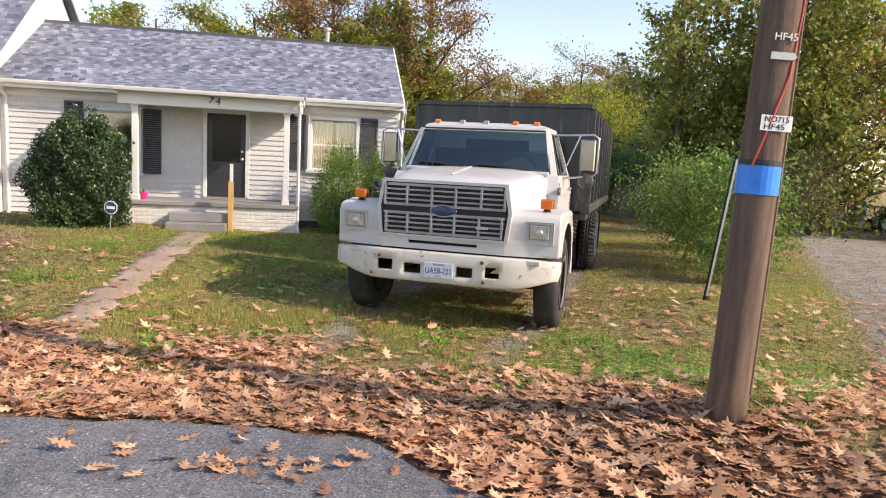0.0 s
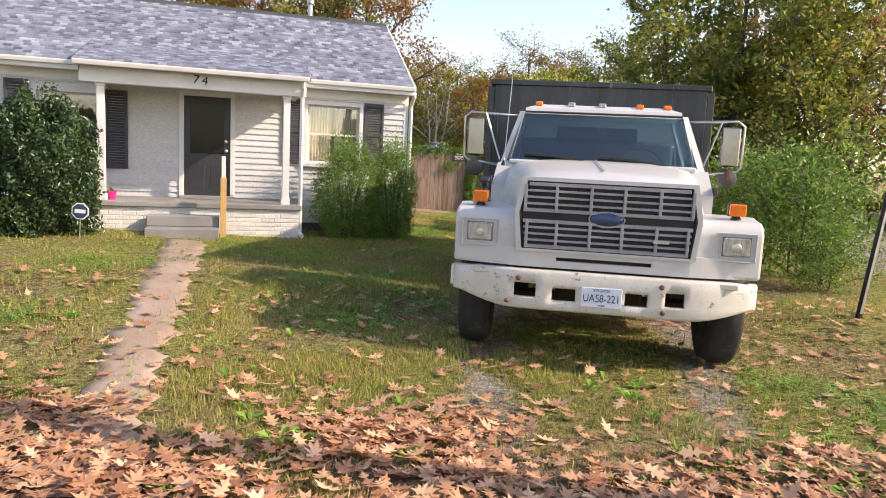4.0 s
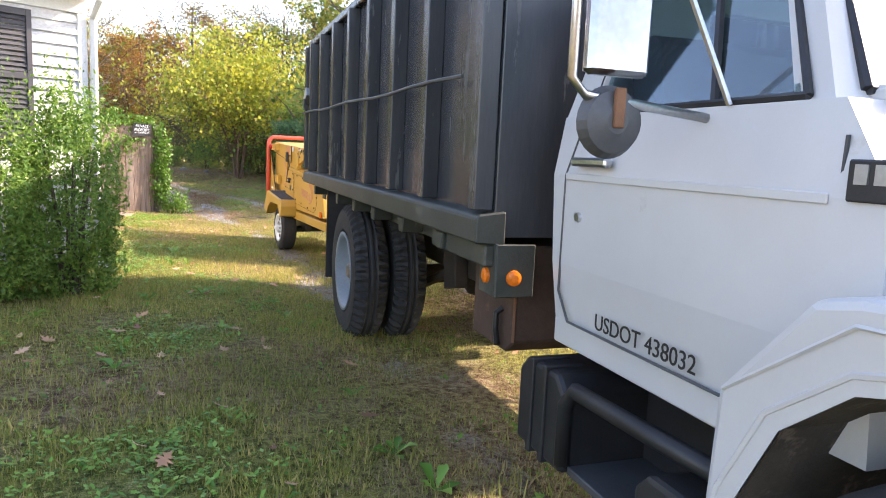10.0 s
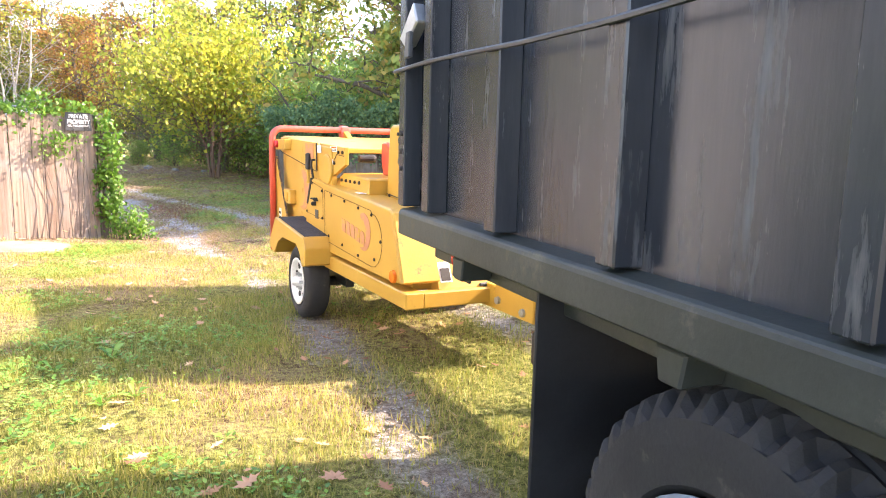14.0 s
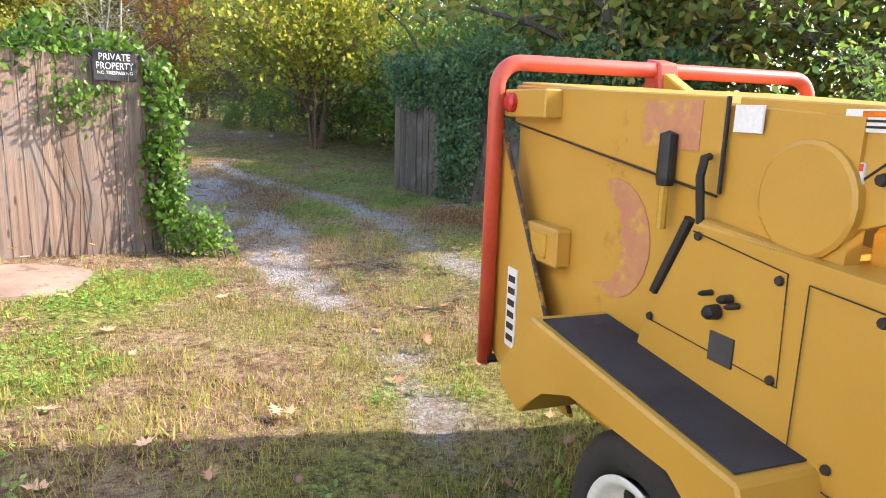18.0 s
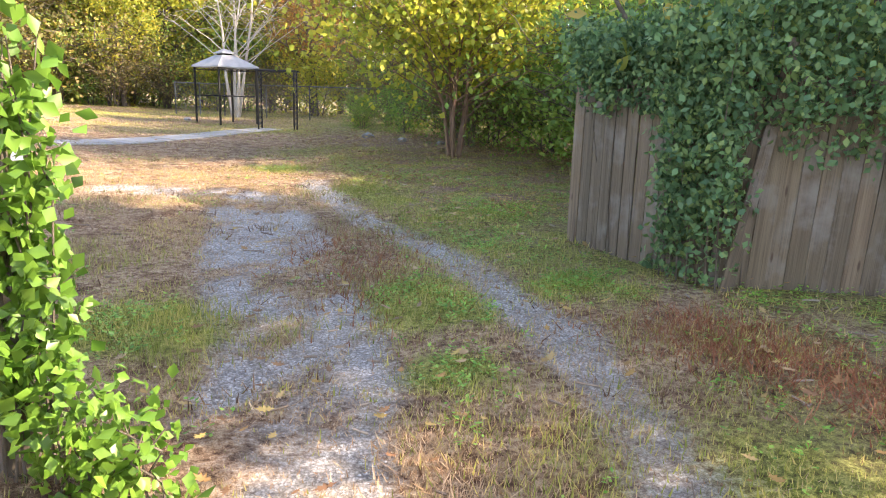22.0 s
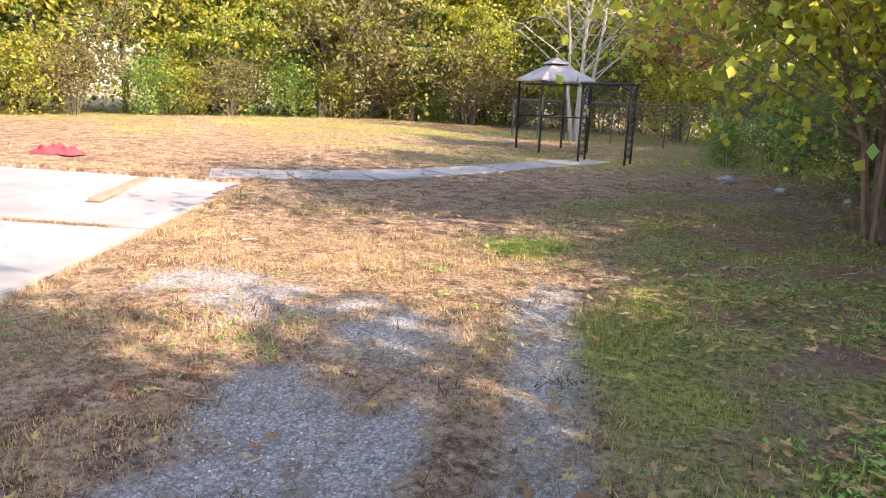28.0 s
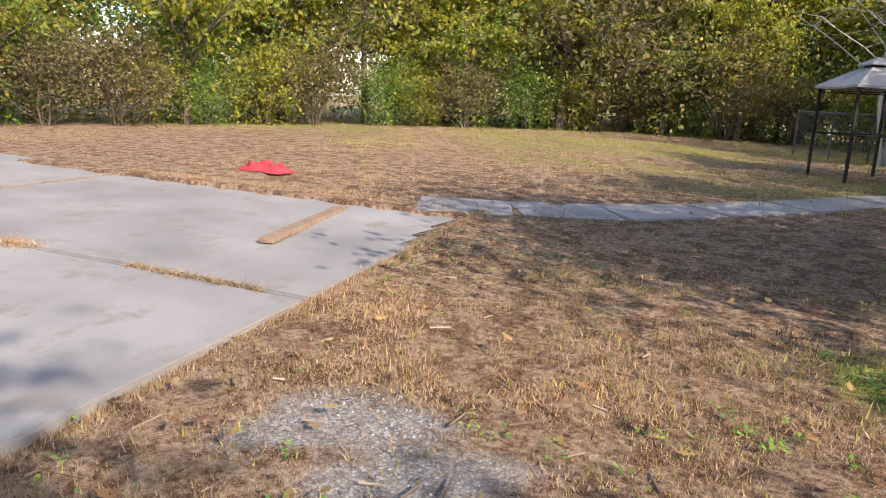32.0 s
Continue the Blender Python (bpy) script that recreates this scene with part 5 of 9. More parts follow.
    bmesh.ops.transform(oval, matrix=Matrix.Translation((0, 0.065, 1.232)) @ Matrix.Diagonal((1, 1, 0.44, 1)), verts=oval.verts)
    part("oval_badge", oval, M_BLUE, t, "plain blue oval badge", True)
    ring = pipe([(0.134 * math.cos(a), 0.062, 1.232 + 0.06 * math.sin(a)) for a in (2 * math.pi * k / 28 for k in range(29))], 0.006, 6)
    part("badge_ring", ring, M_STEEL, t)
    part("grille_tag", box(0.35, 0.47, 0.035, 0.045, 1.075, 1.1, 0.003), M_STEEL, t)
    # fenders with wheel arches, hood
    prof = [(0.1, 0.83), (0.1, 1.17), (0.125, 1.225), (0.2, 1.262), (0.5, 1.285), (1.1, 1.262), (1.2, 1.24), (1.42, 1.0), (1.44, 0.52), (1.39, 0.52), (1.36, 0.78), (1.26, 0.98), (1.1, 1.11), (0.9, 1.165), (0.7, 1.16), (0.52, 1.1), (0.38, 0.98), (0.3, 0.83)]
    for s in (-1, 1):
        bm = prism(prof, "x", s * 0.6, s * 1.175, 0.022, None, 2)
        for v in bm.verts:
            if abs(v.co.x) > 0.9 and v.co.y < 0.6:
                v.co.y += 0.07 * (abs(v.co.x) - 0.9) / 0.27 * (1 - v.co.y / 0.6)
        fen = part("fender", bm, W, t)
        part("arch_lip", pipe([(s * 1.172, y, z) for y, z in ((1.44, 0.52), (1.39, 0.78), (1.28, 0.99), (1.1, 1.125), (0.9, 1.175), (0.7, 1.17), (0.5, 1.105), (0.37, 0.98), (0.3, 0.83))], 0.009, 6), W, t)
        well = [(1.38, 0.53), (1.35, 0.77), (1.25, 0.97), (1.09, 1.098), (0.9, 1.153), (0.7, 1.148), (0.53, 1.09), (0.39, 0.97), (0.31, 0.83)]
        part("wheel_well", loft([[(s * 0.61, y, z), (s * 1.155, y, z), (s * 1.155, y - 0.004, z - 0.004), (s * 0.61, y - 0.004, z - 0.004)] for y, z in well]), M_WELL, t, "dirty dark wheel arch lining")
        part("fender_crease", pipe([(s * 1.176, 0.2, 1.215), (s * 1.178, 0.6, 1.232), (s * 1.178, 1.1, 1.212), (s * 1.176, 1.4, 1.0)], 0.005, 5), W, t)
        lamp = group_part("headlight", t, "rectangular sealed headlight in a black bezel", pose(s * 0.97, 0.125, 1.08))
        sx = 0.03 * s
        part("recess", box(-0.14, 0.14, -0.006, 0.03, -0.11, 0.1, 0.003), M_BEZEL, lamp)
        part("recess_edge", pipe([(-0.14, -0.007, -0.11), (0.14, -0.007, -0.11), (0.14, -0.007, 0.1), (-0.14, -0.007, 0.1), (-0.14, -0.007, -0.11)], 0.006, 5), W, lamp)
        part("bezel", box(-0.111, 0.111, -0.01, 0.02, -0.083, 0.083, 0.012), M_BLACK, lamp)
        part("lens", box(-0.1, 0.1, -0.02, 0.0, -0.072, 0.072, 0.012), M_LAMP_GLASS, lamp)
        part("bulb_shield", lathe([(0, 0.035), (-0.006, 0.03), (-0.008, 0)], (0, -0.02, -0.005), "y", 16), M_STEEL, lamp)
        sig = group_part("turn_signal", t, "amber block turn signal standing on the fender", pose(s * 1.0, 0.35, 1.272))
        part("bracket", lathe([(0, 0.04), (0.012, 0.04), (0.018, 0.03), (0.03, 0.03)], (0, 0, 0), "z", 16), M_BLACK, sig)
        part("housing", box(-0.066, 0.066, -0.022, 0.022, 0.025, 0.125, 0.008), M_BLACK, sig)
        part("lens", box(-0.062, 0.062, -0.062, -0.022, 0.028, 0.122, 0.012, None, 2), M_AMBER, sig)
        part("rear_lens", box(-0.062, 0.062, 0.022, 0.042, 0.028, 0.122, 0.01), M_AMBER, sig)

    def hood_ring(y, zc, flat, sh, zs, base, zb):
        half = [(0, zc), (flat * 0.6, zc - 0.006), (flat, zc - 0.025), (flat + (sh - flat) * 0.6, (zc - 0.03 + zs) / 2 + 0.02), (sh, zs), (base, zb)]
        pts = [(x, y, z) for x, z in half] + [(-x, y, z) for x, z in half[:0:-1]]
        return pts
    hood = loft([hood_ring(0.085, 1.525, 0.5, 0.63, 1.46, 0.665, 1.2), hood_ring(0.17, 1.56, 0.52, 0.66, 1.47, 0.71, 1.18), hood_ring(0.6, 1.61, 0.58, 0.73, 1.51, 0.83, 1.15), hood_ring(1.15, 1.66, 0.66, 0.83, 1.55, 0.97, 1.1), hood_ring(1.42, 1.685, 0.7, 0.88, 1.57, 1.0, 0.9)], None, True, False)
    part("hood", hood, W, t, smooth=True)
    part("hood_seam", pipe([(-0.02, 0.4, 1.6), (-0.05, 1.35, 1.69)], 0.006, 6), W, t)
    part("cowl", box(-0.86, 0.86, 1.33, 1.5, 1.62, 1.665, 0.012), W, t)
    # cab
    def cab_ring(z, xw, y0, y1):
        return [(-xw, y0, z), (xw, y0, z), (xw, y1, z), (-xw, y1, z)]
    part("cab_lower", loft([cab_ring(0.88, 0.98, 1.2, 2.5), cab_ring(1.1, 1.0, 1.2, 2.52), cab_ring(1.42, 1.0, 1.2, 2.55), cab_ring(1.63, 0.965, 1.36, 2.55)]), W, t)
    roof = loft([[(-0.75, 1.66, 2.12), (0.75, 1.66, 2.12), (0.79, 2.5, 2.12), (-0.79, 2.5, 2.12)], [(-0.745, 1.7, 2.18), (0.745, 1.7, 2.18), (0.77, 2.47, 2.19), (-0.77, 2.47, 2.19)], [(-0.62, 1.82, 2.225), (0.62, 1.82, 2.225), (0.65, 2.38, 2.235), (-0.65, 2.38, 2.235)]])
    part("cab_roof", roof, W, t)
    low, high = (0.87, 1.4, 1.66), (0.755, 1.68, 2.13)
    for s in (-1, 1):
        part("windscreen_pillar", loft([[(s * 0.865, 1.37, 1.6), (s * 0.955, 1.39, 1.6), (s * 0.955, 1.5, 1.6), (s * 0.865, 1.46, 1.6)], [(s * 0.75, 1.655, 2.14), (s * 0.8, 1.67, 2.14), (s * 0.8, 1.77, 2.14), (s * 0.75, 1.75, 2.14)]]), W, t)
        part("door_pillar", loft([[(s * 0.97, 2.38, 1.6), (s * 0.93, 2.38, 1.6), (s * 0.93, 2.55, 1.6), (s * 0.97, 2.55, 1.6)], [(s * 0.79, 2.36, 2.14), (s * 0.75, 2.36, 2.14), (s * 0.75, 2.52, 2.14), (s * 0.79, 2.52, 2.14)]]), W, t)
        side = loft([[(s * 0.945, 1.5, 1.64), (s * 0.94, 2.38, 1.64), (s * 0.935, 2.38, 1.64), (s * 0.94, 1.5, 1.64)], [(s * 0.79, 1.76, 2.11), (s * 0.785, 2.36, 2.11), (s * 0.78, 2.36, 2.11), (s * 0.785, 1.76, 2.11)]])
        part("side_window", side, M_SCREEN, t).visible_shadow = False
        part("vent_window_bar", pipe([(s * 0.95, 1.78, 1.63), (s * 0.8, 1.98, 2.12)], 0.013, 6), M_BLACK, t)
        part("window_seal", pipe([(s * 0.955, 1.47, 1.64), (s * 0.95, 2.39, 1.64), (s * 0.798, 2.37, 2.115), (s * 0.8, 1.74, 2.115), (s * 0.955, 1.47, 1.64)], 0.011, 6), M_BLACK, t)
        door = group_part("cab_door", t, "white cab door with a chrome handle", Matrix())
        o = s * 1.0
        seam = bmesh.new()
        for a, b in (((1.33, 1.55), (1.33, 0.95)), ((1.33, 0.95), (1.42, 0.9)), ((1.42, 0.9), (2.38, 0.9)), ((2.38, 0.9), (2.46, 1.0)), ((2.46, 1.0), (2.46, 1.42)), ((2.46, 1.42), (2.4, 1.62))):
            pipe([(o * 1.0005 if a[1] < 1.45 else o * 0.985, a[0], a[1]), (o * 1.0005 if b[1] < 1.45 else o * 0.968, b[0], b[1])], 0.005, 5, seam)
        part("door_gap", seam, M_DARK_GREY, door)
        part("door_crease", prism([(1.345, 1.405), (2.45, 1.405), (2.45, 1.43), (1.345, 1.43)], "x", o, o + s * 0.008, 0.003), W, door)
        handle = part("handle", box(min(o, o + s * 0.035), max(o, o + s * 0.035), 2.16, 2.38, 1.455, 1.485, 0.008), M_STEEL, door, "chrome handle")
        part("key_lock", lathe([(0, 0.018), (s * 0.012, 0.015), (s * 0.012, 0)], (o, 2.35, 1.28), "x", 12), M_STEEL, door)
        part("model_badge", box(min(o, o + s * 0.012), max(o, o + s * 0.012), 1.1, 1.3, 1.415, 1.5, 0.004), M_BLACK, t, "small dark badge with grey bars")
        for k in range(4):
            part("badge_mark", box(min(o + s * 0.012, o + s * 0.016), max(o + s * 0.012, o + s * 0.016), 1.115 + k * 0.045, 1.145 + k * 0.045, 1.45, 1.49), M_GALV, t)
        part("battery_box", prism([(2.28, 0.37), (2.28, 0.66), (2.34, 0.72), (2.58, 0.72), (2.64, 0.66), (2.64, 0.37)], "x", s * 0.55, s * 1.05, 0.02, None, 2), M_BLACK, t, "black steel step box")
        part("front_step_box", prism([(1.47, 0.28), (1.47, 0.55), (1.53, 0.61), (1.78, 0.61), (1.84, 0.55), (1.84, 0.28)], "x", s * 0.6, s * 1.06, 0.02, None, 2), M_BLACK, t)
        part("step_arch", pipe([(s * 1.03, 2.3, 0.4), (s * 1.03, 2.3, 0.62), (s * 1.03, 2.24, 0.69), (s * 1.03, 1.95, 0.7), (s * 1.0, 1.55, 0.7)], 0.03, 8), M_BLACK, t, smooth=True)
        part("step_back", box(min(s * 0.6, s * 0.7), max(s * 0.6, s * 0.7), 1.5, 2.3, 0.3, 0.72), M_BLACK, t)
        part("step_tread", box(min(s * 0.7, s * 1.02), max(s * 0.7, s * 1.02), 1.84, 2.28, 0.37, 0.4, 0.004), M_DARK_GREY, t)
        for y in (2.4, 2.5):
            part("strap", prism([(y, 0.36), (y, 0.73), (y + 0.03, 0.73), (y + 0.03, 0.36)], "x", s * 0.9, s * 1.062, 0.004), M_BLACK, t)
        part("cab_sill", box(min(s * 0.95, s * 0.985), max(s * 0.95, s * 0.985), 1.4, 2.5, 0.8, 0.9, 0.006), W, t)
        # mirror on its tube frame
        mir = group_part("side_mirror", t, "tall rectangular mirror on a chrome tube frame", Matrix())
        x = s * 1.24
        loop = [(s * 0.8, 1.8, 2.1), (s * 1.3, 1.82, 2.125), (s * 1.36, 1.82, 2.08), (s * 1.36, 1.82, 1.68), (s * 1.32, 1.82, 1.64), (s * 0.97, 1.78, 1.6)]
        part("tube_frame", pipe(loop, 0.013, 8), M_STEEL, mir, smooth=True)
        part("brace", pipe([(s * 1.15, 1.81, 2.12), (s * 0.97, 1.7, 1.63)], 0.009, 6), M_STEEL, mir)
        part("housing", box(min(x - 0.09, x + 0.09), x + 0.09, 1.79, 1.835, 1.69, 2.07, 0.014), M_CHROME, mir)
        part("glass", box(x - 0.08, x + 0.08, 1.836, 1.842, 1.7, 2.06), M_MIRROR, mir)
        disc = lathe([(0, 0), (0, 0.095), (-0.03, 0.08), (-0.045, 0.03), (-0.045, 0)], (s * 1.24, 1.83, 1.575), "y", 24)
        part("round_mirror", disc, M_DARK_GREY, mir)
        part("spot_bracket", box(s * 1.24 - 0.015, s * 1.24 + 0.015, 1.775, 1.79, 1.56, 1.66, 0.003), M_RUST, mir)
    for i, ch in enumerate(["USDOT 438032"]):
        lettering("door_number", ch, 0.075, pose(-1.006, 1.94, 0.945, 0, 0, -90), M_LETTER_BLACK, t, 0.001, 0.5)
    ws = loft([[(-low[0], low[1], low[2]), (low[0], low[1], low[2]), (low[0], low[1] + 0.006, low[2]), (-low[0], low[1] + 0.006, low[2])], [(-high[0], high[1], high[2]), (high[0], high[1], high[2]), (high[0], high[1] + 0.006, high[2]), (-high[0], high[1] + 0.006, high[2])]])
    part("windscreen", ws, M_SCREEN, t).visible_shadow = False
    part("windscreen_seal", pipe([(-0.87, 1.395, 1.655), (0.87, 1.395, 1.655), (0.755, 1.675, 2.135), (-0.755, 1.675, 2.135), (-0.87, 1.395, 1.655)], 0.014, 6), M_BLACK, t)
    part("cab_back_wall", box(-0.93, 0.93, 2.46, 2.52, 1.0, 1.66), M_CAB_IN, t)
    part("cab_back_upper", holed([-0.86, 0.86], [1.66, 2.15], [(-0.45, 0.45, 1.74, 2.05)], lambda u, v, k: (u * (1 - 0.14 * (v - 1.66)), 2.46 + k, v), 0.05), W, t)
    part("dashboard", box(-0.86, 0.86, 1.46, 1.75, 1.5, 1.67, 0.03), M_CAB_IN, t)
    part("bench_seat", prism([(1.95, 1.3), (2.35, 1.3), (2.45, 1.9), (2.3, 1.92), (2.2, 1.45), (1.95, 1.45)], "x", -0.8, 0.8, 0.04), M_CAB_IN, t)
    part("steering_wheel", pipe([(0.42 + 0.2 * math.cos(a), 1.82 + 0.12 * math.sin(a), 1.68 + 0.15 * math.sin(a)) for a in (2 * math.pi * k / 24 for k in range(25))], 0.013, 6), M_BLACK, t)
    for x in (-0.42, 0.28):
        part("wiper_arm", pipe([(x + 0.3, 1.375, 1.665), (x + 0.12, 1.4, 1.7), (x - 0.05, 1.405, 1.71)], 0.009, 6), M_BLACK, t)
        part("wiper_blade", pipe([(x + 0.2, 1.392, 1.69), (x - 0.05, 1.405, 1.715), (x - 0.3, 1.408, 1.722)], 0.012, 6), M_BLACK, t)
    part("antenna", rod((-0.9, 1.25, 1.63), (-0.87, 1.32, 2.42), 0.004, 6), M_STEEL, t)
    part("antenna_base", lathe([(0, 0.03), (0.02, 0.022), (0.05, 0.008)], (-0.9, 1.25, 1.6), "z", 12), M_BLACK, t)
    # Grey arm leading up to the hood latch.
    part("latch_arm", pipe([(-1.0, 1.02, 1.28), (-1.02, 0.98, 1.36), (-1.03, 0.9, 1.43)], 0.016, 8), M_GALV, t)
    part("hood_latch", prism([(0.8, 1.445), (0.83, 1.4), (0.95, 1.385), (0.97, 1.41), (0.86, 1.47)], "x", -1.05, -1.0, 0.012), M_BLACK, t, "black rubber hood latch")
    part("latch_tab", prism([(0.78, 1.44), (0.86, 1.475), (0.84, 1.5), (0.77, 1.465)], "x", -1.065, -0.985, 0.008), M_BLACK, t)
    for x, m in ((-0.62, M_AMBER), (-0.3, M_LAMP_GLASS), (0.0, M_LAMP_GLASS), (0.36, M_AMBER), (0.62, M_AMBER)):
        part("roof_marker", prism([(1.76, 2.205), (1.84, 2.21), (1.84, 2.245), (1.79, 2.255), (1.765, 2.235)], "x", x - 0.035, x + 0.035, 0.008), m, t)
    # chassis
    for s in (-1, 1):
        part("frame_rail", box(s * 0.42 - 0.04, s * 0.42 + 0.04, 0.2, 7.3, 0.62, 0.86, 0.006), M_FRAME, t)
        part("leaf_spring", pipe([(s * 0.5, 5.0, 0.62), (s * 0.5, 5.6, 0.42), (s * 0.5, 6.2, 0.62)], 0.04, 6), M_FRAME, t)
        part("spring_hanger", prism([(4.72, 0.55), (4.95, 0.5), (5.0, 0.85), (4.75, 0.85)], "x", s * 0.46, s * 0.56, 0.01), M_FRAME, t)
    part("front_axle", box(-0.95, 0.95, 0.76, 0.88, 0.4, 0.52, 0.02), M_FRAME, t)
    part("rear_axle", rod((-0.9, 5.6, 0.5), (0.9, 5.6, 0.5), 0.08, 12), M_FRAME, t)
    part("differential", lathe([(-0.2, 0.05), (-0.15, 0.18), (0, 0.22), (0.15, 0.18), (0.2, 0.05)], (0.05, 5.6, 0.5), "x", 18), M_FRAME, t)
    part("drive_shaft", rod((0.02, 2.2, 0.66), (0.05, 5.4, 0.54), 0.05, 10), M_FRAME, t)
    part("engine_block", box(-0.35, 0.35, 0.35, 1.4, 0.5, 1.1, 0.03), M_FRAME, t)
    part("air_tank", lathe([(-0.3, 0), (-0.3, 0.08), (-0.26, 0.11), (0.26, 0.11), (0.3, 0.08), (0.3, 0)], (-0.15, 3.7, 0.6), "y", 18), M_FRAME, t)
    part("tool_box", prism([(2.75, 0.72), (2.75, 1.12), (3.2, 1.12), (3.2, 0.66), (2.83, 0.66)], "x", -1.03, -0.6, 0.008), M_DARK_RUST, t, "rusty brown steel box behind the cab")
    part("tool_box_edge", box(-1.036, -1.03, 2.74, 2.76, 0.72, 1.12, 0.002), M_RUST, t)
    part("tool_box_hasp", pipe([(-1.035, 2.87, 0.84), (-1.06, 2.87, 0.82), (-1.06, 2.87, 0.76), (-1.045, 2.88, 0.68)], 0.014, 6), M_BLACK, t)
    for s in (-1, 1):
        tyre(t, s * 1.03, 0.82, 0.5, 0.26, 0.29, M_WHEEL_BLACK, s * 0.15, "front_wheel", "black front tyre on a dark steel wheel", 0, 5, 0.11)
        tyre(t, s * 1.06, 5.6, 0.53, 0.26, 0.3, M_WHEEL_GREY, s * 0.16, "rear_wheel", "lugged outer rear tyre on a grey dished wheel", 44, 0, 0.09)
        tyre(t, s * 0.76, 5.6, 0.53, 0.26, 0.29, M_WHEEL_GREY, -s * 0.15, "inner_rear_wheel", "lugged inner rear tyre of a dual pair", 44, 0, 0.09)
        part("mud_flap", prism([(-1.19 if s < 0 else 0.66, 0.34), (-0.66 if s < 0 else 1.19, 0.34), (-0.66 if s < 0 else 1.19, 1.12), (-1.19 if s < 0 else 0.66, 1.12)], "y", 6.36, 6.375, 0.004), M_BLACK, t)
    # dump body
    b = group_part("dump_body", t, "black steel dump body with upright ribs", Matrix())
    y0, y1, z0, z1 = 2.74, 7.55, 1.2, 2.5
    part("body_floor", box(-1.16, 1.16, y0, y1, 1.16, 1.22), M_BED_RAIL, b)
    for s in (-1, 1):
        part("side_sheet", box(min(s * 1.14, s * 1.165), max(s * 1.14, s * 1.165), y0, y1, z0, z1), M_BED, b)
        part("top_rail", box(s * 1.17 - 0.04, s * 1.17 + 0.04, y0 - 0.03, y1, z1 - 0.01, z1 + 0.05, 0.008), M_BED, b)
        part("bottom_rail", prism([(s * 1.12, 1.13), (s * 1.245, 1.14), (s * 1.245, 1.235), (s * 1.235, 1.25), (s * 1.12, 1.265)], "y", y0 - 0.05, y1 - 0.02, 0.006), M_BED_RAIL, b)
        part("sub_rail", box(min(s * 1.05, s * 1.2), max(s * 1.05, s * 1.2), y0 - 0.04, y0 + 0.62, 1.045, 1.135, 0.008), M_BED_RAIL, b)
        part("floor_sill", box(min(s * 0.98, s * 1.1), max(s * 0.98, s * 1.1), y0 + 0.62, y1 - 0.1, 1.04, 1.135, 0.006), M_BED_RAIL, b)
        ys = [y0 + 0.03, 3.45, 4.07, 4.7, 5.34, 5.97, 6.6, 7.2, y1 - 0.045]
        for y in ys:
            w = 0.045
            part("rib", prism([(s * 1.163, y - w), (s * 1.243, y - w * 0.85), (s * 1.243, y + w * 0.85), (s * 1.163, y + w)], "z", 1.265, z1 - 0.012, 0.005), M_BED, b)
        for y in (3.2, 3.85, 4.5, 5.1, 5.75, 6.9):
            part("rail_gusset", prism([(y - 0.05, 1.13), (y - 0.035, 1.05), (y + 0.035, 1.05), (y + 0.05, 1.13)], "x", s * 1.1, s * 1.22, 0.006), M_BED_RAIL, b)
        for k, y in enumerate((3.78, 4.9)):
            part("patch_plate", box(min(s * 1.165, s * 1.172), max(s * 1.165, s * 1.172), y - 0.22, y + 0.2, 1.27, 1.5 - 0.03 * k, 0.002), M_BED, b)
    cable = [(-1.252, 2.9 + 0.39 * k, 1.79 + 0.008 * math.sin(k * 1.3) + 0.004 * k) for k in range(13)]
    part("tie_cable", pipe(cable, 0.0085, 6), M_DARK_GREY, b, "grey electric cable along the side")
    part("body_front", box(-1.16, 1.16, y0 - 0.03, y0, 1.16, 2.55, 0.004), M_BED, b)
    part("front_cap", box(-1.2, 1.2, y0 - 0.06, y0 + 0.03, 2.5, 2.56, 0.008), M_BED, b)
    part("tailgate", box(-1.14, 1.14, y1 - 0.05, y1, 1.2, z1, 0.006), M_BED, b)
    for x in (-0.75, 0.0, 0.75):
        part("tailgate_rib", box(x - 0.05, x + 0.05, y1, y1 + 0.05, 1.2, z1 - 0.02, 0.006), M_BED, b)
    part("tailgate_beam", box(-1.1, 1.1, y1 - 0.02, y1 + 0.03, 1.08, 1.22, 0.008), M_BED_RAIL, b)
    for zh in (1.5,):
        hinge = part("hinge_strap", prism([(y1 - 0.075, zh - 0.09), (y1 - 0.06, zh - 0.105), (y1 - 0.035, zh - 0.105), (y1 - 0.02, zh - 0.09), (y1 - 0.02, zh + 0.09), (y1 - 0.035, zh + 0.105), (y1 - 0.06, zh + 0.105), (y1 - 0.075, zh + 0.09)], "x", -1.24, -1.222, 0.004), M_BLACK, b)
        part("hinge_pin", rod((-1.22, y1 + 0.015, zh - 0.06), (-1.22, y1 + 0.015, zh + 0.06), 0.016, 10), M_BLACK, b)
        for dz in (-0.045, 0.045):
            part("hinge_tongue", box(-1.236, -1.21, y1 - 0.05, y1 + 0.03, zh + dz - 0.012, zh + dz + 0.012, 0.003), M_BLACK, b)
        for dz in (-0.075, 0.0, 0.075):
            part("hinge_bolt", lathe([(0, 0.012), (-0.01, 0.009), (-0.01, 0)], (-1.24, y1 - 0.047, zh + dz), "x", 8), M_FRAME, b)
    part("latch_bracket", prism([(7.25, 2.0), (7.4, 1.92), (7.47, 1.96), (7.3, 2.08)], "x", -1.27, -1.22, 0.006), M_GALV, b)
    part("latch_rag", prism([(7.3, 1.87), (7.36, 1.87), (7.34, 1.97), (7.3, 1.97)], "x", -1.285, -1.265, 0.004), M_DARK_GREY, b)
    LP, LY0, LY1, LZ0 = 1.08, 7.11, 7.29, 0.985
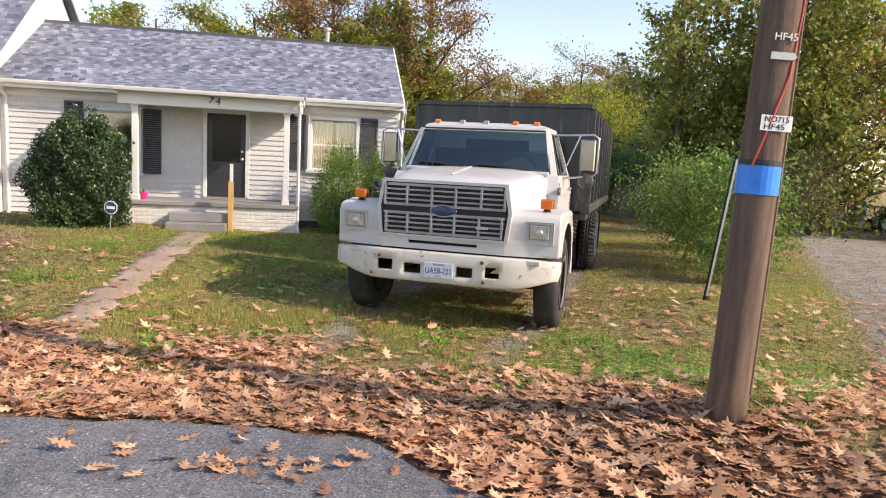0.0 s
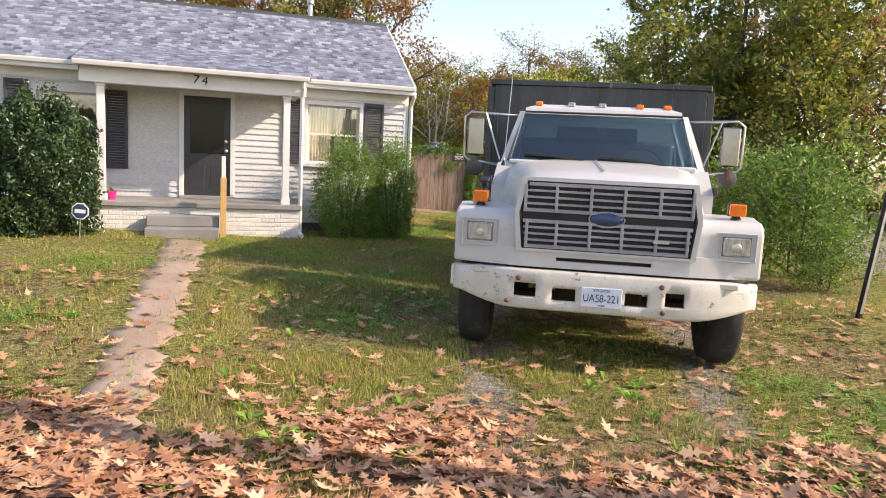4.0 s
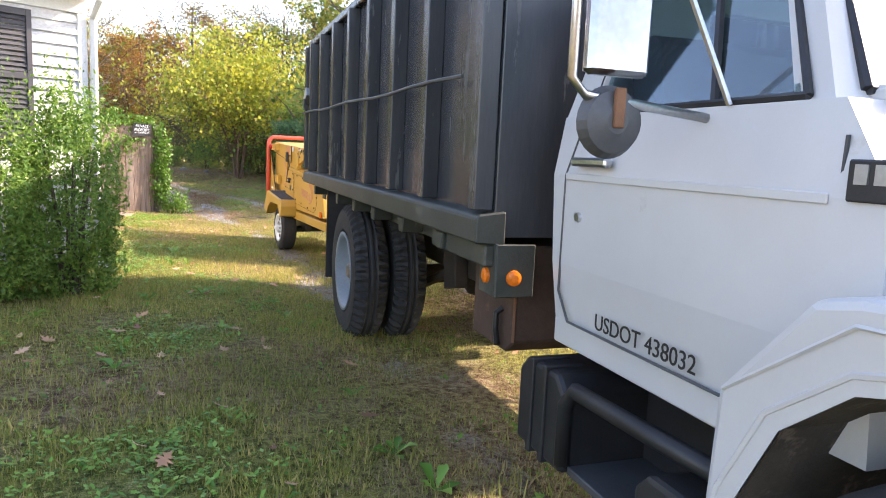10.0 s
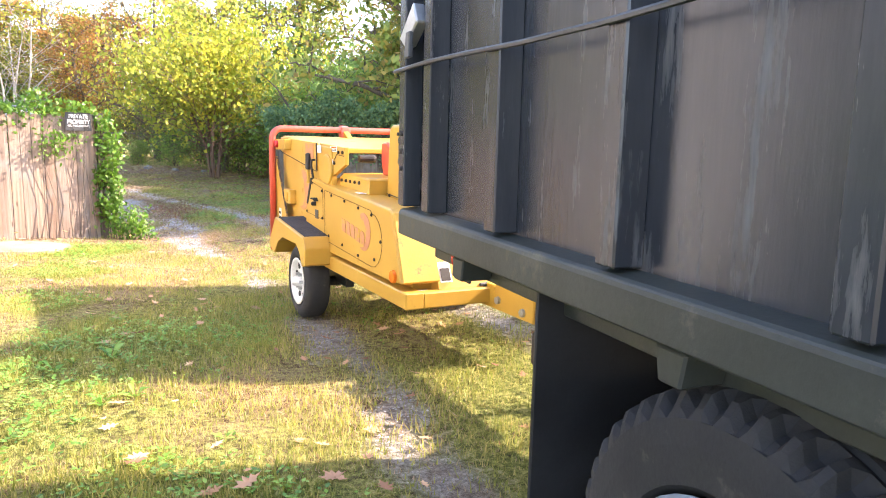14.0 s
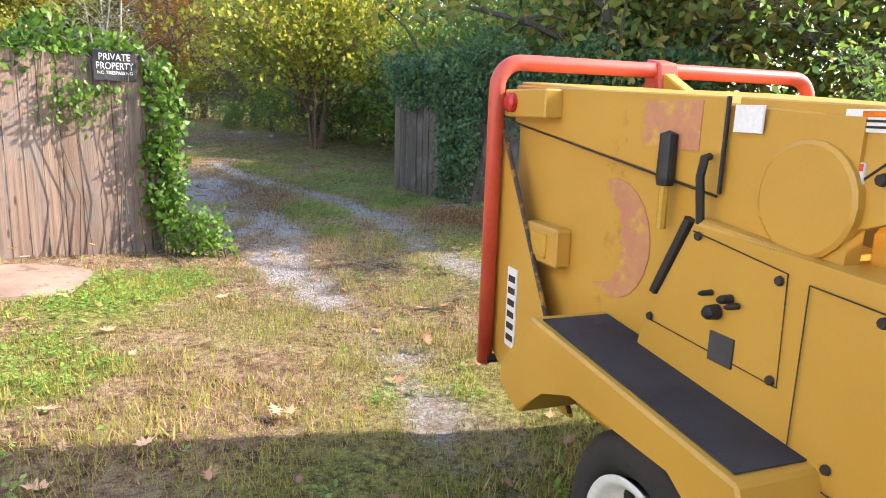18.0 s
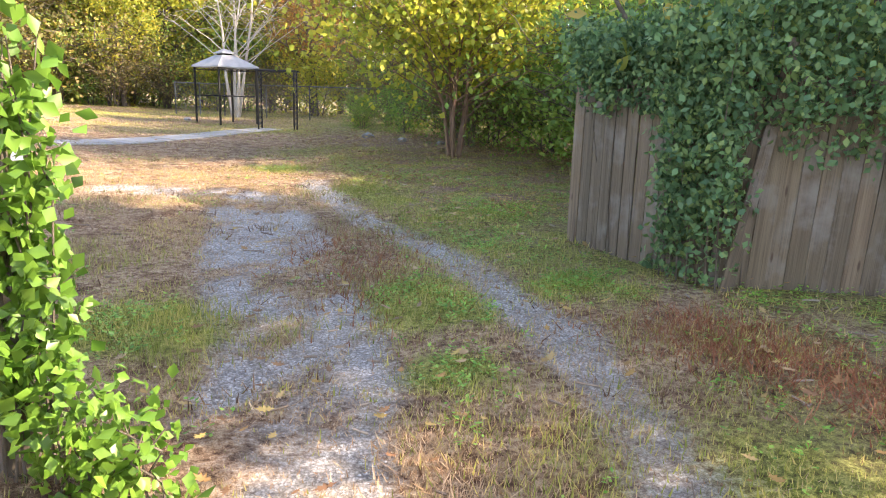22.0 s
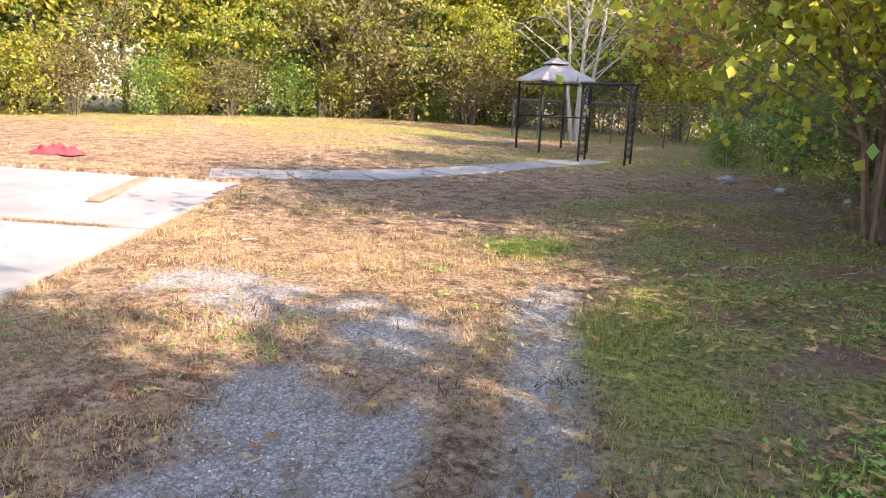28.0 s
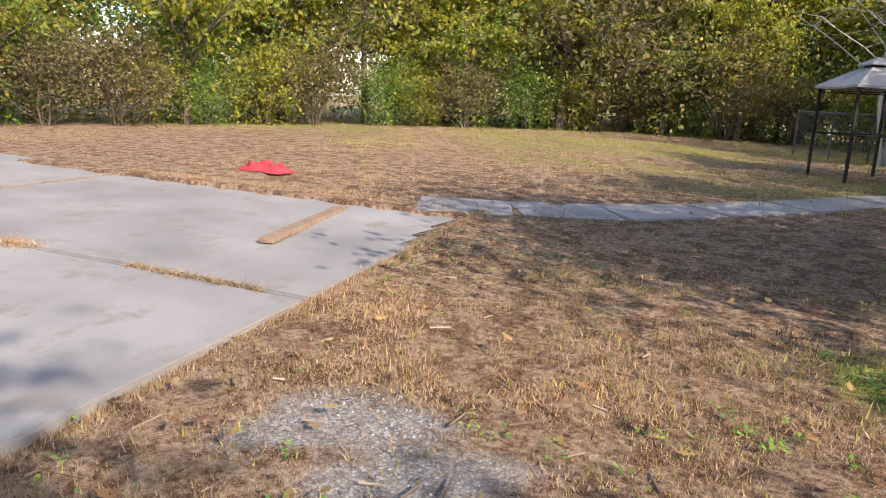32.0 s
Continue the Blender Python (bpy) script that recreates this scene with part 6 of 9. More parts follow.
    for s in (-1, 1):
        part("lamp_plate", box(min(s * LP, s * LP + 0.012), max(s * LP, s * LP + 0.012), LY0, LY1, LZ0, 1.14, 0.004), M_BED_RAIL, t)
        part("tail_lamp", lathe([(0, 0.036), (s * 0.03, 0.033), (s * 0.036, 0)], (s * LP, (LY0 + LY1) / 2, LZ0 + 0.09), "x", 20), M_RED_LENS, t, "round red marker lamp")
        part("lamp_ring", lathe([(0, 0.046), (s * 0.014, 0.044), (s * 0.014, 0.035)], (s * LP, (LY0 + LY1) / 2, LZ0 + 0.09), "x", 20), M_BLACK, t)
    part("hitch_crossbar", box(-0.6, 0.6, y1 - 0.25, y1 - 0.1, 0.5, 0.66, 0.01), M_FRAME, t)
    part("hitch_ball", lathe([(0, 0.03), (0.06, 0.03), (0.08, 0.045), (0.12, 0.045), (0.14, 0)], (0.1, y1 + 0.05, 0.58), "z", 16), M_STEEL, t)
    part("hitch_drawbar", box(0.05, 0.15, y1 - 0.1, y1 + 0.12, 0.5, 0.58, 0.008), M_FRAME, t)
    part("front_marker", lathe([(0, 0.032), (-0.012, 0.03), (-0.018, 0.015), (-0.018, 0)], (-1.09, 2.66, 1.008), "y", 16), M_AMBER, t, "round amber marker lamp")
    part("side_marker", lathe([(0, 0.032), (-0.012, 0.03), (-0.018, 0.015), (-0.018, 0)], (-1.165, 2.752, 1.006), "x", 16), M_AMBER, t, "round amber marker lamp")
    part("marker_plate", box(-1.165, -1.0, 2.66, 2.672, 0.93, 1.14, 0.004), M_BED_RAIL, t)
    part("marker_plate", box(-1.165, -1.153, 2.673, 2.83, 0.93, 1.14, 0.004), M_BED_RAIL, t)
    return t


build_truck()


# ---- chipper ----
def build_chipper():
    c = root("wood_chipper", pose(*CHIP_AT, CHIP_Z, 0, 0, CHIP_TURN), "yellow towed wood chipper with a red safety bar", "wood chipper")
    Y = M_YELLOW
    for s in (-1, 1):
        tyre(c, s * 0.78, 0, 0.33, 0.22, 0.195, M_WHEEL_WHITE, s * 0.045, "wheel", "road tyre on a white spoked rim", 0, 8, 0.05)
        fen = [(-0.44, 0.54), (-0.44, 0.68), (-0.4, 0.77), (0.5, 0.85), (0.7, 0.62), (0.7, 0.55), (0.55, 0.5), (0.4, 0.64), (0.24, 0.7), (-0.2, 0.7), (-0.3, 0.64), (-0.36, 0.52)]
        part("fender", prism(fen, "x", s * 0.62, s * 0.95, 0.008), Y, c)
        top = loft([[(s * 0.69, -0.37, 0.774), (s * 0.925, -0.37, 0.774), (s * 0.925, -0.37, 0.778), (s * 0.69, -0.37, 0.778)], [(s * 0.69, 0.46, 0.848), (s * 0.925, 0.46, 0.848), (s * 0.925, 0.46, 0.852), (s * 0.69, 0.46, 0.852)]])
        part("anti_slip_tape", top, M_GRIP, c, "black anti-slip tape on the fender")
        part("axle_bracket", box(s * 0.5 - 0.04, s * 0.5 + 0.04, -0.3, 0.3, 0.3, 0.5, 0.01), M_BLACK, c)
    part("axle", rod((-0.7, 0, 0.31), (0.7, 0, 0.31), 0.045, 12), M_BLACK, c)
    # frame
    for s in (-1, 1):
        part("frame_rail", prism([(-1.95, 0.49), (-1.95, 0.6), (1.15, 0.62), (1.15, 0.5)], "x", s * 0.73, s * 0.6, 0.008), Y, c)
    part("frame_front", box(-0.6, 0.6, -1.948, -1.86, 0.49, 0.595, 0.008), Y, c)
    part("deck", box(-0.6, 0.6, -1.78, 1.1, 0.58, 0.62), Y, c)
    part("tongue", prism([(-0.1, -1.83), (0.1, -1.83), (0.08, -3.1), (-0.08, -3.1)], "z", 0.46, 0.62, 0.008), M_YELLOW_WORN, c)
    part("tongue_sleeve", box(-0.125, 0.125, -2.5, -2.05, 0.47, 0.69, 0.008), Y, c)
    part("coupler", prism([(-0.05, -3.1), (0.05, -3.1), (0.06, -3.25), (-0.06, -3.25)], "z", 0.55, 0.66, 0.01), M_BLACK, c)
    for y, z in ((-2.1, 0.54), (-2.39, 0.52)):
        part("bolt", lathe([(0, 0.028), (-0.018, 0.026), (-0.02, 0)], (-0.125, y, z), "x", 8), M_GALV, c)
    part("jack_stand", rod((0.0, -2.75, 0.06), (0.0, -2.75, 0.75), 0.03, 10), M_RUST, c)
    part("jack_foot", box(-0.09, 0.09, -2.84, -2.66, 0.03, 0.06, 0.008), M_GALV, c)
    for s in (-1, 1):
        links = bmesh.new()
        for k in range(15):
            f = k / 14
            p = Vector((s * 0.1 + s * 0.05 * math.sin(f * 3.14), -2.45 - 0.75 * f, 0.5 - 0.38 * math.sin(f * 3.14)))
            ring = [p + Vector((0.014 * math.cos(a) if k % 2 else 0.0, 0.026 * math.sin(a), 0.014 * math.cos(a) if not k % 2 else 0.004)) for a in (2 * math.pi * i / 8 for i in range(9))]
            pipe(ring, 0.005, 5, links)
        part("safety_chain", links, M_RUST, c, "rusty safety chain")
    part("wiring_coil", pipe([(0.06 + 0.05 * math.cos(k * 0.7), -2.55 - k * 0.018, 0.3 + 0.05 * math.sin(k * 0.7)) for k in range(36)], 0.007, 5), M_BLACK, c)
    # engine hood
    hood = [(-1.79, 0.66), (-1.79, 1.64), (-1.74, 1.69), (-1.06, 1.69), (-1.02, 1.65), (-0.98, 1.0), (-0.98, 0.66)]
    part("engine_hood", prism(hood, "x", -0.46, 0.66, 0.025, None, 3), Y, c)
    part("hood_base", prism([(-1.793, 0.8), (-1.9, 0.585), (-1.9, 0.56), (-0.9, 0.56), (-0.9, 0.8)], "x", -0.463, 0.663, 0.004), Y, c)
    part("hood_seam", box(-0.46, 0.66, -1.796, -1.785, 0.799, 0.805), M_BLACK, c)
    part("hood_latch", box(-0.125, -0.095, -1.835, -1.785, 0.72, 0.88, 0.005), M_BLACK, c)
    part("hood_catch", lathe([(0, 0.018), (-0.04, 0.015), (-0.04, 0)], (0.35, -1.79, 0.86), "y", 10), M_STEEL, c)
    panel = part("instrument_panel", box(-0.476, -0.458, -1.69, -1.28, 1.3, 1.49, 0.004), M_SCRAPED, c, "scratched instrument plate")
    for y in (-1.63, -1.37):
        part("plate_latch", box(-0.5, -0.455, y - 0.03, y + 0.03, 1.495, 1.56, 0.008), M_DARK_GREY, c)
    part("plate_lever", prism([(-1.66, 1.5), (-1.64, 1.53), (-1.7, 1.42), (-1.72, 1.4)], "x", -0.51, -0.49, 0.003), M_BLACK, c)
    part("plate_knob", lathe([(0, 0.015), (-0.02, 0.012), (-0.02, 0)], (-0.474, -1.45, 1.3), "x", 10), M_STEEL, c)
    for y, z in ((-1.72, 1.62), (-1.45, 1.62), (-1.2, 1.62), (-1.05, 1.16), (-1.3, 1.12)):
        part("bolt", lathe([(0, 0.014), (-0.012, 0.012), (-0.012, 0)], (-0.46, y, z), "x", 8), M_FRAME, c)
    part("panel_seam", pipe([(-0.463, -1.0, 1.17), (-0.463, -1.55, 1.13), (-0.463, -1.58, 0.68)], 0.004, 4), M_BLACK, c)
    part("service_label", box(-0.466, -0.459, -1.56, -1.47, 1.215, 1.275), M_LETTER_WHITE, c)
    part("service_label", box(-0.466, -0.459, -1.7, -1.61, 1.215, 1.275), M_LETTER_WHITE, c)
    part("engine_label", prism([(-1.875, 0.64), (-1.812, 0.768), (-1.806, 0.765), (-1.869, 0.637)], "x", -0.44, -0.35), M_LETTER_WHITE, c)
    part("engine_label_mark", prism([(-1.874, 0.65), (-1.835, 0.73), (-1.829, 0.727), (-1.868, 0.647)], "x", -0.43, -0.36), M_FRAME, c)
    part("lower_hatch", box(-0.15, 0.05, -1.905, -1.88, 0.57, 0.62, 0.008), M_BLACK, c)
    # muffler on top
    part("muffler", lathe([(-0.27, 0), (-0.27, 0.08), (-0.24, 0.095), (0.24, 0.095), (0.27, 0.08), (0.27, 0)], (0.34, -1.35, 1.84), "x", 20), M_MUFFLER, c, smooth=True)
    for x in (0.17, 0.5):
        part("muffler_strap", lathe([(-0.015, 0.1), (0.015, 0.1), (0.015, 0.09), (-0.015, 0.09)], (x, -1.35, 1.84), "x", 20), M_RUST, c)
    part("exhaust_elbow", pipe([(0.08, -1.35, 1.84), (-0.02, -1.35, 1.83), (-0.06, -1.34, 1.77), (-0.06, -1.34, 1.68)], 0.045, 10), M_RUST, c, smooth=True)
    part("exhaust_outlet", pipe([(0.46, -1.35, 1.92), (0.46, -1.35, 1.98), (0.5, -1.36, 2.0), (0.58, -1.38, 2.0)], 0.03, 10), M_RUST, c)
    # discharge chute
    ch = []
    for i in range(13):
        a = radians(4 + 74 * i / 12)
        r = 1.25
        y, z = -0.82 - r * (1 - math.cos(a)), 1.3 + r * math.sin(a)
        w = 0.15
        dy, dz = math.cos(a), -math.sin(a)
        nrm = Vector((0, math.cos(a), math.sin(a)))
        o, k = Vector((0.02, y, z)) + nrm * 0.12, Vector((0.02, y, z)) - nrm * 0.13
        ch.append([(o.x - w, o.y, o.z), (o.x + w, o.y, o.z), (k.x + w, k.y, k.z), (k.x - w, k.y, k.z)])
    part("discharge_chute", loft(ch), Y, c)
    part("chute_collar", lathe([(0, 0.2), (0.05, 0.2), (0.05, 0.17), (0, 0.17)], (0.02, -0.7, 1.28), "z", 24), M_YELLOW_WORN, c)
    # belt guard along the side
    guard = [(-1.72, 0.64), (-1.88, 0.64), (-1.72, 1.09), (-1.66, 1.12), (-0.3, 1.2), (0.06, 1.235), (0.24, 0.9), (0.3, 0.64)]
    part("belt_guard", prism(guard, "x", -0.73, -0.47, 0.02, None, 3), Y, c)
    part("guard_nose", prism([(-1.89, 0.65), (-1.9, 0.66), (-1.73, 1.1), (-1.7, 1.1)], "x", -0.725, -0.46, 0.004), M_YELLOW_WORN, c)
    seam = [(-0.736, -0.32, 1.15), (-0.736, -1.35, 1.08)] + [(-0.736, -1.37 - 0.19 * math.sin(radians(a)), 0.87 + 0.19 * math.cos(radians(a))) for a in range(0, 181, 20)] + [(-0.736, -0.4, 0.73), (-0.736, -0.32, 0.78), (-0.736, -0.32, 1.15)]
    part("cover_seam", pipe(seam, 0.0018, 4), M_FRAME, c)
    for y, z in ((-0.24, 1.14), (-0.25, 0.91), (0.03, 1.19), (0.19, 0.93), (-0.49, 1.12), (-0.8, 1.1), (-1.1, 1.075), (-1.36, 1.05), (-1.53, 0.88), (-1.42, 0.74), (-1.1, 0.72), (-0.75, 0.75), (-0.42, 0.78)):
        part("bolt", lathe([(0, 0.0125), (-0.008, 0.01), (-0.008, 0)], (-0.733, y, z), "x", 8), M_FRAME, c)
    for k in range(5):
        y = -0.74 - 0.1 * k
        part("maker_mark", prism([(y - 0.012, 0.865 - k * 0.012), (y - 0.088, 0.855 - k * 0.012), (y - 0.07, 0.955 - k * 0.012), (y + 0.006, 0.965 - k * 0.012)], "x", -0.7335, -0.731), M_DECAL, c, "faded red maker's mark drawn as bars")

    def crescent(cy, cz, r, wide, a0, a1, x, name):
        out, inn = [], []
        for i in range(15):
            f = i / 14
            a = radians(a0 + (a1 - a0) * f)
            w = wide * math.sin(math.pi * (0.12 + 0.88 * f)) * (1 + 0.18 * (i % 2))
            out.append((cy + r * math.cos(a), cz + r * math.sin(a)))
            inn.append((cy + (r - w) * math.cos(a), cz + (r - w) * math.sin(a)))
        part(name, prism(out + inn[::-1], "x", x - 0.0015, x), M_DECAL, c, "faded red crescent decal")
    crescent(-1.2, 0.91, 0.14, 0.085, 60, 300, -0.7315, "maker_curl")
    part("side_marker", lathe([(0, 0.045), (-0.02, 0.04), (-0.022, 0)], (-0.732, -1.76, 0.68), "x", 18), M_AMBER, c)
    part("control_seam", pipe([(-0.734, 0.05, 1.2), (-0.734, -0.26, 1.16), (-0.734, -0.27, 0.9), (-0.734, 0.2, 0.92)], 0.002, 4), M_FRAME, c)
    for y, z, r in ((-0.064, 1.017, 0.02), (-0.105, 1.061, 0.012), (-0.04, 1.06, 0.008), (-0.13, 1.05, 0.008)):
        part("control_knob", lathe([(0, r), (-0.03, r * 0.9), (-0.04, r * 0.5), (-0.04, 0)], (-0.735, y, z), "x", 12), M_BLACK, c)
    part("control_plate", box(-0.736, -0.73, -0.13, -0.05, 0.89, 0.965), M_DARK_GREY, c)
    part("guard_top_patch", box(-0.66, -0.6, -0.95, -0.82, 1.166, 1.17), M_LETTER_WHITE, c)
    part("guard_edge_strip", pipe([(-0.72, 0.085, 1.225), (-0.72, 0.2, 1.0)], 0.016, 6), M_BLACK, c)
    # feed hopper
    side_out = [(0.4, 0.6), (1.15, 0.5), (1.22, 1.22), (1.12, 1.3), (0.42, 0.85)]
    for s in (-1, 1):
        part("hopper_side", prism([(0.1, 0.62), (1.16, 0.46), (1.17, 1.56), (0.45, 1.52), (-0.35, 1.5), (-0.35, 0.66)], "x", s * 0.685, s * 0.64), Y, c)
        part("hopper_wing", prism([(1.155, 1.39), (1.18, 0.5), (1.1, 0.46), (0.52, 0.47), (0.6, 0.56), (1.12, 1.33)], "x", s * 0.75, s * 0.765), Y, c)
        part("hopper_lip", pipe([(s * 0.757, 0.53, 0.48), (s * 0.757, 0.62, 0.58), (s * 0.757, 1.14, 1.38)], 0.0095, 6), M_LIP, c, "chipped bare edge of the hopper wing")
    part("hopper_top", prism([(1.19, 1.56), (1.19, 1.6), (-0.35, 1.5), (-0.35, 1.46)], "x", -0.68, 0.68, 0.006), Y, c)
    part("hopper_floor", prism([(-0.3, 0.66), (1.17, 0.46), (1.17, 0.5), (-0.3, 0.7)], "x", -0.64, 0.64), M_YELLOW_WORN, c)
    part("side_panel", prism([(0.02, 1.295), (1.19, 1.44), (1.19, 1.585), (0.02, 1.54)], "x", -0.7, -0.68, 0.004), Y, c)
    part("diagonal_trim", pipe([(-0.7, 1.2, 1.438), (-0.7, 0.02, 1.292)], 0.0035, 5), M_FRAME, c)
    part("hinge_line", pipe([(-0.7, 0.012, 1.54), (-0.7, 0.012, 1.3)], 0.006, 5), M_BLACK, c)
    part("feed_panel", prism([(0.005, 1.15), (0.005, 1.54), (-0.64, 1.51), (-0.64, 1.37), (-0.28, 1.25), (-0.28, 1.15)], "x", -0.675, -0.64, 0.004), Y, c)
    part("feed_trim", pipe([(-0.677, -0.3, 1.33), (-0.677, -0.45, 1.45), (-0.677, -0.63, 1.44)], 0.003, 5), M_FRAME, c)
    part("pivot_block", prism([(-0.12, 1.3), (-0.16, 1.3), (-0.16, 1.26), (-0.12, 1.26)], "x", -0.7, -0.675, 0.003), Y, c)
    for y, z in ((-0.2, 1.27), (-0.4, 1.38), (-0.5, 1.47), (-0.6, 1.47)):
        part("bolt", lathe([(0, 0.014), (-0.012, 0.012), (-0.012, 0)], (-0.675, y, z), "x", 8), M_FRAME, c)
    part("stop_button_box", box(-0.77, -0.69, 0.82, 1.15, 1.462, 1.565, 0.006), Y, c)
    part("stop_button", lathe([(0, 0.036), (-0.02, 0.036), (-0.03, 0.025), (-0.03, 0)], (-0.77, 1.07, 1.515), "x", 18), M_RED_LENS, c, "red stop button")
    part("tail_lamp_box", box(-0.75, -0.68, 0.72, 0.95, 0.94, 1.08, 0.01), Y, c)
    part("tail_lamp_glass", box(-0.756, -0.748, 0.78, 0.9, 0.965, 1.055, 0.006), M_YELLOW_WORN, c)
    crescent(0.47, 1.1, 0.19, 0.13, 75, 300, -0.6865, "hopper_decal")
    part("hopper_panel_decal", box(-0.703, -0.7, 0.1, 0.34, 1.4, 1.53), M_DECAL, c)
    part("caution_label", box(-0.699, -0.694, -0.1, -0.01, 1.455, 1.52), M_LETTER_WHITE, c)
    part("warning_label", box(-0.77, -0.764, 0.96, 1.04, 0.56, 0.88), M_LETTER_WHITE, c)
    part("lever_grip", lathe([(0, 0.022), (0.02, 0.026), (0.14, 0.024), (0.15, 0)], (-0.72, 0.2, 1.3), "z", 12), M_BLACK, c)
    part("lever_rod", rod((-0.72, 0.2, 1.18), (-0.72, 0.2, 1.31), 0.014, 8), M_YELLOW_WORN, c)
    part("hook_lever", pipe([(-0.71, 0.05, 1.39), (-0.74, 0.03, 1.39), (-0.74, 0.04, 1.34), (-0.72, 0.045, 1.22)], 0.011, 6), M_BLACK, c)
    # feed roller housing, winch
    part("roller_housing", prism([(-0.98, 1.1), (-0.98, 1.28), (-0.42, 1.3), (-0.34, 1.27), (-0.34, 1.14)], "x", -0.61, 0.6, 0.012), Y, c)
    part("roller_hub", lathe([(0, 0.13), (-0.02, 0.13), (-0.026, 0.12), (-0.026, 0)], (-0.675, -0.24, 1.32), "x", 24), Y, c)
    for y in (-0.4, -0.5, -0.6, -0.7, -0.8):
        part("bolt", lathe([(0, 0.014), (-0.012, 0.012), (-0.012, 0)], (-0.61, y, 1.24), "x", 8), M_FRAME, c)
    part("winch_cover", prism([(-0.78, 1.29), (-0.78, 1.48), (-0.7, 1.56), (-0.58, 1.55), (-0.58, 1.42), (-0.62, 1.29)], "x", -0.34, -0.05, 0.012), M_RED, c, "red winch cover")
    part("winch_handle", lathe([(0, 0), (0, 0.03), (-0.02, 0.035), (-0.14, 0.03), (-0.14, 0)], (-0.36, -0.5, 1.42), "x", 12), M_FRAME, c)
    part("caution_plate", box(-0.682, -0.675, -0.36, -0.27, 1.345, 1.41), M_LETTER_WHITE, c)
    for k in range(3):
        part("caution_text", box(-0.684, -0.682, -0.35, -0.28, 1.352 + k * 0.014, 1.358 + k * 0.014), M_FRAME, c)
    part("caution_stripe", box(-0.684, -0.682, -0.358, -0.272, 1.393, 1.408), M_RED, c)
    part("hazard_label", box(-0.682, -0.676, -0.46, -0.3, 1.47, 1.515), M_LETTER_WHITE, c)
    for k in range(2):
        part("hazard_text", box(-0.684, -0.682, -0.45, -0.34, 1.478 + k * 0.012, 1.483 + k * 0.012), M_FRAME, c)
    part("hazard_stripe", box(-0.684, -0.682, -0.455, -0.34, 1.5, 1.512), M_AMBER, c)
    for k in range(6):
        part("warning_picture", box(-0.772, -0.77, 0.972, 1.028, 0.585 + k * 0.048, 0.61 + k * 0.048), M_FRAME, c)
    # red safety bar
    r = 0.032
    bar = [(-0.8, 1.16, 0.44), (-0.8, 1.16, 1.55)] + arc((-0.7, 1.16, 1.57), 0.1, 180, 90, 6) + arc((0.7, 1.16, 1.57), 0.1, 90, 0, 6) + [(0.8, 1.16, 1.55), (0.8, 1.16, 0.44)]
    part("safety_bar", pipe(bar, r, 12), M_RED, c, "bent red safety bar", True)
    part("bar_clamp", prism([(1.1, 1.56), (1.22, 1.58), (1.22, 1.72), (1.12, 1.7)], "x", -0.08, 0.02, 0.01), M_RED, c)
    part("bar_bracket", prism([(0.9, 1.55), (1.14, 1.56), (1.12, 1.66)], "x", -0.06, 0.0, 0.006), M_YELLOW_WORN, c)
    part("bar_foot", rod((-0.8, 1.14, 0.46), (-0.7, 1.14, 0.46), 0.02, 8), M_FRAME, c)
    return c


build_chipper()


# ---- fences ----
def picket_fence(name, a, b, height, material, label, post_mat, seed, lean=0.0):
    """Upright boards side by side on rails, from a to b."""
    a, b = Vector(a), Vector(b)
    d = b - a
    ang = math.degrees(math.atan2(d.y, d.x))
    f = root(name, pose(a.x, a.y, 0, 0, 0, ang), label, "fence")
    g = random.Random(seed)
    n = int(d.length / 0.143)
    shapes = []
    for k in range(5):
        bm = bmesh.new()
        w, h = 0.1415, height + g.uniform(-0.03, 0.03)
        prism([(0.0, 0), (w, 0), (w, h - 0.035), (w - 0.035, h), (0.035, h), (0.0, h - 0.035)], "y", -0.009, 0.009, 0.002, bm)
        me = bpy.data.meshes.new("picket")
        bm.to_mesh(me)
        bm.free()
        me.materials.append(material)
        shapes.append(me)
    for k in range(n):
        x = k * d.length / n
        p = a + d * (x / d.length)
        ob = new("picket", shapes[g.randrange(5)])
        ob.parent = f
        ob.matrix_local = Matrix.Translation((x, g.uniform(-0.006, 0.006), float(level(p.x, p.y)) - 0.03 + g.uniform(-0.02, 0.02))) @ Matrix.Rotation(g.uniform(-0.006, 0.006) + lean, 4, "Y") @ Matrix.Rotation(g.uniform(-0.03, 0.03), 4, "Z")
    for z in (0.35, 1.05, 1.55):
        p0, p1 = float(level(a.x, a.y)), float(level(b.x, b.y))
        part("rail", loft([[(0, 0.012, p0 + z), (0, 0.05, p0 + z), (0, 0.05, p0 + z + 0.085), (0, 0.012, p0 + z + 0.085)], [(d.length, 0.012, p1 + z), (d.length, 0.05, p1 + z), (d.length, 0.05, p1 + z + 0.085), (d.length, 0.012, p1 + z + 0.085)]]), material, f)
    m = max(1, round(d.length / 2.4))
    for k in range(m + 1):
        p = a + d * (k / m)
        z = float(level(p.x, p.y))
        x = d.length * k / m
        part("post", box(x - 0.048, x + 0.048, 0.05, 0.146, z - 0.3, z + height + 0.06, 0.006), post_mat, f)
    return f


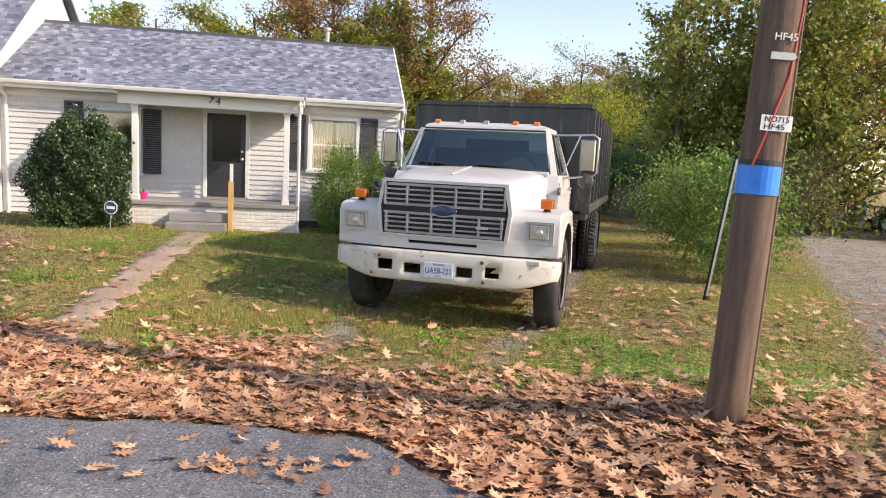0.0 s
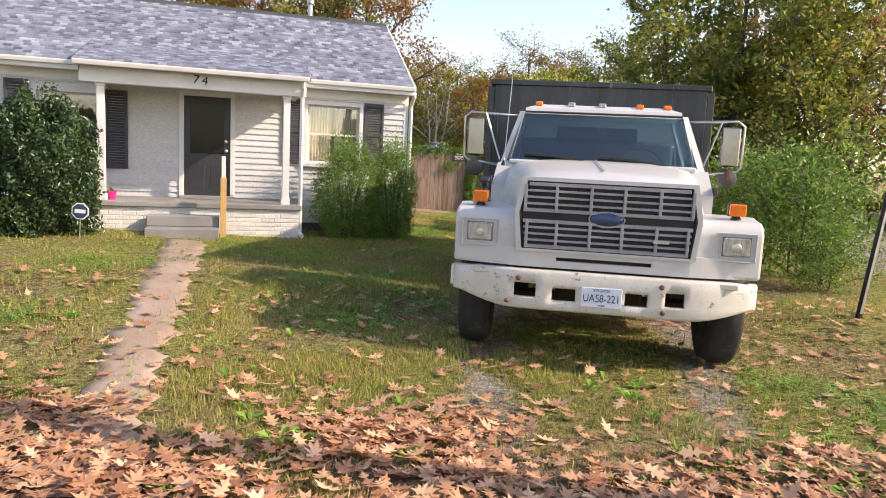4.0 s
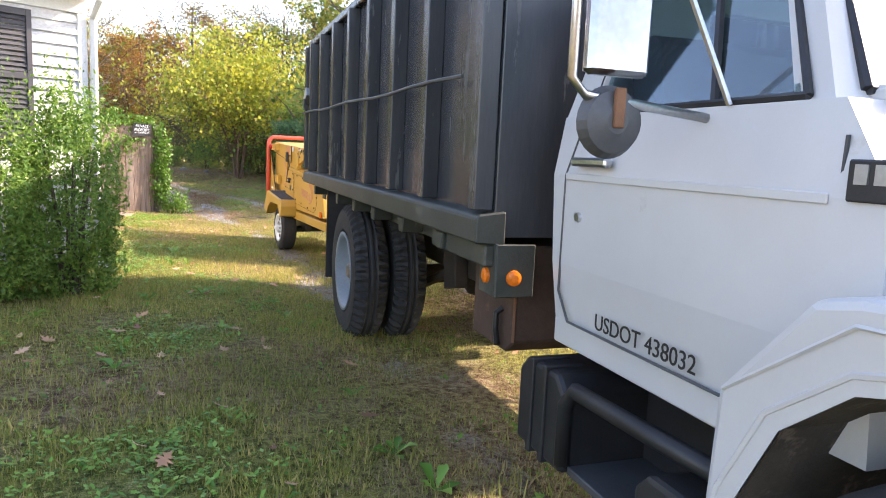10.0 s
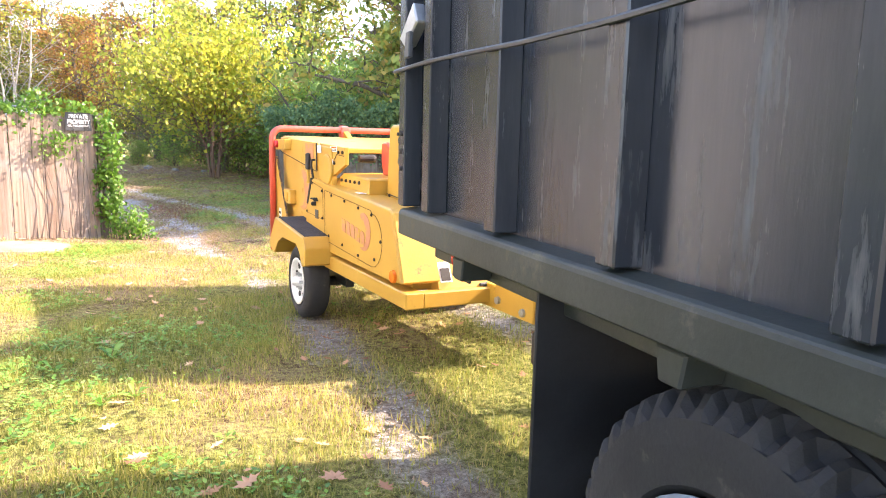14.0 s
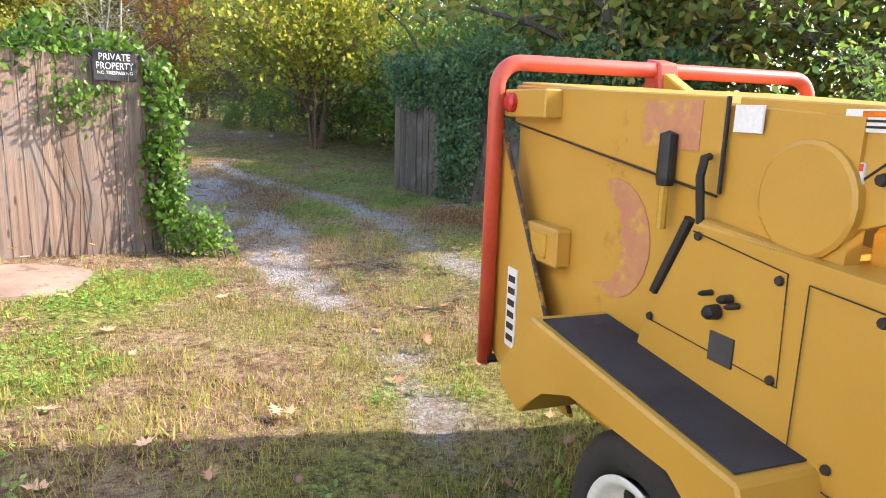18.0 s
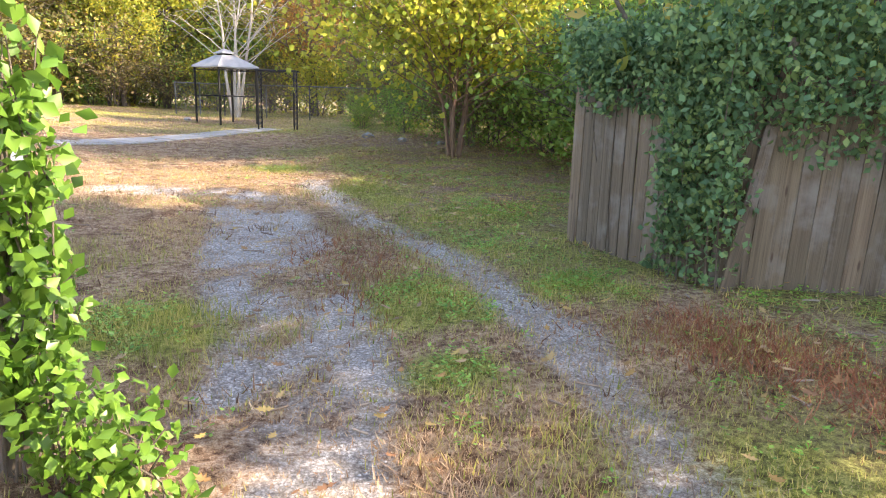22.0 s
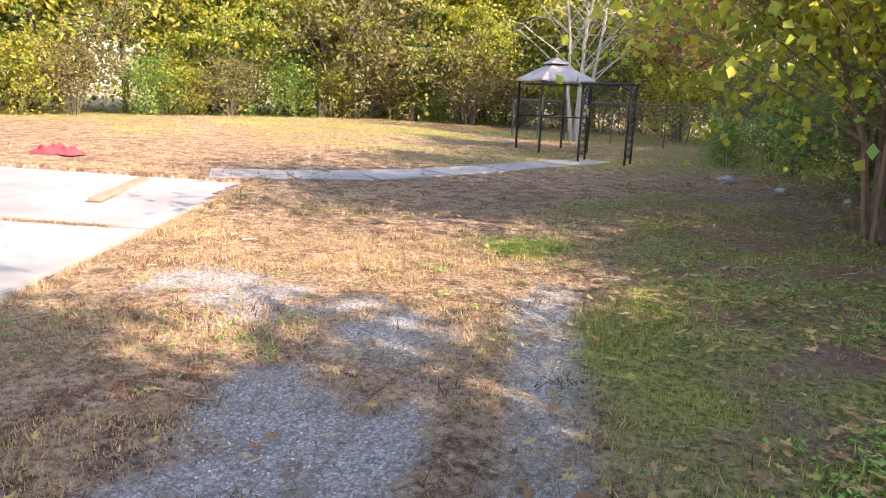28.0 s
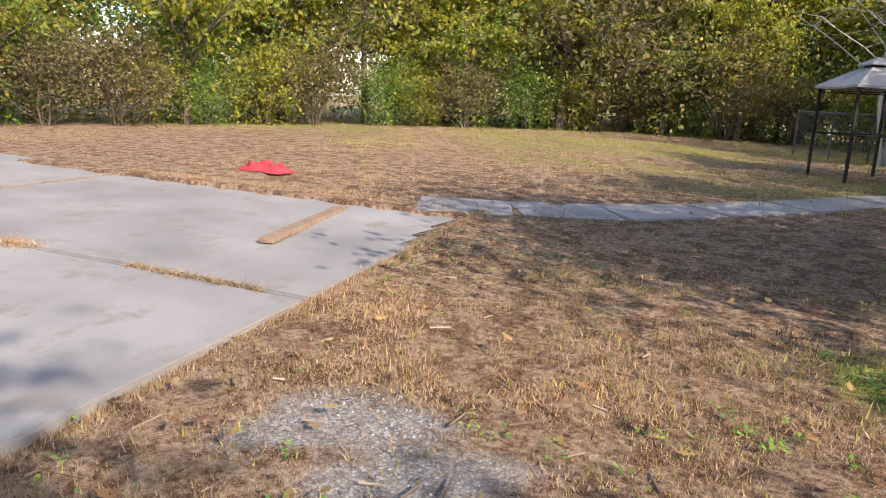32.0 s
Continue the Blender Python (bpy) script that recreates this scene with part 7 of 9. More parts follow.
LEFT_A, LEFT_B = (-3.2, 22.45), (0.74, 23.32)
picket_fence("board_fence", LEFT_A, LEFT_B, 1.78, M_FENCE, "weathered brown board fence with vines on top", M_FENCE, 5)
OLD_A, OLD_B, OLD_C = (4.84, 26.75), (5.17, 24.95), (8.4, 23.75)
picket_fence("board_fence", OLD_A, OLD_B, 1.62, M_FENCE_OLD, "grey old board fence under a heavy vine", M_FENCE_OLD, 6)
picket_fence("board_fence", OLD_B, OLD_C, 1.62, M_FENCE_OLD, "leaning grey board fence half hidden by vine", M_FENCE_OLD, 8, 0.03)


def loose_picket():
    p = root("loose_board", pose(5.22, 24.8, float(level(5.2, 24.7)) - 0.02, -3, 10, -18), "loose grey board leaning up through the vine", "board")
    part("plank", box(-0.05, 0.05, -0.012, 0.012, 0, 1.95, 0.003), M_FENCE_OLD, p)


loose_picket()


def gate_post():
    p = root("gate_post", pose(0.8, 23.34, float(level(0.8, 23.3))), "square weathered gate post at the end of the fence", "post")
    part("shaft", box(-0.05, 0.05, -0.05, 0.05, -0.2, 1.86, 0.006), M_FENCE_OLD, p)


gate_post()


def private_sign():
    x, y = 0.5, 23.19
    s = root("warning_sign", pose(x, y, 1.555, 0, 0, 12.5), "black plastic warning sign with white words", "sign")
    part("board", box(-0.178, 0.178, 0, 0.004, -0.13, 0.13, 0.002), M_BLACK, s)
    lettering("sign_word", "PRIVATE", 0.085, pose(0, -0.002, 0.072), M_LETTER_WHITE, s, 0.001, 0.26)
    lettering("sign_word", "PROPERTY", 0.085, pose(0, -0.002, -0.005), M_LETTER_WHITE, s, 0.001, 0.31)
    lettering("sign_line", "NO TRESPASSING", 0.04, pose(0, -0.002, -0.062), M_LETTER_WHITE, s, 0.001, 0.29)


private_sign()


# ---- plants ----
def limbs(g, height, spread, n_main, n_sub, base_r, fork=0.3, lift=0.5):
    """Lines for a trunk, its limbs and twigs, as lists of points with start and end radius."""
    out = []
    top = np.array([g.normal(0, 0.04 * height), g.normal(0, 0.04 * height), height * 0.85])
    trunk = [np.array([0, 0, -0.15]), np.array([g.normal(0, 0.03), g.normal(0, 0.03), height * 0.25]), top * 0.6 + np.array([g.normal(0, 0.1), g.normal(0, 0.1), 0]), top]
    out.append((trunk, base_r, base_r * 0.25))
    for k in range(n_main):
        f = fork + (0.95 - fork) * (k + g.uniform(0, 0.8)) / n_main
        i = min(int(f * 3), 2)
        p = trunk[i] + (trunk[i + 1] - trunk[i]) * (f * 3 - i)
        a = k * 2.4 + g.uniform(-0.5, 0.5)
        ln = spread * (1.15 - 0.55 * f) * g.uniform(0.75, 1.2)
        d = np.array([math.cos(a), math.sin(a), lift + g.uniform(-0.25, 0.3)])
        d /= np.linalg.norm(d)
        q = p + d * ln * 0.5 + np.array([0, 0, g.uniform(-0.02, 0.08) * ln])
        r = q + d * ln * 0.5 + np.array([g.normal(0, 0.1), g.normal(0, 0.1), g.uniform(-0.1, 0.25)]) * ln * 0.6
        out.append(([p, q, r], base_r * 0.42 * (1.2 - f), base_r * 0.08))
        for j in range(n_sub):
            t = 0.35 + 0.65 * (j + g.uniform(0, 1)) / n_sub
            s0 = p + (q - p) * t * 2 if t < 0.5 else q + (r - q) * (t * 2 - 1)
            e = g.normal(size=3)
            e[2] = abs(e[2]) * 0.5 - 0.1
            e = e / np.linalg.norm(e) * ln * 0.38
            out.append(([s0, s0 + e * 0.5 + np.array([0, 0, 0.04 * ln]), s0 + e], base_r * 0.14, base_r * 0.03))
    return out


def tree_thing(name, seed, height, spread, n_main, n_sub, base_r, leaves, leaf_size, leaf_mat, bark, label, fork=0.3, lift=0.5, spray=0.5, stems=1, category="tree", cloud=0.0, droop=0.3, width=0.55):
    g = np.random.default_rng(seed)
    t = root(name, Matrix(), label, category)
    lines = []
    for s in range(stems):
        part_lines = limbs(g, height * (1 if s == 0 else g.uniform(0.7, 0.95)), spread, n_main, n_sub, base_r * (1 if stems == 1 else 0.6), fork, lift)
        if stems > 1:
            a = 2 * math.pi * s / stems + g.uniform(-0.3, 0.3)
            sh = np.array([math.cos(a), math.sin(a), 0])
            part_lines = [([p + sh * (0.08 + 0.16 * max(0.0, p[2])) for p in pts], r0, r1) for pts, r0, r1 in part_lines]
        lines += part_lines
    bm = bmesh.new()
    for pts, r0, r1 in lines:
        pipe([tuple(p) for p in pts], max(r0, 0.006), 6 if r0 > 0.03 else 3, bm, max(r1, 0.004))
    part("trunk", bm, bark, t)
    twigs = [pts for pts, r0, r1 in lines if len(pts) == 3]
    pick = g.integers(0, len(twigs), leaves)
    f = g.uniform(0.15, 1.05, leaves)
    a, b, c = (np.array([tw[k] for tw in twigs])[pick] for k in (0, 1, 2))
    f = f[:, None]
    at = np.where(f < 0.5, a + (b - a) * f * 2, b + (c - b) * (f * 2 - 1))
    clump = g.normal(size=(len(twigs), 3))[pick] * spray * 0.35
    at = at + clump + g.normal(size=(leaves, 3)) * np.array([spray, spray, spray * 0.75]) * g.uniform(0.2, 1.0, (leaves, 1))
    if cloud:
        k = int(leaves * cloud)
        sel = g.choice(leaves, k, replace=False)
        ang = g.uniform(0, 2 * math.pi, k)
        hh = g.uniform(0.0, 1, k) ** 0.8 * height * 0.92
        rad = spread * (0.55 + 0.25 * np.sin(ang * 3 + hh) + 0.15 * np.sin(hh * 2.3 + ang * 5)) * np.sqrt(g.uniform(0.25, 1, k)) * np.clip(1.25 - hh / height, 0.25, 1)
        at[sel] = np.stack([np.cos(ang) * rad, np.sin(ang) * rad, hh], 1)
    at[:, 2] = np.maximum(at[:, 2], 0.05)
    leaf_soup("crown", at, leaf_size, leaf_mat, t, "", droop, width, g)
    return t


def place(base, x, y, turn, size=1.0, label=""):
    ob = copy_thing(base, pose(x, y, float(level(x, y)) - 0.05, 0, 0, turn))
    ob.scale = (size, size, size * (0.92 + 0.16 * ((turn * 7) % 10) / 10))
    if label:
        ob["label"] = label
    return ob


OAK = tree_thing("tree", 21, 13.0, 4.6, 16, 7, 0.30, 7500, 0.18, G_ORANGE, M_BARK, "tall oak with thinning rust-coloured autumn leaves", 0.28, 0.55, 0.55)
VINED = tree_thing("tree", 22, 10.5, 3.0, 16, 6, 0.24, 9000, 0.2, G_WOOD, M_BARK, "dark green tree hung with vines to the ground", 0.1, 0.4, 0.36, cloud=0.5)
GREEN = tree_thing("tree", 23, 9.5, 3.4, 15, 7, 0.2, 6500, 0.205, G_WOOD, M_BARK, "leafy green woodland tree", 0.2, 0.6, 0.34, cloud=0.1)
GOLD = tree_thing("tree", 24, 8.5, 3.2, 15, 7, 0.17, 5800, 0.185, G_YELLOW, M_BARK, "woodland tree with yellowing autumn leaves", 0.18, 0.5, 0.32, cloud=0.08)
THIN = tree_thing("tree", 25, 10.0, 3.6, 18, 9, 0.16, 6000, 0.12, G_DRAB, M_BARK, "half-bare tree with brownish green leaves", 0.15, 0.7, 0.45)
PALE = tree_thing("tree", 26, 7.0, 2.6, 8, 5, 0.12, 700, 0.12, G_DRAB, M_BARK_PALE, "bare tree with several pale leaning stems", 0.35, 0.9, 0.4, stems=4)
BROAD = tree_thing("tree", 27, 5.4, 3.3, 13, 8, 0.085, 12500, 0.12, G_HEART, M_BARK_RED, "small many-stemmed tree with heart-shaped yellow green leaves", 0.27, 0.6, 0.45, stems=5, width=0.85, droop=0.6)
THICKET = tree_thing("shrub", 28, 2.6, 1.7, 12, 6, 0.05, 6500, 0.085, G_SHRUB, M_BARK, "tangled green roadside shrub", 0.05, 0.7, 0.3, 3, category="shrub", cloud=0.4)
BRUSH = tree_thing("shrub", 29, 2.4, 1.6, 14, 8, 0.04, 3000, 0.10, G_DRAB, M_BARK, "brown undergrowth with bare stems", 0.05, 0.8, 0.3, 4, category="shrub")
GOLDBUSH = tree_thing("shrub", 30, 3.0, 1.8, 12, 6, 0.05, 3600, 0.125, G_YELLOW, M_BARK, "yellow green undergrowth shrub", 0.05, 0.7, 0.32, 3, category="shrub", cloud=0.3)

for base, spots in (
    # Trees at (11.5, 27.5) and (11.2, 30.6) are added to shade the right lawn.
    (VINED, ((7.5, 24.9, 10, 0.85), (9.6, 25.0, 70, 0.95), (12.0, 23.6, 140, 1.0), (10.8, 21.6, 200, 0.85), (11.5, 27.5, 250, 0.62), (11.2, 30.6, 300, 0.58), (-12.5, 50.5, 30, 1.0), (-5.6, 53.8, 150, 0.85), (35.0, 24.0, 210, 1.0), (25.0, 28.5, 40, 0.8), (-6.0, 57.5, 95, 1.5), (10.5, 36.5, 310, 0.9), (-18.5, 38.0, 20, 1.0))),
    # (12.4, 29.5), (9.8, 28.4) and (13.5, 33.0) are added to keep sun off the grass.
    (GREEN, ((-22.0, 60.0, 80, 1.6), (29.0, 26.0, 15, 1.0), (40.0, 17.0, 120, 1.1), (12.4, 29.5, 20, 0.68), (9.8, 28.4, 210, 0.48), (11.0, 25.8, 120, 0.8), (13.5, 33.0, 70, 0.52), (-15.5, 44.5, 33, 1.05), (-9.5, 55.5, 160, 1.5), (1.5, 60.5, 230, 0.85), (-2.0, 62.0, 12, 0.9), (-17.5, 33.0, 300, 0.95), (14.5, 34.0, 45, 0.9), (8.8, 41.5, 140, 0.9), (7.6, 58.0, 200, 1.1))),
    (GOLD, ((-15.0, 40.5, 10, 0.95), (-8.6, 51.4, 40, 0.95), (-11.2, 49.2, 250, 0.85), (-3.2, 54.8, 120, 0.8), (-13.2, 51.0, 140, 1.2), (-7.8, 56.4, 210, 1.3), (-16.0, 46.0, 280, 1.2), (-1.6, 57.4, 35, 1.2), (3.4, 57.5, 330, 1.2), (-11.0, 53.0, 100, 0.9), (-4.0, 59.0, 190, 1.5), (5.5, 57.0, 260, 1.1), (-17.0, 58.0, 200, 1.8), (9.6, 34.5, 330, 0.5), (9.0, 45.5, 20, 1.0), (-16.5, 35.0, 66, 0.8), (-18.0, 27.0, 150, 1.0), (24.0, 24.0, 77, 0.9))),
    (OAK, ((-3.6, 58.0, 0, 1.45), (-13.0, 59.0, 75, 1.4), (14.5, 22.5, 20, 0.7), (4.8, 51.0, 80, 0.6), (6.5, 54.5, 50, 0.75), (3.5, 66.0, 120, 0.95), (-12.0, 62.0, 200, 1.5), (10.5, 57.0, 290, 0.9), (17.5, 38.0, 340, 1.0), (28.0, 30.0, 15, 1.0), (21.0, 33.0, 60, 0.9), (33.0, 22.0, 130, 0.9))),
    (THIN, ((7.5, 48.0, 0, 1.0), (-7.5, 60.5, 60, 1.6), (0.5, 63.5, 140, 1.15), (4.5, 60.0, 220, 1.1), (-10.0, 61.0, 33, 1.7), (-14.0, 47.0, 270, 0.9), (9.5, 39.0, 320, 0.85), (12.5, 47.0, 80, 1.1), (36.0, 14.0, 35, 0.9), (-20.0, 45.0, 170, 1.2))),
    (PALE, ((1.6, 48.0, 20, 1.0),)),
    # Those near x 9, y 26 to 32 are unseen, added to block sun.
    (THICKET, ((4.5, 11.8, 0, 0.85), (8.9, 28.7, 65, 1.5), (8.7, 30.7, 155, 1.5), (9.0, 26.7, 245, 1.5), (8.5, 32.2, 335, 1.35), (8.2, 34.6, 50, 1.2), (7.6, 36.4, 140, 1.1), (8.8, 33.0, 230, 1.2), (7.2, 38.2, 20, 0.95), (6.3, 40.2, 110, 0.7), (5.3, 41.6, 200, 0.45), (9.2, 31.6, 20, 1.5), (-15.0, 56.0, 15, 3.2), (-21.0, 49.0, 100, 3.2), (-8.5, 63.0, 200, 3.4), (-22.5, 40.0, 290, 3.0), (-2.5, 66.0, 50, 3.6), (-19.5, 30.0, 170, 2.6), (4.7, 13.2, 90, 0.85), (4.2, 10.6, 200, 0.45), (5.3, 15.4, 40, 0.85), (-12.8, 46.5, 30, 0.9), (-9.5, 50.5, 140, 1.0), (-4.5, 54.5, 250, 0.9), (-14.8, 41.0, 310, 0.8), (-11.5, 50.0, 20, 1.7), (-6.5, 56.0, 80, 1.8), (-2.2, 57.8, 150, 1.8), (2.0, 56.0, 210, 1.6), (-16.6, 41.5, 60, 1.7), (-17.5, 36.5, 130, 1.6), (7.0, 54.0, 280, 1.6), (8.8, 49.5, 330, 1.5), (9.0, 37.8, 25, 1.3), (10.0, 42.5, 75, 1.6), (5.9, 19.2, 110, 0.85))),
    (BRUSH, ((9.5, 20.5, 10, 1.0), (-7.6, 52.2, 33, 2.3), (-3.6, 54.4, 300, 1.5), (3.8, 55.2, 40, 1.2), (-5.8, 55.0, 70, 1.2), (-10.0, 52.0, 110, 1.2), (7.5, 51.0, 160, 1.2), (0.0, 57.5, 210, 1.3), (7.0, 36.5, 0, 0.9), (7.6, 39.0, 80, 1.0), (-13.5, 44.0, 150, 1.1), (-7.0, 53.0, 200, 1.1), (-1.5, 55.5, 300, 1.0), (3.0, 53.5, 20, 1.0), (-15.8, 37.0, 100, 1.0), (-10.8, 48.5, 240, 1.0), (6.5, 43.5, 60, 0.9), (-15.2, 38.5, 30, 1.1))),
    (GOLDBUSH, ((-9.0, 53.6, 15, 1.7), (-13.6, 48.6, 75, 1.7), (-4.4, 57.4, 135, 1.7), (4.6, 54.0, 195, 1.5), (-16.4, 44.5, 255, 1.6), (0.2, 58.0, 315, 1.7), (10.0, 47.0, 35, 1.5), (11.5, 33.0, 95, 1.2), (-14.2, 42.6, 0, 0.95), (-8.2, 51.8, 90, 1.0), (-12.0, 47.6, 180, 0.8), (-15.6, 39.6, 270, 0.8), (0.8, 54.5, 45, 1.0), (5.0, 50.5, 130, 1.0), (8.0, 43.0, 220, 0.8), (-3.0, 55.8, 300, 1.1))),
):
    base.matrix_basis = pose(spots[0][0], spots[0][1], float(level(spots[0][0], spots[0][1])) - 0.05, 0, 0, spots[0][2])
    base.scale = (spots[0][3],) * 3
    for x, y, turn, size in spots[1:]:
        place(base, x, y, turn, size)
BROAD.matrix_basis = pose(5.9, 34.1, float(level(5.9, 34.1)), 0, 0, 30)


def round_bush(name, x, y, rx, ry, h, n, size, material, label, seed, spiky=0.0):
    g = np.random.default_rng(seed)
    b = root(name, pose(x, y, float(level(x, y)) - 0.02), label, "shrub")
    bm = bmesh.new()
    for k in range(14):
        a = k * 2.4
        r = 0.6 + 0.3 * math.sin(k * 1.7)
        pipe([(0.08 * math.cos(a), 0.08 * math.sin(a), -0.1), (rx * 0.3 * r * math.cos(a), ry * 0.3 * r * math.sin(a), h * 0.4), (rx * 0.62 * r * math.cos(a), ry * 0.62 * r * math.sin(a), h * (0.55 + 0.3 * r))], 0.022, 5, bm, 0.005)
    part("stem", bm, M_BARK, b)
    u = unit(g.normal(size=(n, 3)))
    u[:, 2] = np.where(u[:, 2] < -0.85, -u[:, 2], u[:, 2])
    ang = np.arctan2(u[:, 1], u[:, 0])
    lump = 1 + 0.12 * np.sin(ang * 3 + u[:, 2] * 4 + seed) + 0.10 * np.sin(ang * 5 - u[:, 2] * 7 + 2) + 0.07 * np.sin(ang * 11 + u[:, 2] * 13) + spiky * 0.5 * np.maximum(0, np.sin(ang * 13 + 3 * np.sin(u[:, 2] * 9))) * np.maximum(u[:, 2], 0)
    rad = lump * g.uniform(0.35, 1.0, n) ** 0.33
    at = u * rad[:, None] * np.array([rx, ry, h * 0.56]) + np.array([0, 0, h * 0.44])
    at[:, 2] = np.maximum(at[:, 2], 0.05)
    leaf_soup("foliage", at, size, material, b, "", -0.4 if spiky else 0.1, 0.42, g)
    return b


round_bush("bush", -6.72, 12.0, 0.82, 0.78, 1.9, 30000, 0.07, G_HOLLY, "large dense dark green holly bush before the window", 41)
round_bush("bush", -2.45, 14.05, 0.58, 0.5, 1.55, 18000, 0.043, G_SHRUB, "feathery green shrub below the window", 42, 0.9)
round_bush("bush", -1.68, 14.35, 0.42, 0.45, 1.6, 15000, 0.043, G_SHRUB, "feathery green shrub at the house corner", 43, 0.9)


def vine_on_fence(name, a, b, n, z0, z1, thick, size, material, label, seed, drape):
    g = np.random.default_rng(seed)
    a, b = np.array(a), np.array(b)
    lump = g.integers(0, max(4, n // 28), n)
    long = float(np.linalg.norm(b - a))
    t = np.clip(g.uniform(0, 1, lump.max() + 1)[lump] + g.normal(0, 0.075 / long, n), 0, 1)
    xy = a + (b - a) * t[:, None]
    d = unit((b - a)[None])[0]
    nrm = np.array([d[1], -d[0]])
    w = 0.5 + 0.5 * np.sin(t * 9 + 1) * np.sin(t * 23)
    f = np.clip(g.uniform(0, 1, lump.max() + 1)[lump] + g.normal(0, 0.085 / (z1 - z0 + 0.2), n), 0, 1)
    top = z1 + 0.12 * np.sin(t * 17) + 0.1 * np.sin(t * 41)
    low = z0 + (1 - drape) * w * (z1 - z0) * 0.8
    z = low + (top - low) * f ** 0.7
    depth = (g.normal(0, 0.8, lump.max() + 1)[lump] * thick + g.normal(0, 0.045, n)) * (0.4 + 0.6 * f)
    xy = xy + nrm * depth[:, None] + g.normal(0, 0.05, (n, 2))
    at = np.stack([xy[:, 0], xy[:, 1], level(xy[:, 0], xy[:, 1]) + z], 1)
    at = at[~((np.abs(at[:, 0] - 0.5) < 0.23) & (np.abs(at[:, 1] - 23.19) < 0.35) & (at[:, 2] < 1.69) & (at[:, 2] > 1.38))]
    v = root(name, pose(float(a[0]), float(a[1]), 0), label, "vine")
    ob = leaf_soup("leaves", at - np.array([a[0], a[1], 0]), size, material, v, "", 0.5, 0.7, g)
    bm = bmesh.new()
    for k in range(7):
        s = (k + 0.5) / 7
        p = a + (b - a) * s
        z = float(level(p[0], p[1]))
        pipe([(p[0] - a[0] + nrm[0] * 0.02, p[1] - a[1] + nrm[1] * 0.02, z), (p[0] - a[0] + 0.05 * math.sin(k * 2.0), p[1] - a[1] + 0.04, z + z1 * 0.3), (p[0] - a[0] + 0.12 * math.sin(k * 5.0), p[1] - a[1] - 0.02, z + z1 * 0.65), (p[0] - a[0] + 0.1 * math.sin(k * 3.0), p[1] - a[1], z + z1 * 0.95)], 0.007, 5, bm, 0.003)
    part("stem", bm, M_BARK, v)


vine_on_fence("vine", LEFT_A, LEFT_B, 2600, 1.42, 1.95, 0.13, 0.065, G_VINE_LIT, "bright green honeysuckle spilling over the fence top", 51, 0.3)
vine_on_fence("vine", (-0.05, 23.05), (0.72, 23.22), 520, 0.95, 1.8, 0.03, 0.055, G_VINE_LIT, "honeysuckle trailing down the fence boards below the sign", 58, 0.4)
vine_on_fence("vine", (0.95, 23.15), (1.4, 22.95), 520, 0.0, 0.34, 0.13, 0.06, G_VINE_LIT, "low mound of honeysuckle at the foot of the gate post", 57, 0.95)
vine_on_fence("vine", (0.74, 23.28), (1.0, 23.22), 1300, 0.02, 1.75, 0.07, 0.07, G_VINE_LIT, "honeysuckle hanging down the gate post to the ground", 52, 0.9)
vine_on_fence("vine", OLD_A, OLD_B, 9000, 1.25, 2.0, 0.22, 0.056, G_VINE, "thick blue-green vine hanging over the old fence", 53, 0.75)
vine_on_fence("vine", (5.0, 25.4), (5.15, 24.75), 6500, 0.05, 1.95, 0.18, 0.06, G_VINE, "vine curtain hanging to the ground at the fence corner", 54, 0.95)
vine_on_fence("vine", OLD_B, OLD_C, 15000, 0.85, 2.25, 0.3, 0.065, G_VINE, "thick blue-green vine smothering the old fence", 55, 0.6)
vine_on_fence("vine", (6.9, 24.2), (8.6, 23.65), 8000, 0.0, 2.2, 0.22, 0.065, G_VINE, "vine curtain covering the fence down to the ground", 56, 0.95)


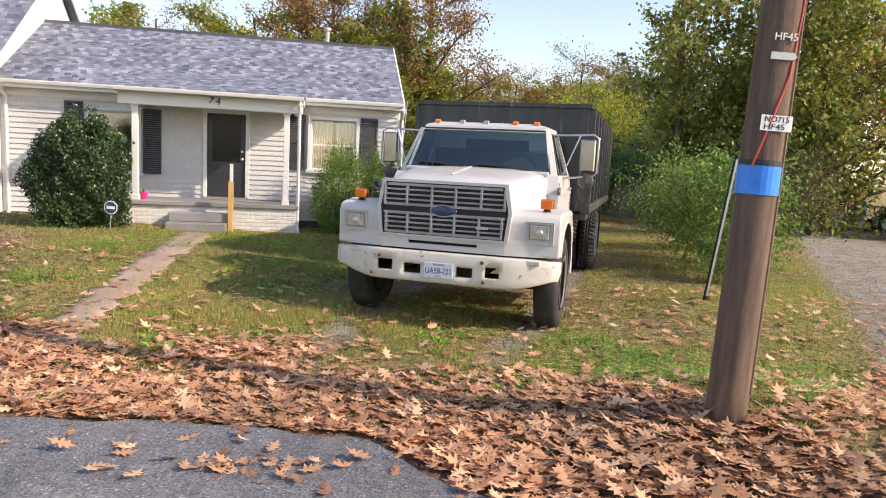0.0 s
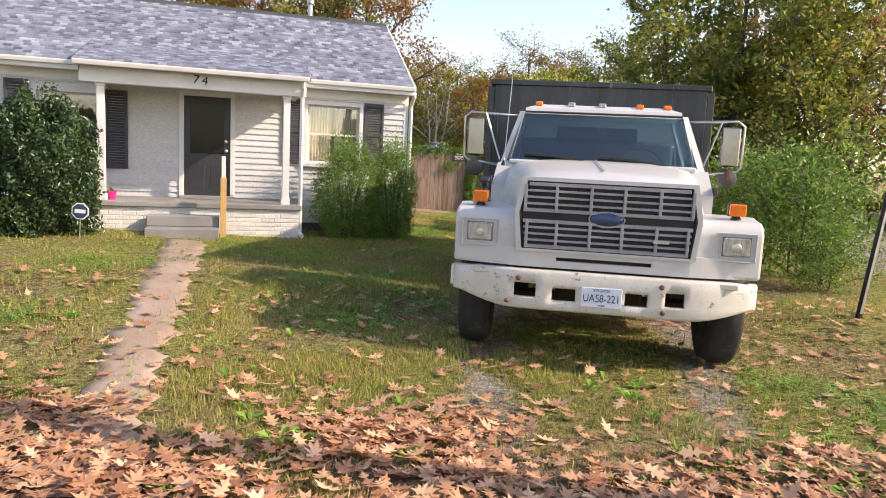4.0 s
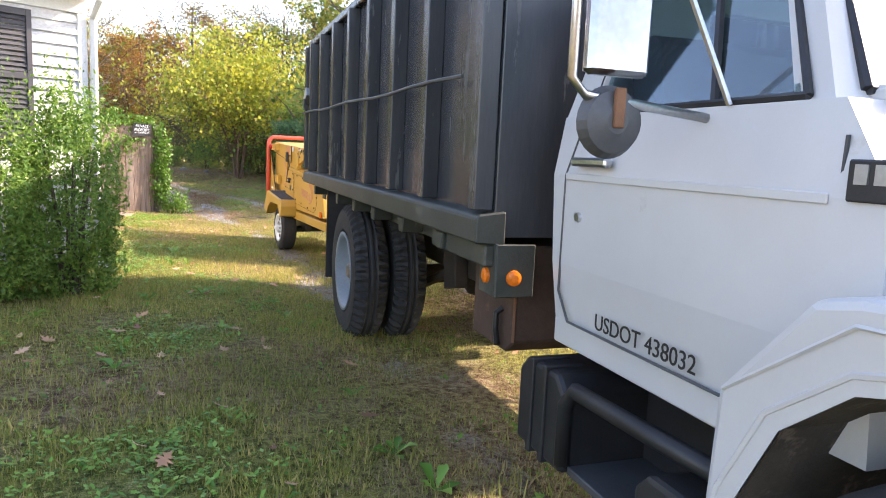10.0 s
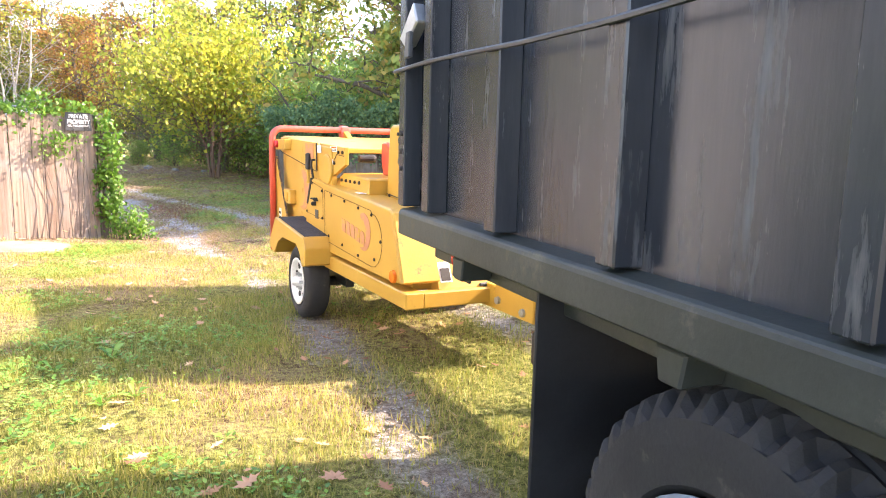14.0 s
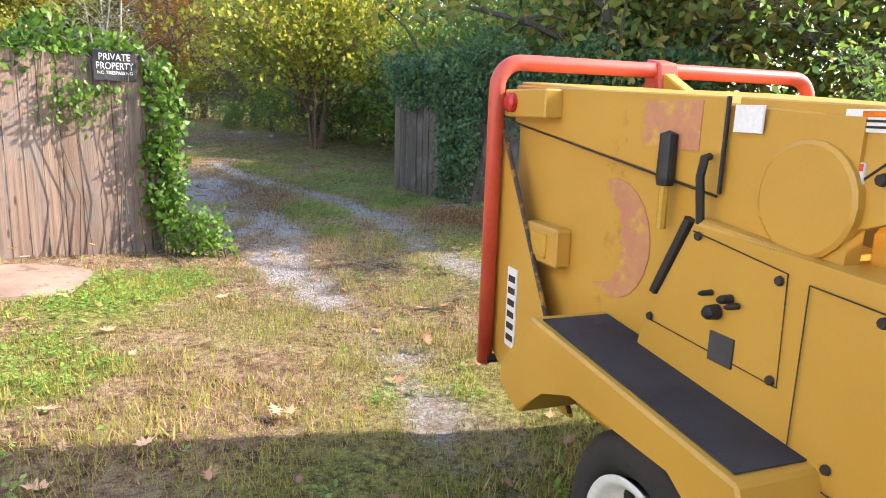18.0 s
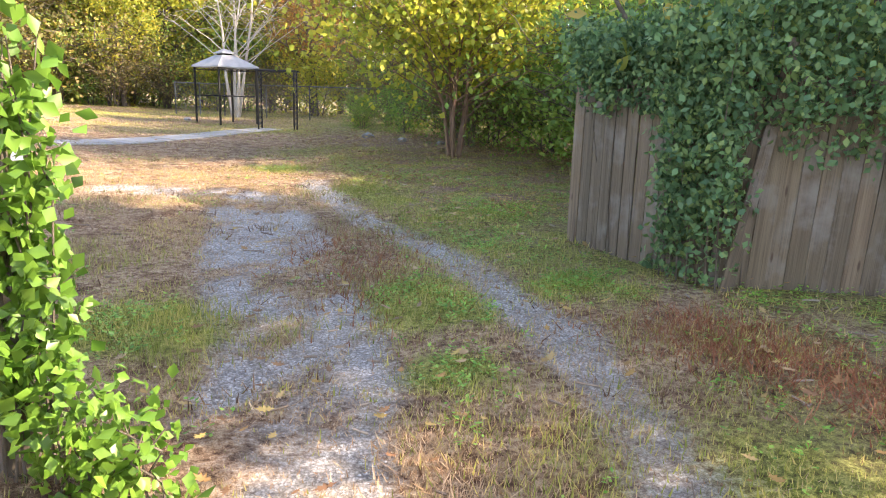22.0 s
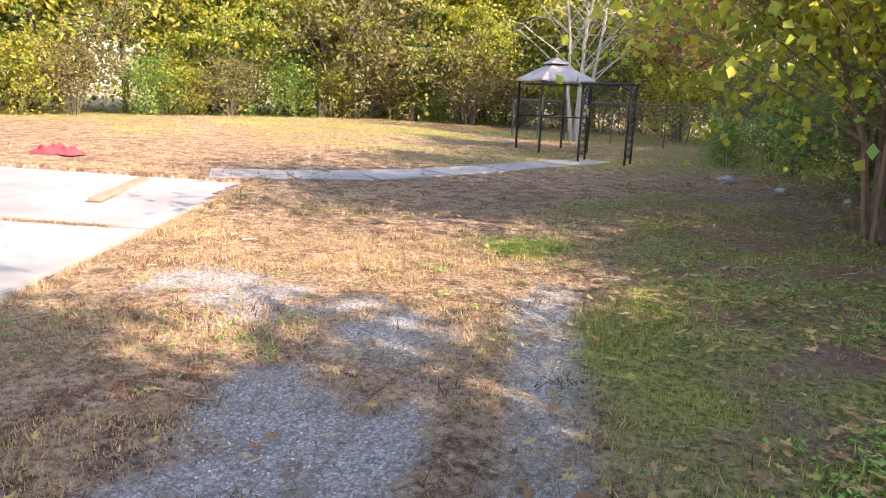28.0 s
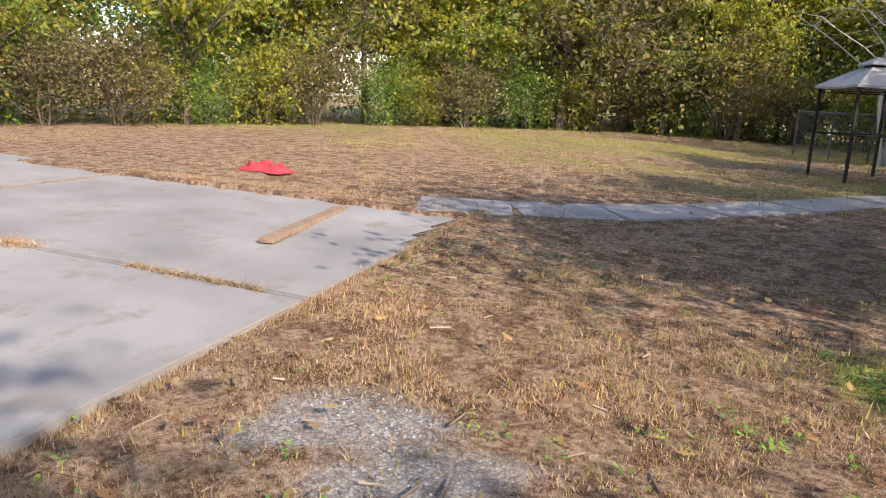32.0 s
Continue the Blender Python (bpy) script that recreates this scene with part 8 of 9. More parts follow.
# ---- things by the street ----
def utility_pole():
    x, y = 1.615, 3.98
    p = root("utility_pole", pose(x, y, 0.1, 0, 2.0, 0), "leaning weathered wooden utility pole with tags and blue tape", "utility pole")
    part("shaft", lathe([(0, 0.118), (0.3, 0.115), (2, 0.11), (5, 0.1), (9.5, 0.085), (9.5, 0)], (0, 0, -0.1), "z", 24), M_POLE, p, smooth=True)
    part("blue_tape", lathe([(0, 0.1175), (0.16, 0.117), (0.16, 0.111), (0, 0.1115)], (0, 0, 1.35), "z", 24), M_TARP_BLUE, p, "bright blue tape band")
    part("dark_band", lathe([(0, 0.1165), (0.03, 0.1165), (0.03, 0.1105), (0, 0.1105)], (0, 0, 1.512), "z", 24), M_BLACK, p)
    part("tag", prism([(-0.085, 0), (0.085, 0), (0.085, 0.085), (-0.085, 0.085)], "y", -0.1165, -0.1125, 0.001), M_LETTER_WHITE, p, "white metal tag").matrix_local = Matrix.Translation((0.01, 0, 1.7))
    lettering("tag_words", "NO715", 0.045, pose(0.01, -0.118, 1.762), M_LETTER_BLACK, p, 0.001, 0.13)
    lettering("tag_words", "HF45", 0.045, pose(0.0, -0.118, 1.722), M_LETTER_BLACK, p, 0.001, 0.11)
    lettering("pole_letters", "HF45", 0.055, pose(0.0, -0.114, 2.2), M_LETTER_WHITE, p, 0.002, 0.12)
    part("arrow_tag", prism([(-0.07, 2.08), (0.05, 2.08), (0.075, 2.10), (0.05, 2.12), (-0.07, 2.12)], "y", -0.1165, -0.1105, 0.001), M_GALV, p)
    part("red_wire", pipe([(-0.08, -0.09, 1.5), (-0.02, -0.115, 1.75), (0.05, -0.105, 2.0), (0.085, -0.075, 2.35), (0.085, -0.065, 3.6)], 0.006, 6), M_RED, p)
    part("moulding_strip", pipe([(0.1, -0.05, 0.2), (0.095, -0.05, 3.0), (0.085, -0.045, 7.0)], 0.014, 6), M_POLE, p)
    st = root("guy_wire_guard", pose(2.98, 8.27, float(level(2.98, 8.27)), 0, 7, 0), "leaning dark guy wire guard with a pale edge", "guy wire")
    part("guard", pipe([(0, 0, -0.05), (0, 0, 1.75)], 0.028, 8), M_BLACK_IRON, st)
    part("pale_strip", box(-0.012, 0.012, -0.034, -0.026, 0.05, 1.7), M_GALV, st)


utility_pole()


def mailbox():
    x, y = -3.92, 4.72
    z = float(level(x, y))
    m = root("mailbox", pose(x, y, z, 0, 0, -18), "black rounded roadside mailbox with a red flag on a post", "mailbox")
    part("post", box(-0.05, 0.05, -0.05, 0.05, -0.1, 1.05, 0.006), M_DARK_GREY, m)
    part("brace", prism([(-0.2, 1.03), (-0.118, 1.03), (0.03, 0.75), (0.03, 0.68)], "y", -0.03, 0.03, 0.004), M_DARK_GREY, m)
    ring = [(-0.08 * 1.1, 0), (0.088, 0), (0.088, 0.12)] + [(0.088 * math.cos(radians(a)), 0.12 + 0.088 * math.sin(radians(a))) for a in range(15, 180, 15)] + [(-0.088, 0.12)]
    part("body", prism([(p, 1.06 + q) for p, q in ring], "x", -0.26, 0.24, 0.005), M_DARK_GREY, m, smooth=False)
    part("door_rim", prism([(p * 1.05, 1.06 + q * 1.03 - 0.003) for p, q in ring], "x", -0.28, -0.255, 0.003), M_BLACK, m)
    part("flag", prism([(0.02, 1.13), (0.17, 1.13), (0.17, 1.19), (0.05, 1.19), (0.02, 1.16)], "y", -0.098, -0.092, 0.002), M_RED, m)
    part("flag_pin", lathe([(0, 0.018), (-0.014, 0.016), (-0.014, 0)], (0.03, -0.092, 1.16), "y", 12), M_STEEL, m)


mailbox()


def yard_sign():
    s = root("yard_sign", pose(-5.95, 11.5, float(level(-5.95, 11.5)), 0, 3, 0), "small blue eight-sided security sign on a stake", "sign")
    pts = [(0.12 * math.cos(radians(22.5 + 45 * k)), 0.40 + 0.12 * math.sin(radians(22.5 + 45 * k))) for k in range(8)]
    part("stake", rod((0, 0.008, -0.1), (0, 0.008, 0.4), 0.008, 6), M_GALV, s)
    part("board", prism(pts, "y", -0.004, 0.004, 0.001), M_LETTER_WHITE, s)
    part("face", prism([(x * 0.86, 0.40 + (z - 0.40) * 0.86) for x, z in pts], "y", -0.007, -0.0045), M_BLUE, s)
    part("mark", box(-0.07, 0.07, -0.009, -0.0065, 0.375, 0.425), M_LETTER_WHITE, s)


yard_sign()


def by_house(x, y, z=0.0):
    return pose(*HOUSE_AT, HOUSE_Z, 0, 0, HOUSE_TURN) @ pose(x, y, z)


def porch_things():
    pot = root("plant_pot", by_house(-4.98, -1.0, 0.52), "bright pink plastic flower pot on the porch", "pot")
    part("pot", lathe([(0, 0), (0, 0.05), (0.11, 0.07), (0.11, 0.078), (0.135, 0.08), (0.135, 0.068), (0.1, 0.06), (0.1, 0)], (0, 0, 0), "z", 20), M_PINK, pot)
    g = np.random.default_rng(5)
    leaf_soup("plant", g.normal(0, 0.03, (40, 3)) + np.array([0, 0, 0.15]), 0.05, G_SHRUB, pot, "", -0.5, 0.4, g)
    rail = root("stair_post", by_house(-3.3, -1.62, 0.0), "new yellow timber stair post with a white cap board", "post")
    part("timber", box(-0.045, 0.045, -0.045, 0.045, -0.05, 0.95, 0.004), M_LUMBER, rail)
    part("board", box(-0.03, 0.03, 0.05, 0.09, 0.6, 1.28, 0.004), M_WHITE, rail)


porch_things()


# ---- the back garden ----
def gazebo():
    g = root("gazebo", pose(1.34, 43.4, 0, 0, 0, 34), "small black iron gazebo with a grey cloth canopy", "gazebo")
    z = float(level(1.34, 43.4))
    w, d = 0.65, 0.65
    for x in (-w, w):
        for y in (-d, d):
            post = part("post", box(x - 0.025, x + 0.025, y - 0.025, y + 0.025, z - 0.05, z + 1.72, 0.004), M_BLACK_IRON, g)
    bm = bmesh.new()
    for p, q in (((-w, -d), (w, -d)), ((w, -d), (w, d)), ((w, d), (-w, d)), ((-w, d), (-w, -d))):
        for h in (1.6, 1.71):
            pipe([(p[0], p[1], z + h), (q[0], q[1], z + h)], 0.012, 5, bm)
        n = 9
        for k in range(n):
            a, b = k / n, (k + 1) / n
            pipe([(p[0] + (q[0] - p[0]) * a, p[1] + (q[1] - p[1]) * a, z + (1.6 if k % 2 else 1.71)), (p[0] + (q[0] - p[0]) * b, p[1] + (q[1] - p[1]) * b, z + (1.71 if k % 2 else 1.6))], 0.006, 4, bm)
    part("lattice_frieze", bm, M_BLACK_IRON, g)
    for y in (-d, d):
        part("shelf", box(-w, w, y - 0.14, y + 0.14, z + 0.82, z + 0.85, 0.006), M_BLACK_IRON, g)
    ow, od = w + 0.07, d + 0.07

    def ring(k, h):
        return [(-ow * k, -od * k, h), (0, -od * k, h - 0.03 * k), (ow * k, -od * k, h), (ow * k, 0, h - 0.03 * k), (ow * k, od * k, h), (0, od * k, h - 0.03 * k), (-ow * k, od * k, h), (-ow * k, 0, h - 0.03 * k)]
    part("canopy", loft([ring(1.0, z + 1.68), ring(1.0, z + 1.72), ring(0.62, z + 1.9), ring(0.26, z + 2.06)]), M_CANOPY, g, "sagging grey cloth canopy")
    part("canopy_cap", loft([ring(0.34, z + 2.1), ring(0.33, z + 2.12), ring(0.04, z + 2.24)]), M_CANOPY, g)
    part("cap_gap", box(-ow * 0.22, ow * 0.22, -od * 0.22, od * 0.22, z + 2.04, z + 2.12), M_BLACK_IRON, g)


gazebo()


def arbor():
    a = root("garden_arch", pose(2.75, 40.85, 0, 0, 0, -15), "black iron trellis arch over the path", "arch")
    z = float(level(2.75, 40.85))
    for x in (-0.5, 0.5):
        for y in (-0.22, 0.22):
            part("post", rod((x, y, z - 0.05), (x, y, z + 1.62), 0.026, 6), M_BLACK_IRON, a)
        bm = bmesh.new()
        for k in range(10):
            h = z + 0.1 + k * 0.15
            s = 1 if k % 2 else -1
            pipe([(x, -0.22 * s, h), (x, 0, h + 0.075), (x, 0.22 * s, h + 0.15)], 0.013, 4, bm)
            pipe([(x, 0.22 * s, h), (x, 0, h + 0.075), (x, -0.22 * s, h + 0.15)], 0.013, 4, bm)
        part("trellis", bm, M_BLACK_IRON, a)
    bm = bmesh.new()
    for y in (-0.22, 0.22):
        pipe([(-0.56, y, z + 1.62), (0.56, y, z + 1.62)], 0.024, 6, bm)
        pipe([(-0.5, y, z + 1.4), (-0.25, y, z + 1.56), (0, y, z + 1.6), (0.25, y, z + 1.56), (0.5, y, z + 1.4)], 0.01, 5, bm)
    for k in range(6):
        x = -0.5 + k * 0.2
        pipe([(x, -0.22, z + 1.62), (x, 0.22, z + 1.62)], 0.01, 5, bm)
    part("top_frame", bm, M_BLACK_IRON, a)


arbor()


def chain_fence():
    f = root("chain_link_fence", pose(0, 0, 0), "low galvanised chain-link fence along the back of the yard", "fence")
    line = [(-0.6, 49.3), (1.2, 48.6), (4.2, 46.6), (8.0, 44.2)]
    for (ax, ay), (bx, by) in zip(line, line[1:]):
        z0, z1 = float(level(ax, ay)), float(level(bx, by))
        part("top_rail", rod((ax, ay, z0 + 1.2), (bx, by, z1 + 1.2), 0.02, 6), M_GALV_DARK, f)
        for k in range(3):
            t = k / 2
            x, y, z = ax + (bx - ax) * t, ay + (by - ay) * t, z0 + (z1 - z0) * t
            part("post", rod((x, y, z - 0.1), (x, y, z + 1.24), 0.026, 6), M_GALV_DARK, f)
        bm = bmesh.new()
        n = int(math.hypot(bx - ax, by - ay) / 0.12)
        for k in range(-9, n):
            for s in (0, 1):
                p, q = (k, k + 10) if s == 0 else (k + 10, k)
                t0, t1 = p / n, q / n
                h0, h1 = 0.05, 1.18
                lo, hi = max(0, min(t0, t1)), min(1, max(t0, t1))
                if hi <= lo:
                    continue
                def zz(t):
                    return h0 + (h1 - h0) * ((t - t0) / (t1 - t0))
                pipe([(ax + (bx - ax) * lo, ay + (by - ay) * lo, z0 + zz(lo)), (ax + (bx - ax) * hi, ay + (by - ay) * hi, z0 + zz(hi))], 0.003, 3, bm)
        part("mesh", bm, M_GALV_DARK, f)


chain_fence()


def loose_things():
    b = root("plank", pose(-2.85, 33.05, 0.145 + 0.024 * 1.3 + 0.002, 0, 0, 113), "long weathered plank lying on the concrete pad", "plank")
    part("board", box(-1.0, 1.0, -0.07, 0.07, 0, 0.045, 0.004), M_OLD_PLANK, b)
    x, y = -5.6, 34.95
    z = float(level(x, y))
    c = root("red_cloth", pose(x, y, z), "crumpled red cloth lying in the dry grass", "cloth")
    bm = bmesh.new()
    bmesh.ops.create_grid(bm, x_segments=26, y_segments=16, size=0.5)
    for v in bm.verts:
        px, py = v.co.x, v.co.y
        edge = max(0, 1 - (abs(px) / 0.5) ** 3) * max(0, 1 - (abs(py) / 0.5) ** 3)
        v.co = (px * 0.95 + 0.04 * math.sin(py * 14), py * 0.42 + 0.04 * math.sin(px * 11), 0.015 + edge * (0.09 + 0.05 * math.sin(px * 17 + 1) * math.cos(py * 13) + 0.03 * math.sin(px * 31 + py * 23)))
    part("cloth", bm, M_CLOTH_RED, c, smooth=True)
    for x, y, s in ((0.1, 44.6, 0.12), (4.9, 38.5, 0.16), (5.6, 37.6, 0.12), (6.4, 36.9, 0.1)):
        r = root("stone", pose(x, y, float(level(x, y)), 0, 0, x * 50), "pale rough stone in the grass", "stone", "garden stones")
        bm = bmesh.new()
        bmesh.ops.create_icosphere(bm, subdivisions=2, radius=s)
        for v in bm.verts:
            v.co *= 1 + 0.15 * math.sin(v.co.x * 40 + s * 90) * math.cos(v.co.y * 37)
            v.co.z = v.co.z * 0.55 + s * 0.3
        part("body", bm, M_CONCRETE, r)
    x, y = -0.42, 22.2
    bm = bmesh.new()
    n = 26
    ring = [(0.62 * (1 + 0.12 * math.sin(3 * a) + 0.06 * math.sin(7 * a)) * math.cos(a), 0.58 * (1 + 0.1 * math.sin(2 * a + 1)) * math.sin(a)) for a in (2 * math.pi * k / n for k in range(n))]
    ob = slab("old_pad", [(x + p, y + q, float(level(x + p, y + q)) + 0.02) for p, q in ring], 0.12, M_DIRTY_PAD, None, 0.01)
    tagged(ob, "small dirty concrete pad by the fence", "concrete pad")


loose_things()


# ---- the neighbour's yard ----
def carport():
    c = root("carport", pose(21.5, 19.0, 0, 0, 0, -40), "long low carport with a pale ribbed metal roof", "carport")
    part("roof", prism([(-3.0, 2.0), (-3.0, 2.55), (0, 3.05), (3.0, 2.55), (3.0, 2.5), (0, 3.0), (-2.95, 2.5), (-2.95, 2.0)], "x", -7, 7), M_GALV_PALE, c)
    for k in range(40):
        x = -6.9 + k * 0.354
        part("roof_rib", prism([(-3.02, 2.56), (0, 3.06), (0, 3.09), (-3.02, 2.59)], "x", x, x + 0.03), M_GALV_PALE, c)
    for x in (-6.8, -2.3, 2.3, 6.8):
        for y in (-2.9, 2.9):
            part("post", box(x - 0.06, x + 0.06, y - 0.06, y + 0.06, -0.15, 2.5, 0.008), M_GALV, c)
    for k in range(3):
        part("sign_mark", box(-3.0 + k * 0.75, -2.5 + k * 0.75, -3.02, -3.005, 2.1, 2.2), M_SHUTTER, c)


M_GALV_PALE = surface("pale sheet metal", (0.5, 0.49, 0.46), (0.62, 0.61, 0.58), 0.5, 0.2, 2, 50, 0.05, (0.4, 0.36, 0.3), 0.62)
carport()


def tractor():
    t = root("tractor", pose(18.6, 26.3, -0.08, 0, 0, -20), "yellow loader tractor with a dark canopy", "tractor")
    for x, y, r in ((-0.7, -0.9, 0.42), (0.7, -0.9, 0.42), (-0.75, 1.0, 0.6), (0.75, 1.0, 0.6)):
        tyre(t, x, y, r, 0.34, r * 0.5, M_YELLOW_WORN, (1 if x > 0 else -1) * 0.06, "wheel", "", 0, 0, 0.08)
    part("bonnet", box(-0.4, 0.4, -1.3, 0.5, 0.7, 1.3, 0.06), M_DARK_GREY, t)
    part("seat_deck", box(-0.5, 0.5, 0.4, 1.5, 0.8, 1.0, 0.03), M_BLACK, t)
    part("seat", prism([(0.9, 1.0), (1.3, 1.0), (1.4, 1.6), (1.28, 1.6), (1.2, 1.15), (0.9, 1.15)], "x", -0.25, 0.25, 0.03), M_BLACK, t)
    for s in (-1, 1):
        part("loader_arm", pipe([(s * 0.55, 0.3, 1.25), (s * 0.55, -0.9, 1.35), (s * 0.55, -2.0, 0.4)], 0.07, 6), M_YELLOW, t)
        part("canopy_post", box(s * 0.5 - 0.03, s * 0.5 + 0.03, 1.35, 1.42, 0.9, 2.2), M_BLACK, t)
    part("bucket", prism([(-2.0, 0.1), (-2.5, 0.1), (-2.3, 0.5), (-1.95, 0.6)], "x", -0.85, 0.85, 0.01), M_DARK_GREY, t)
    part("canopy", box(-0.65, 0.65, 0.3, 1.6, 2.2, 2.27, 0.02), M_BLACK, t)
    part("canopy_front_post", box(-0.5, -0.44, 0.4, 0.46, 1.0, 2.2), M_BLACK, t)


tractor()


def flat_trailer():
    t = root("utility_trailer", pose(15.2, 25.0, -0.08, 0, 0, 70), "low open utility trailer with rails, loaded with scrap", "trailer")
    for s in (-1, 1):
        tyre(t, s * 0.85, 0.2, 0.3, 0.2, 0.17, M_WHEEL_WHITE, s * 0.04, "wheel", "", 0, 0, 0.05)
        part("rail", pipe([(s * 0.75, -1.5, 0.5), (s * 0.75, -1.5, 0.85), (s * 0.75, 1.5, 0.85), (s * 0.75, 1.5, 0.5)], 0.025, 6), M_BLACK_IRON, t)
        for k in range(5):
            part("upright", rod((s * 0.75, -1.2 + k * 0.6, 0.5), (s * 0.75, -1.2 + k * 0.6, 0.85), 0.018, 6), M_BLACK_IRON, t)
    for k in range(8):
        part("deck_board", box(-0.75, 0.75, -1.5 + k * 0.375, -1.14 + k * 0.375, 0.46, 0.5, 0.004), M_OLD_PLANK, t)
    part("axle", rod((-0.8, 0.2, 0.3), (0.8, 0.2, 0.3), 0.03, 8), M_FRAME, t)
    part("tongue", prism([(-0.6, -1.5), (0.6, -1.5), (0.05, -2.6), (-0.05, -2.6)], "z", 0.4, 0.46, 0.006), M_BLACK_IRON, t)
    part("load", prism([(-0.5, 0.5), (0.4, 0.5), (0.3, 0.75), (-0.1, 1.0), (-0.4, 0.8)], "x", -0.5, 0.4, 0.05), M_RUST, t)
    part("blue_drum", lathe([(0, 0.2), (0.5, 0.2), (0.5, 0)], (0.2, 0.9, 0.5), "z", 18), M_TARP_BLUE, t)


flat_trailer()


# ---- grass, weeds, fallen leaves ----
def scatter(n, x0, x1, y0, y1, g):
    return g.uniform(x0, x1, n), g.uniform(y0, y1, n)


def clear_of(x, y):
    """Where plants may grow: not on the walks, pads, road or house."""
    a, b = (x - HOUSE_AT[0]), (y - HOUSE_AT[1])
    hx, hy = a * 0.978 + b * 0.208, -a * 0.208 + b * 0.978
    house = (hx < 0.05) & (hy > -0.05) & (hy < 5) | (hx < -2.0) & (hx > -5.4) & (hy > -1.3)
    u = (x - PAD_C.x) * PAD_E1.x + (y - PAD_C.y) * PAD_E1.y
    v = (x - PAD_C.x) * PAD_E2.x + (y - PAD_C.y) * PAD_E2.y
    pad = (u > -0.02) & (u < 11.5) & (v > -0.02) & (v < 10.5)
    pad |= ((x + 0.42) / 0.62) ** 2 + ((y - 22.2) / 0.58) ** 2 < 0.95
    road = y < 3.95 - 0.75 * step01(-0.6, 0.3, x)
    return ~(house | pad | road)


def blades(name, x, y, h, w, material, label, g, bend=0.5, z=None):
    """Single tapered blades, leaning."""
    n = len(x)
    z = level(x, y) if z is None else z
    a, b = g.uniform(0, 2 * math.pi, n), g.uniform(0, 2 * math.pi, n)
    lean = np.abs(g.normal(0, bend, n)) * h
    dx, dy = np.cos(a) * w, np.sin(a) * w
    lx, ly = np.cos(b) * lean, np.sin(b) * lean
    z0 = z - 0.012
    v = np.stack([np.stack([x - dx, y - dy, z0], 1), np.stack([x + dx, y + dy, z0], 1), np.stack([x + lx, y + ly, z + h], 1)], 1)
    ob = soup(name, v, [(0, 1, 2)], material)
    tagged(ob, label, "grass", kind="stuff")
    return ob


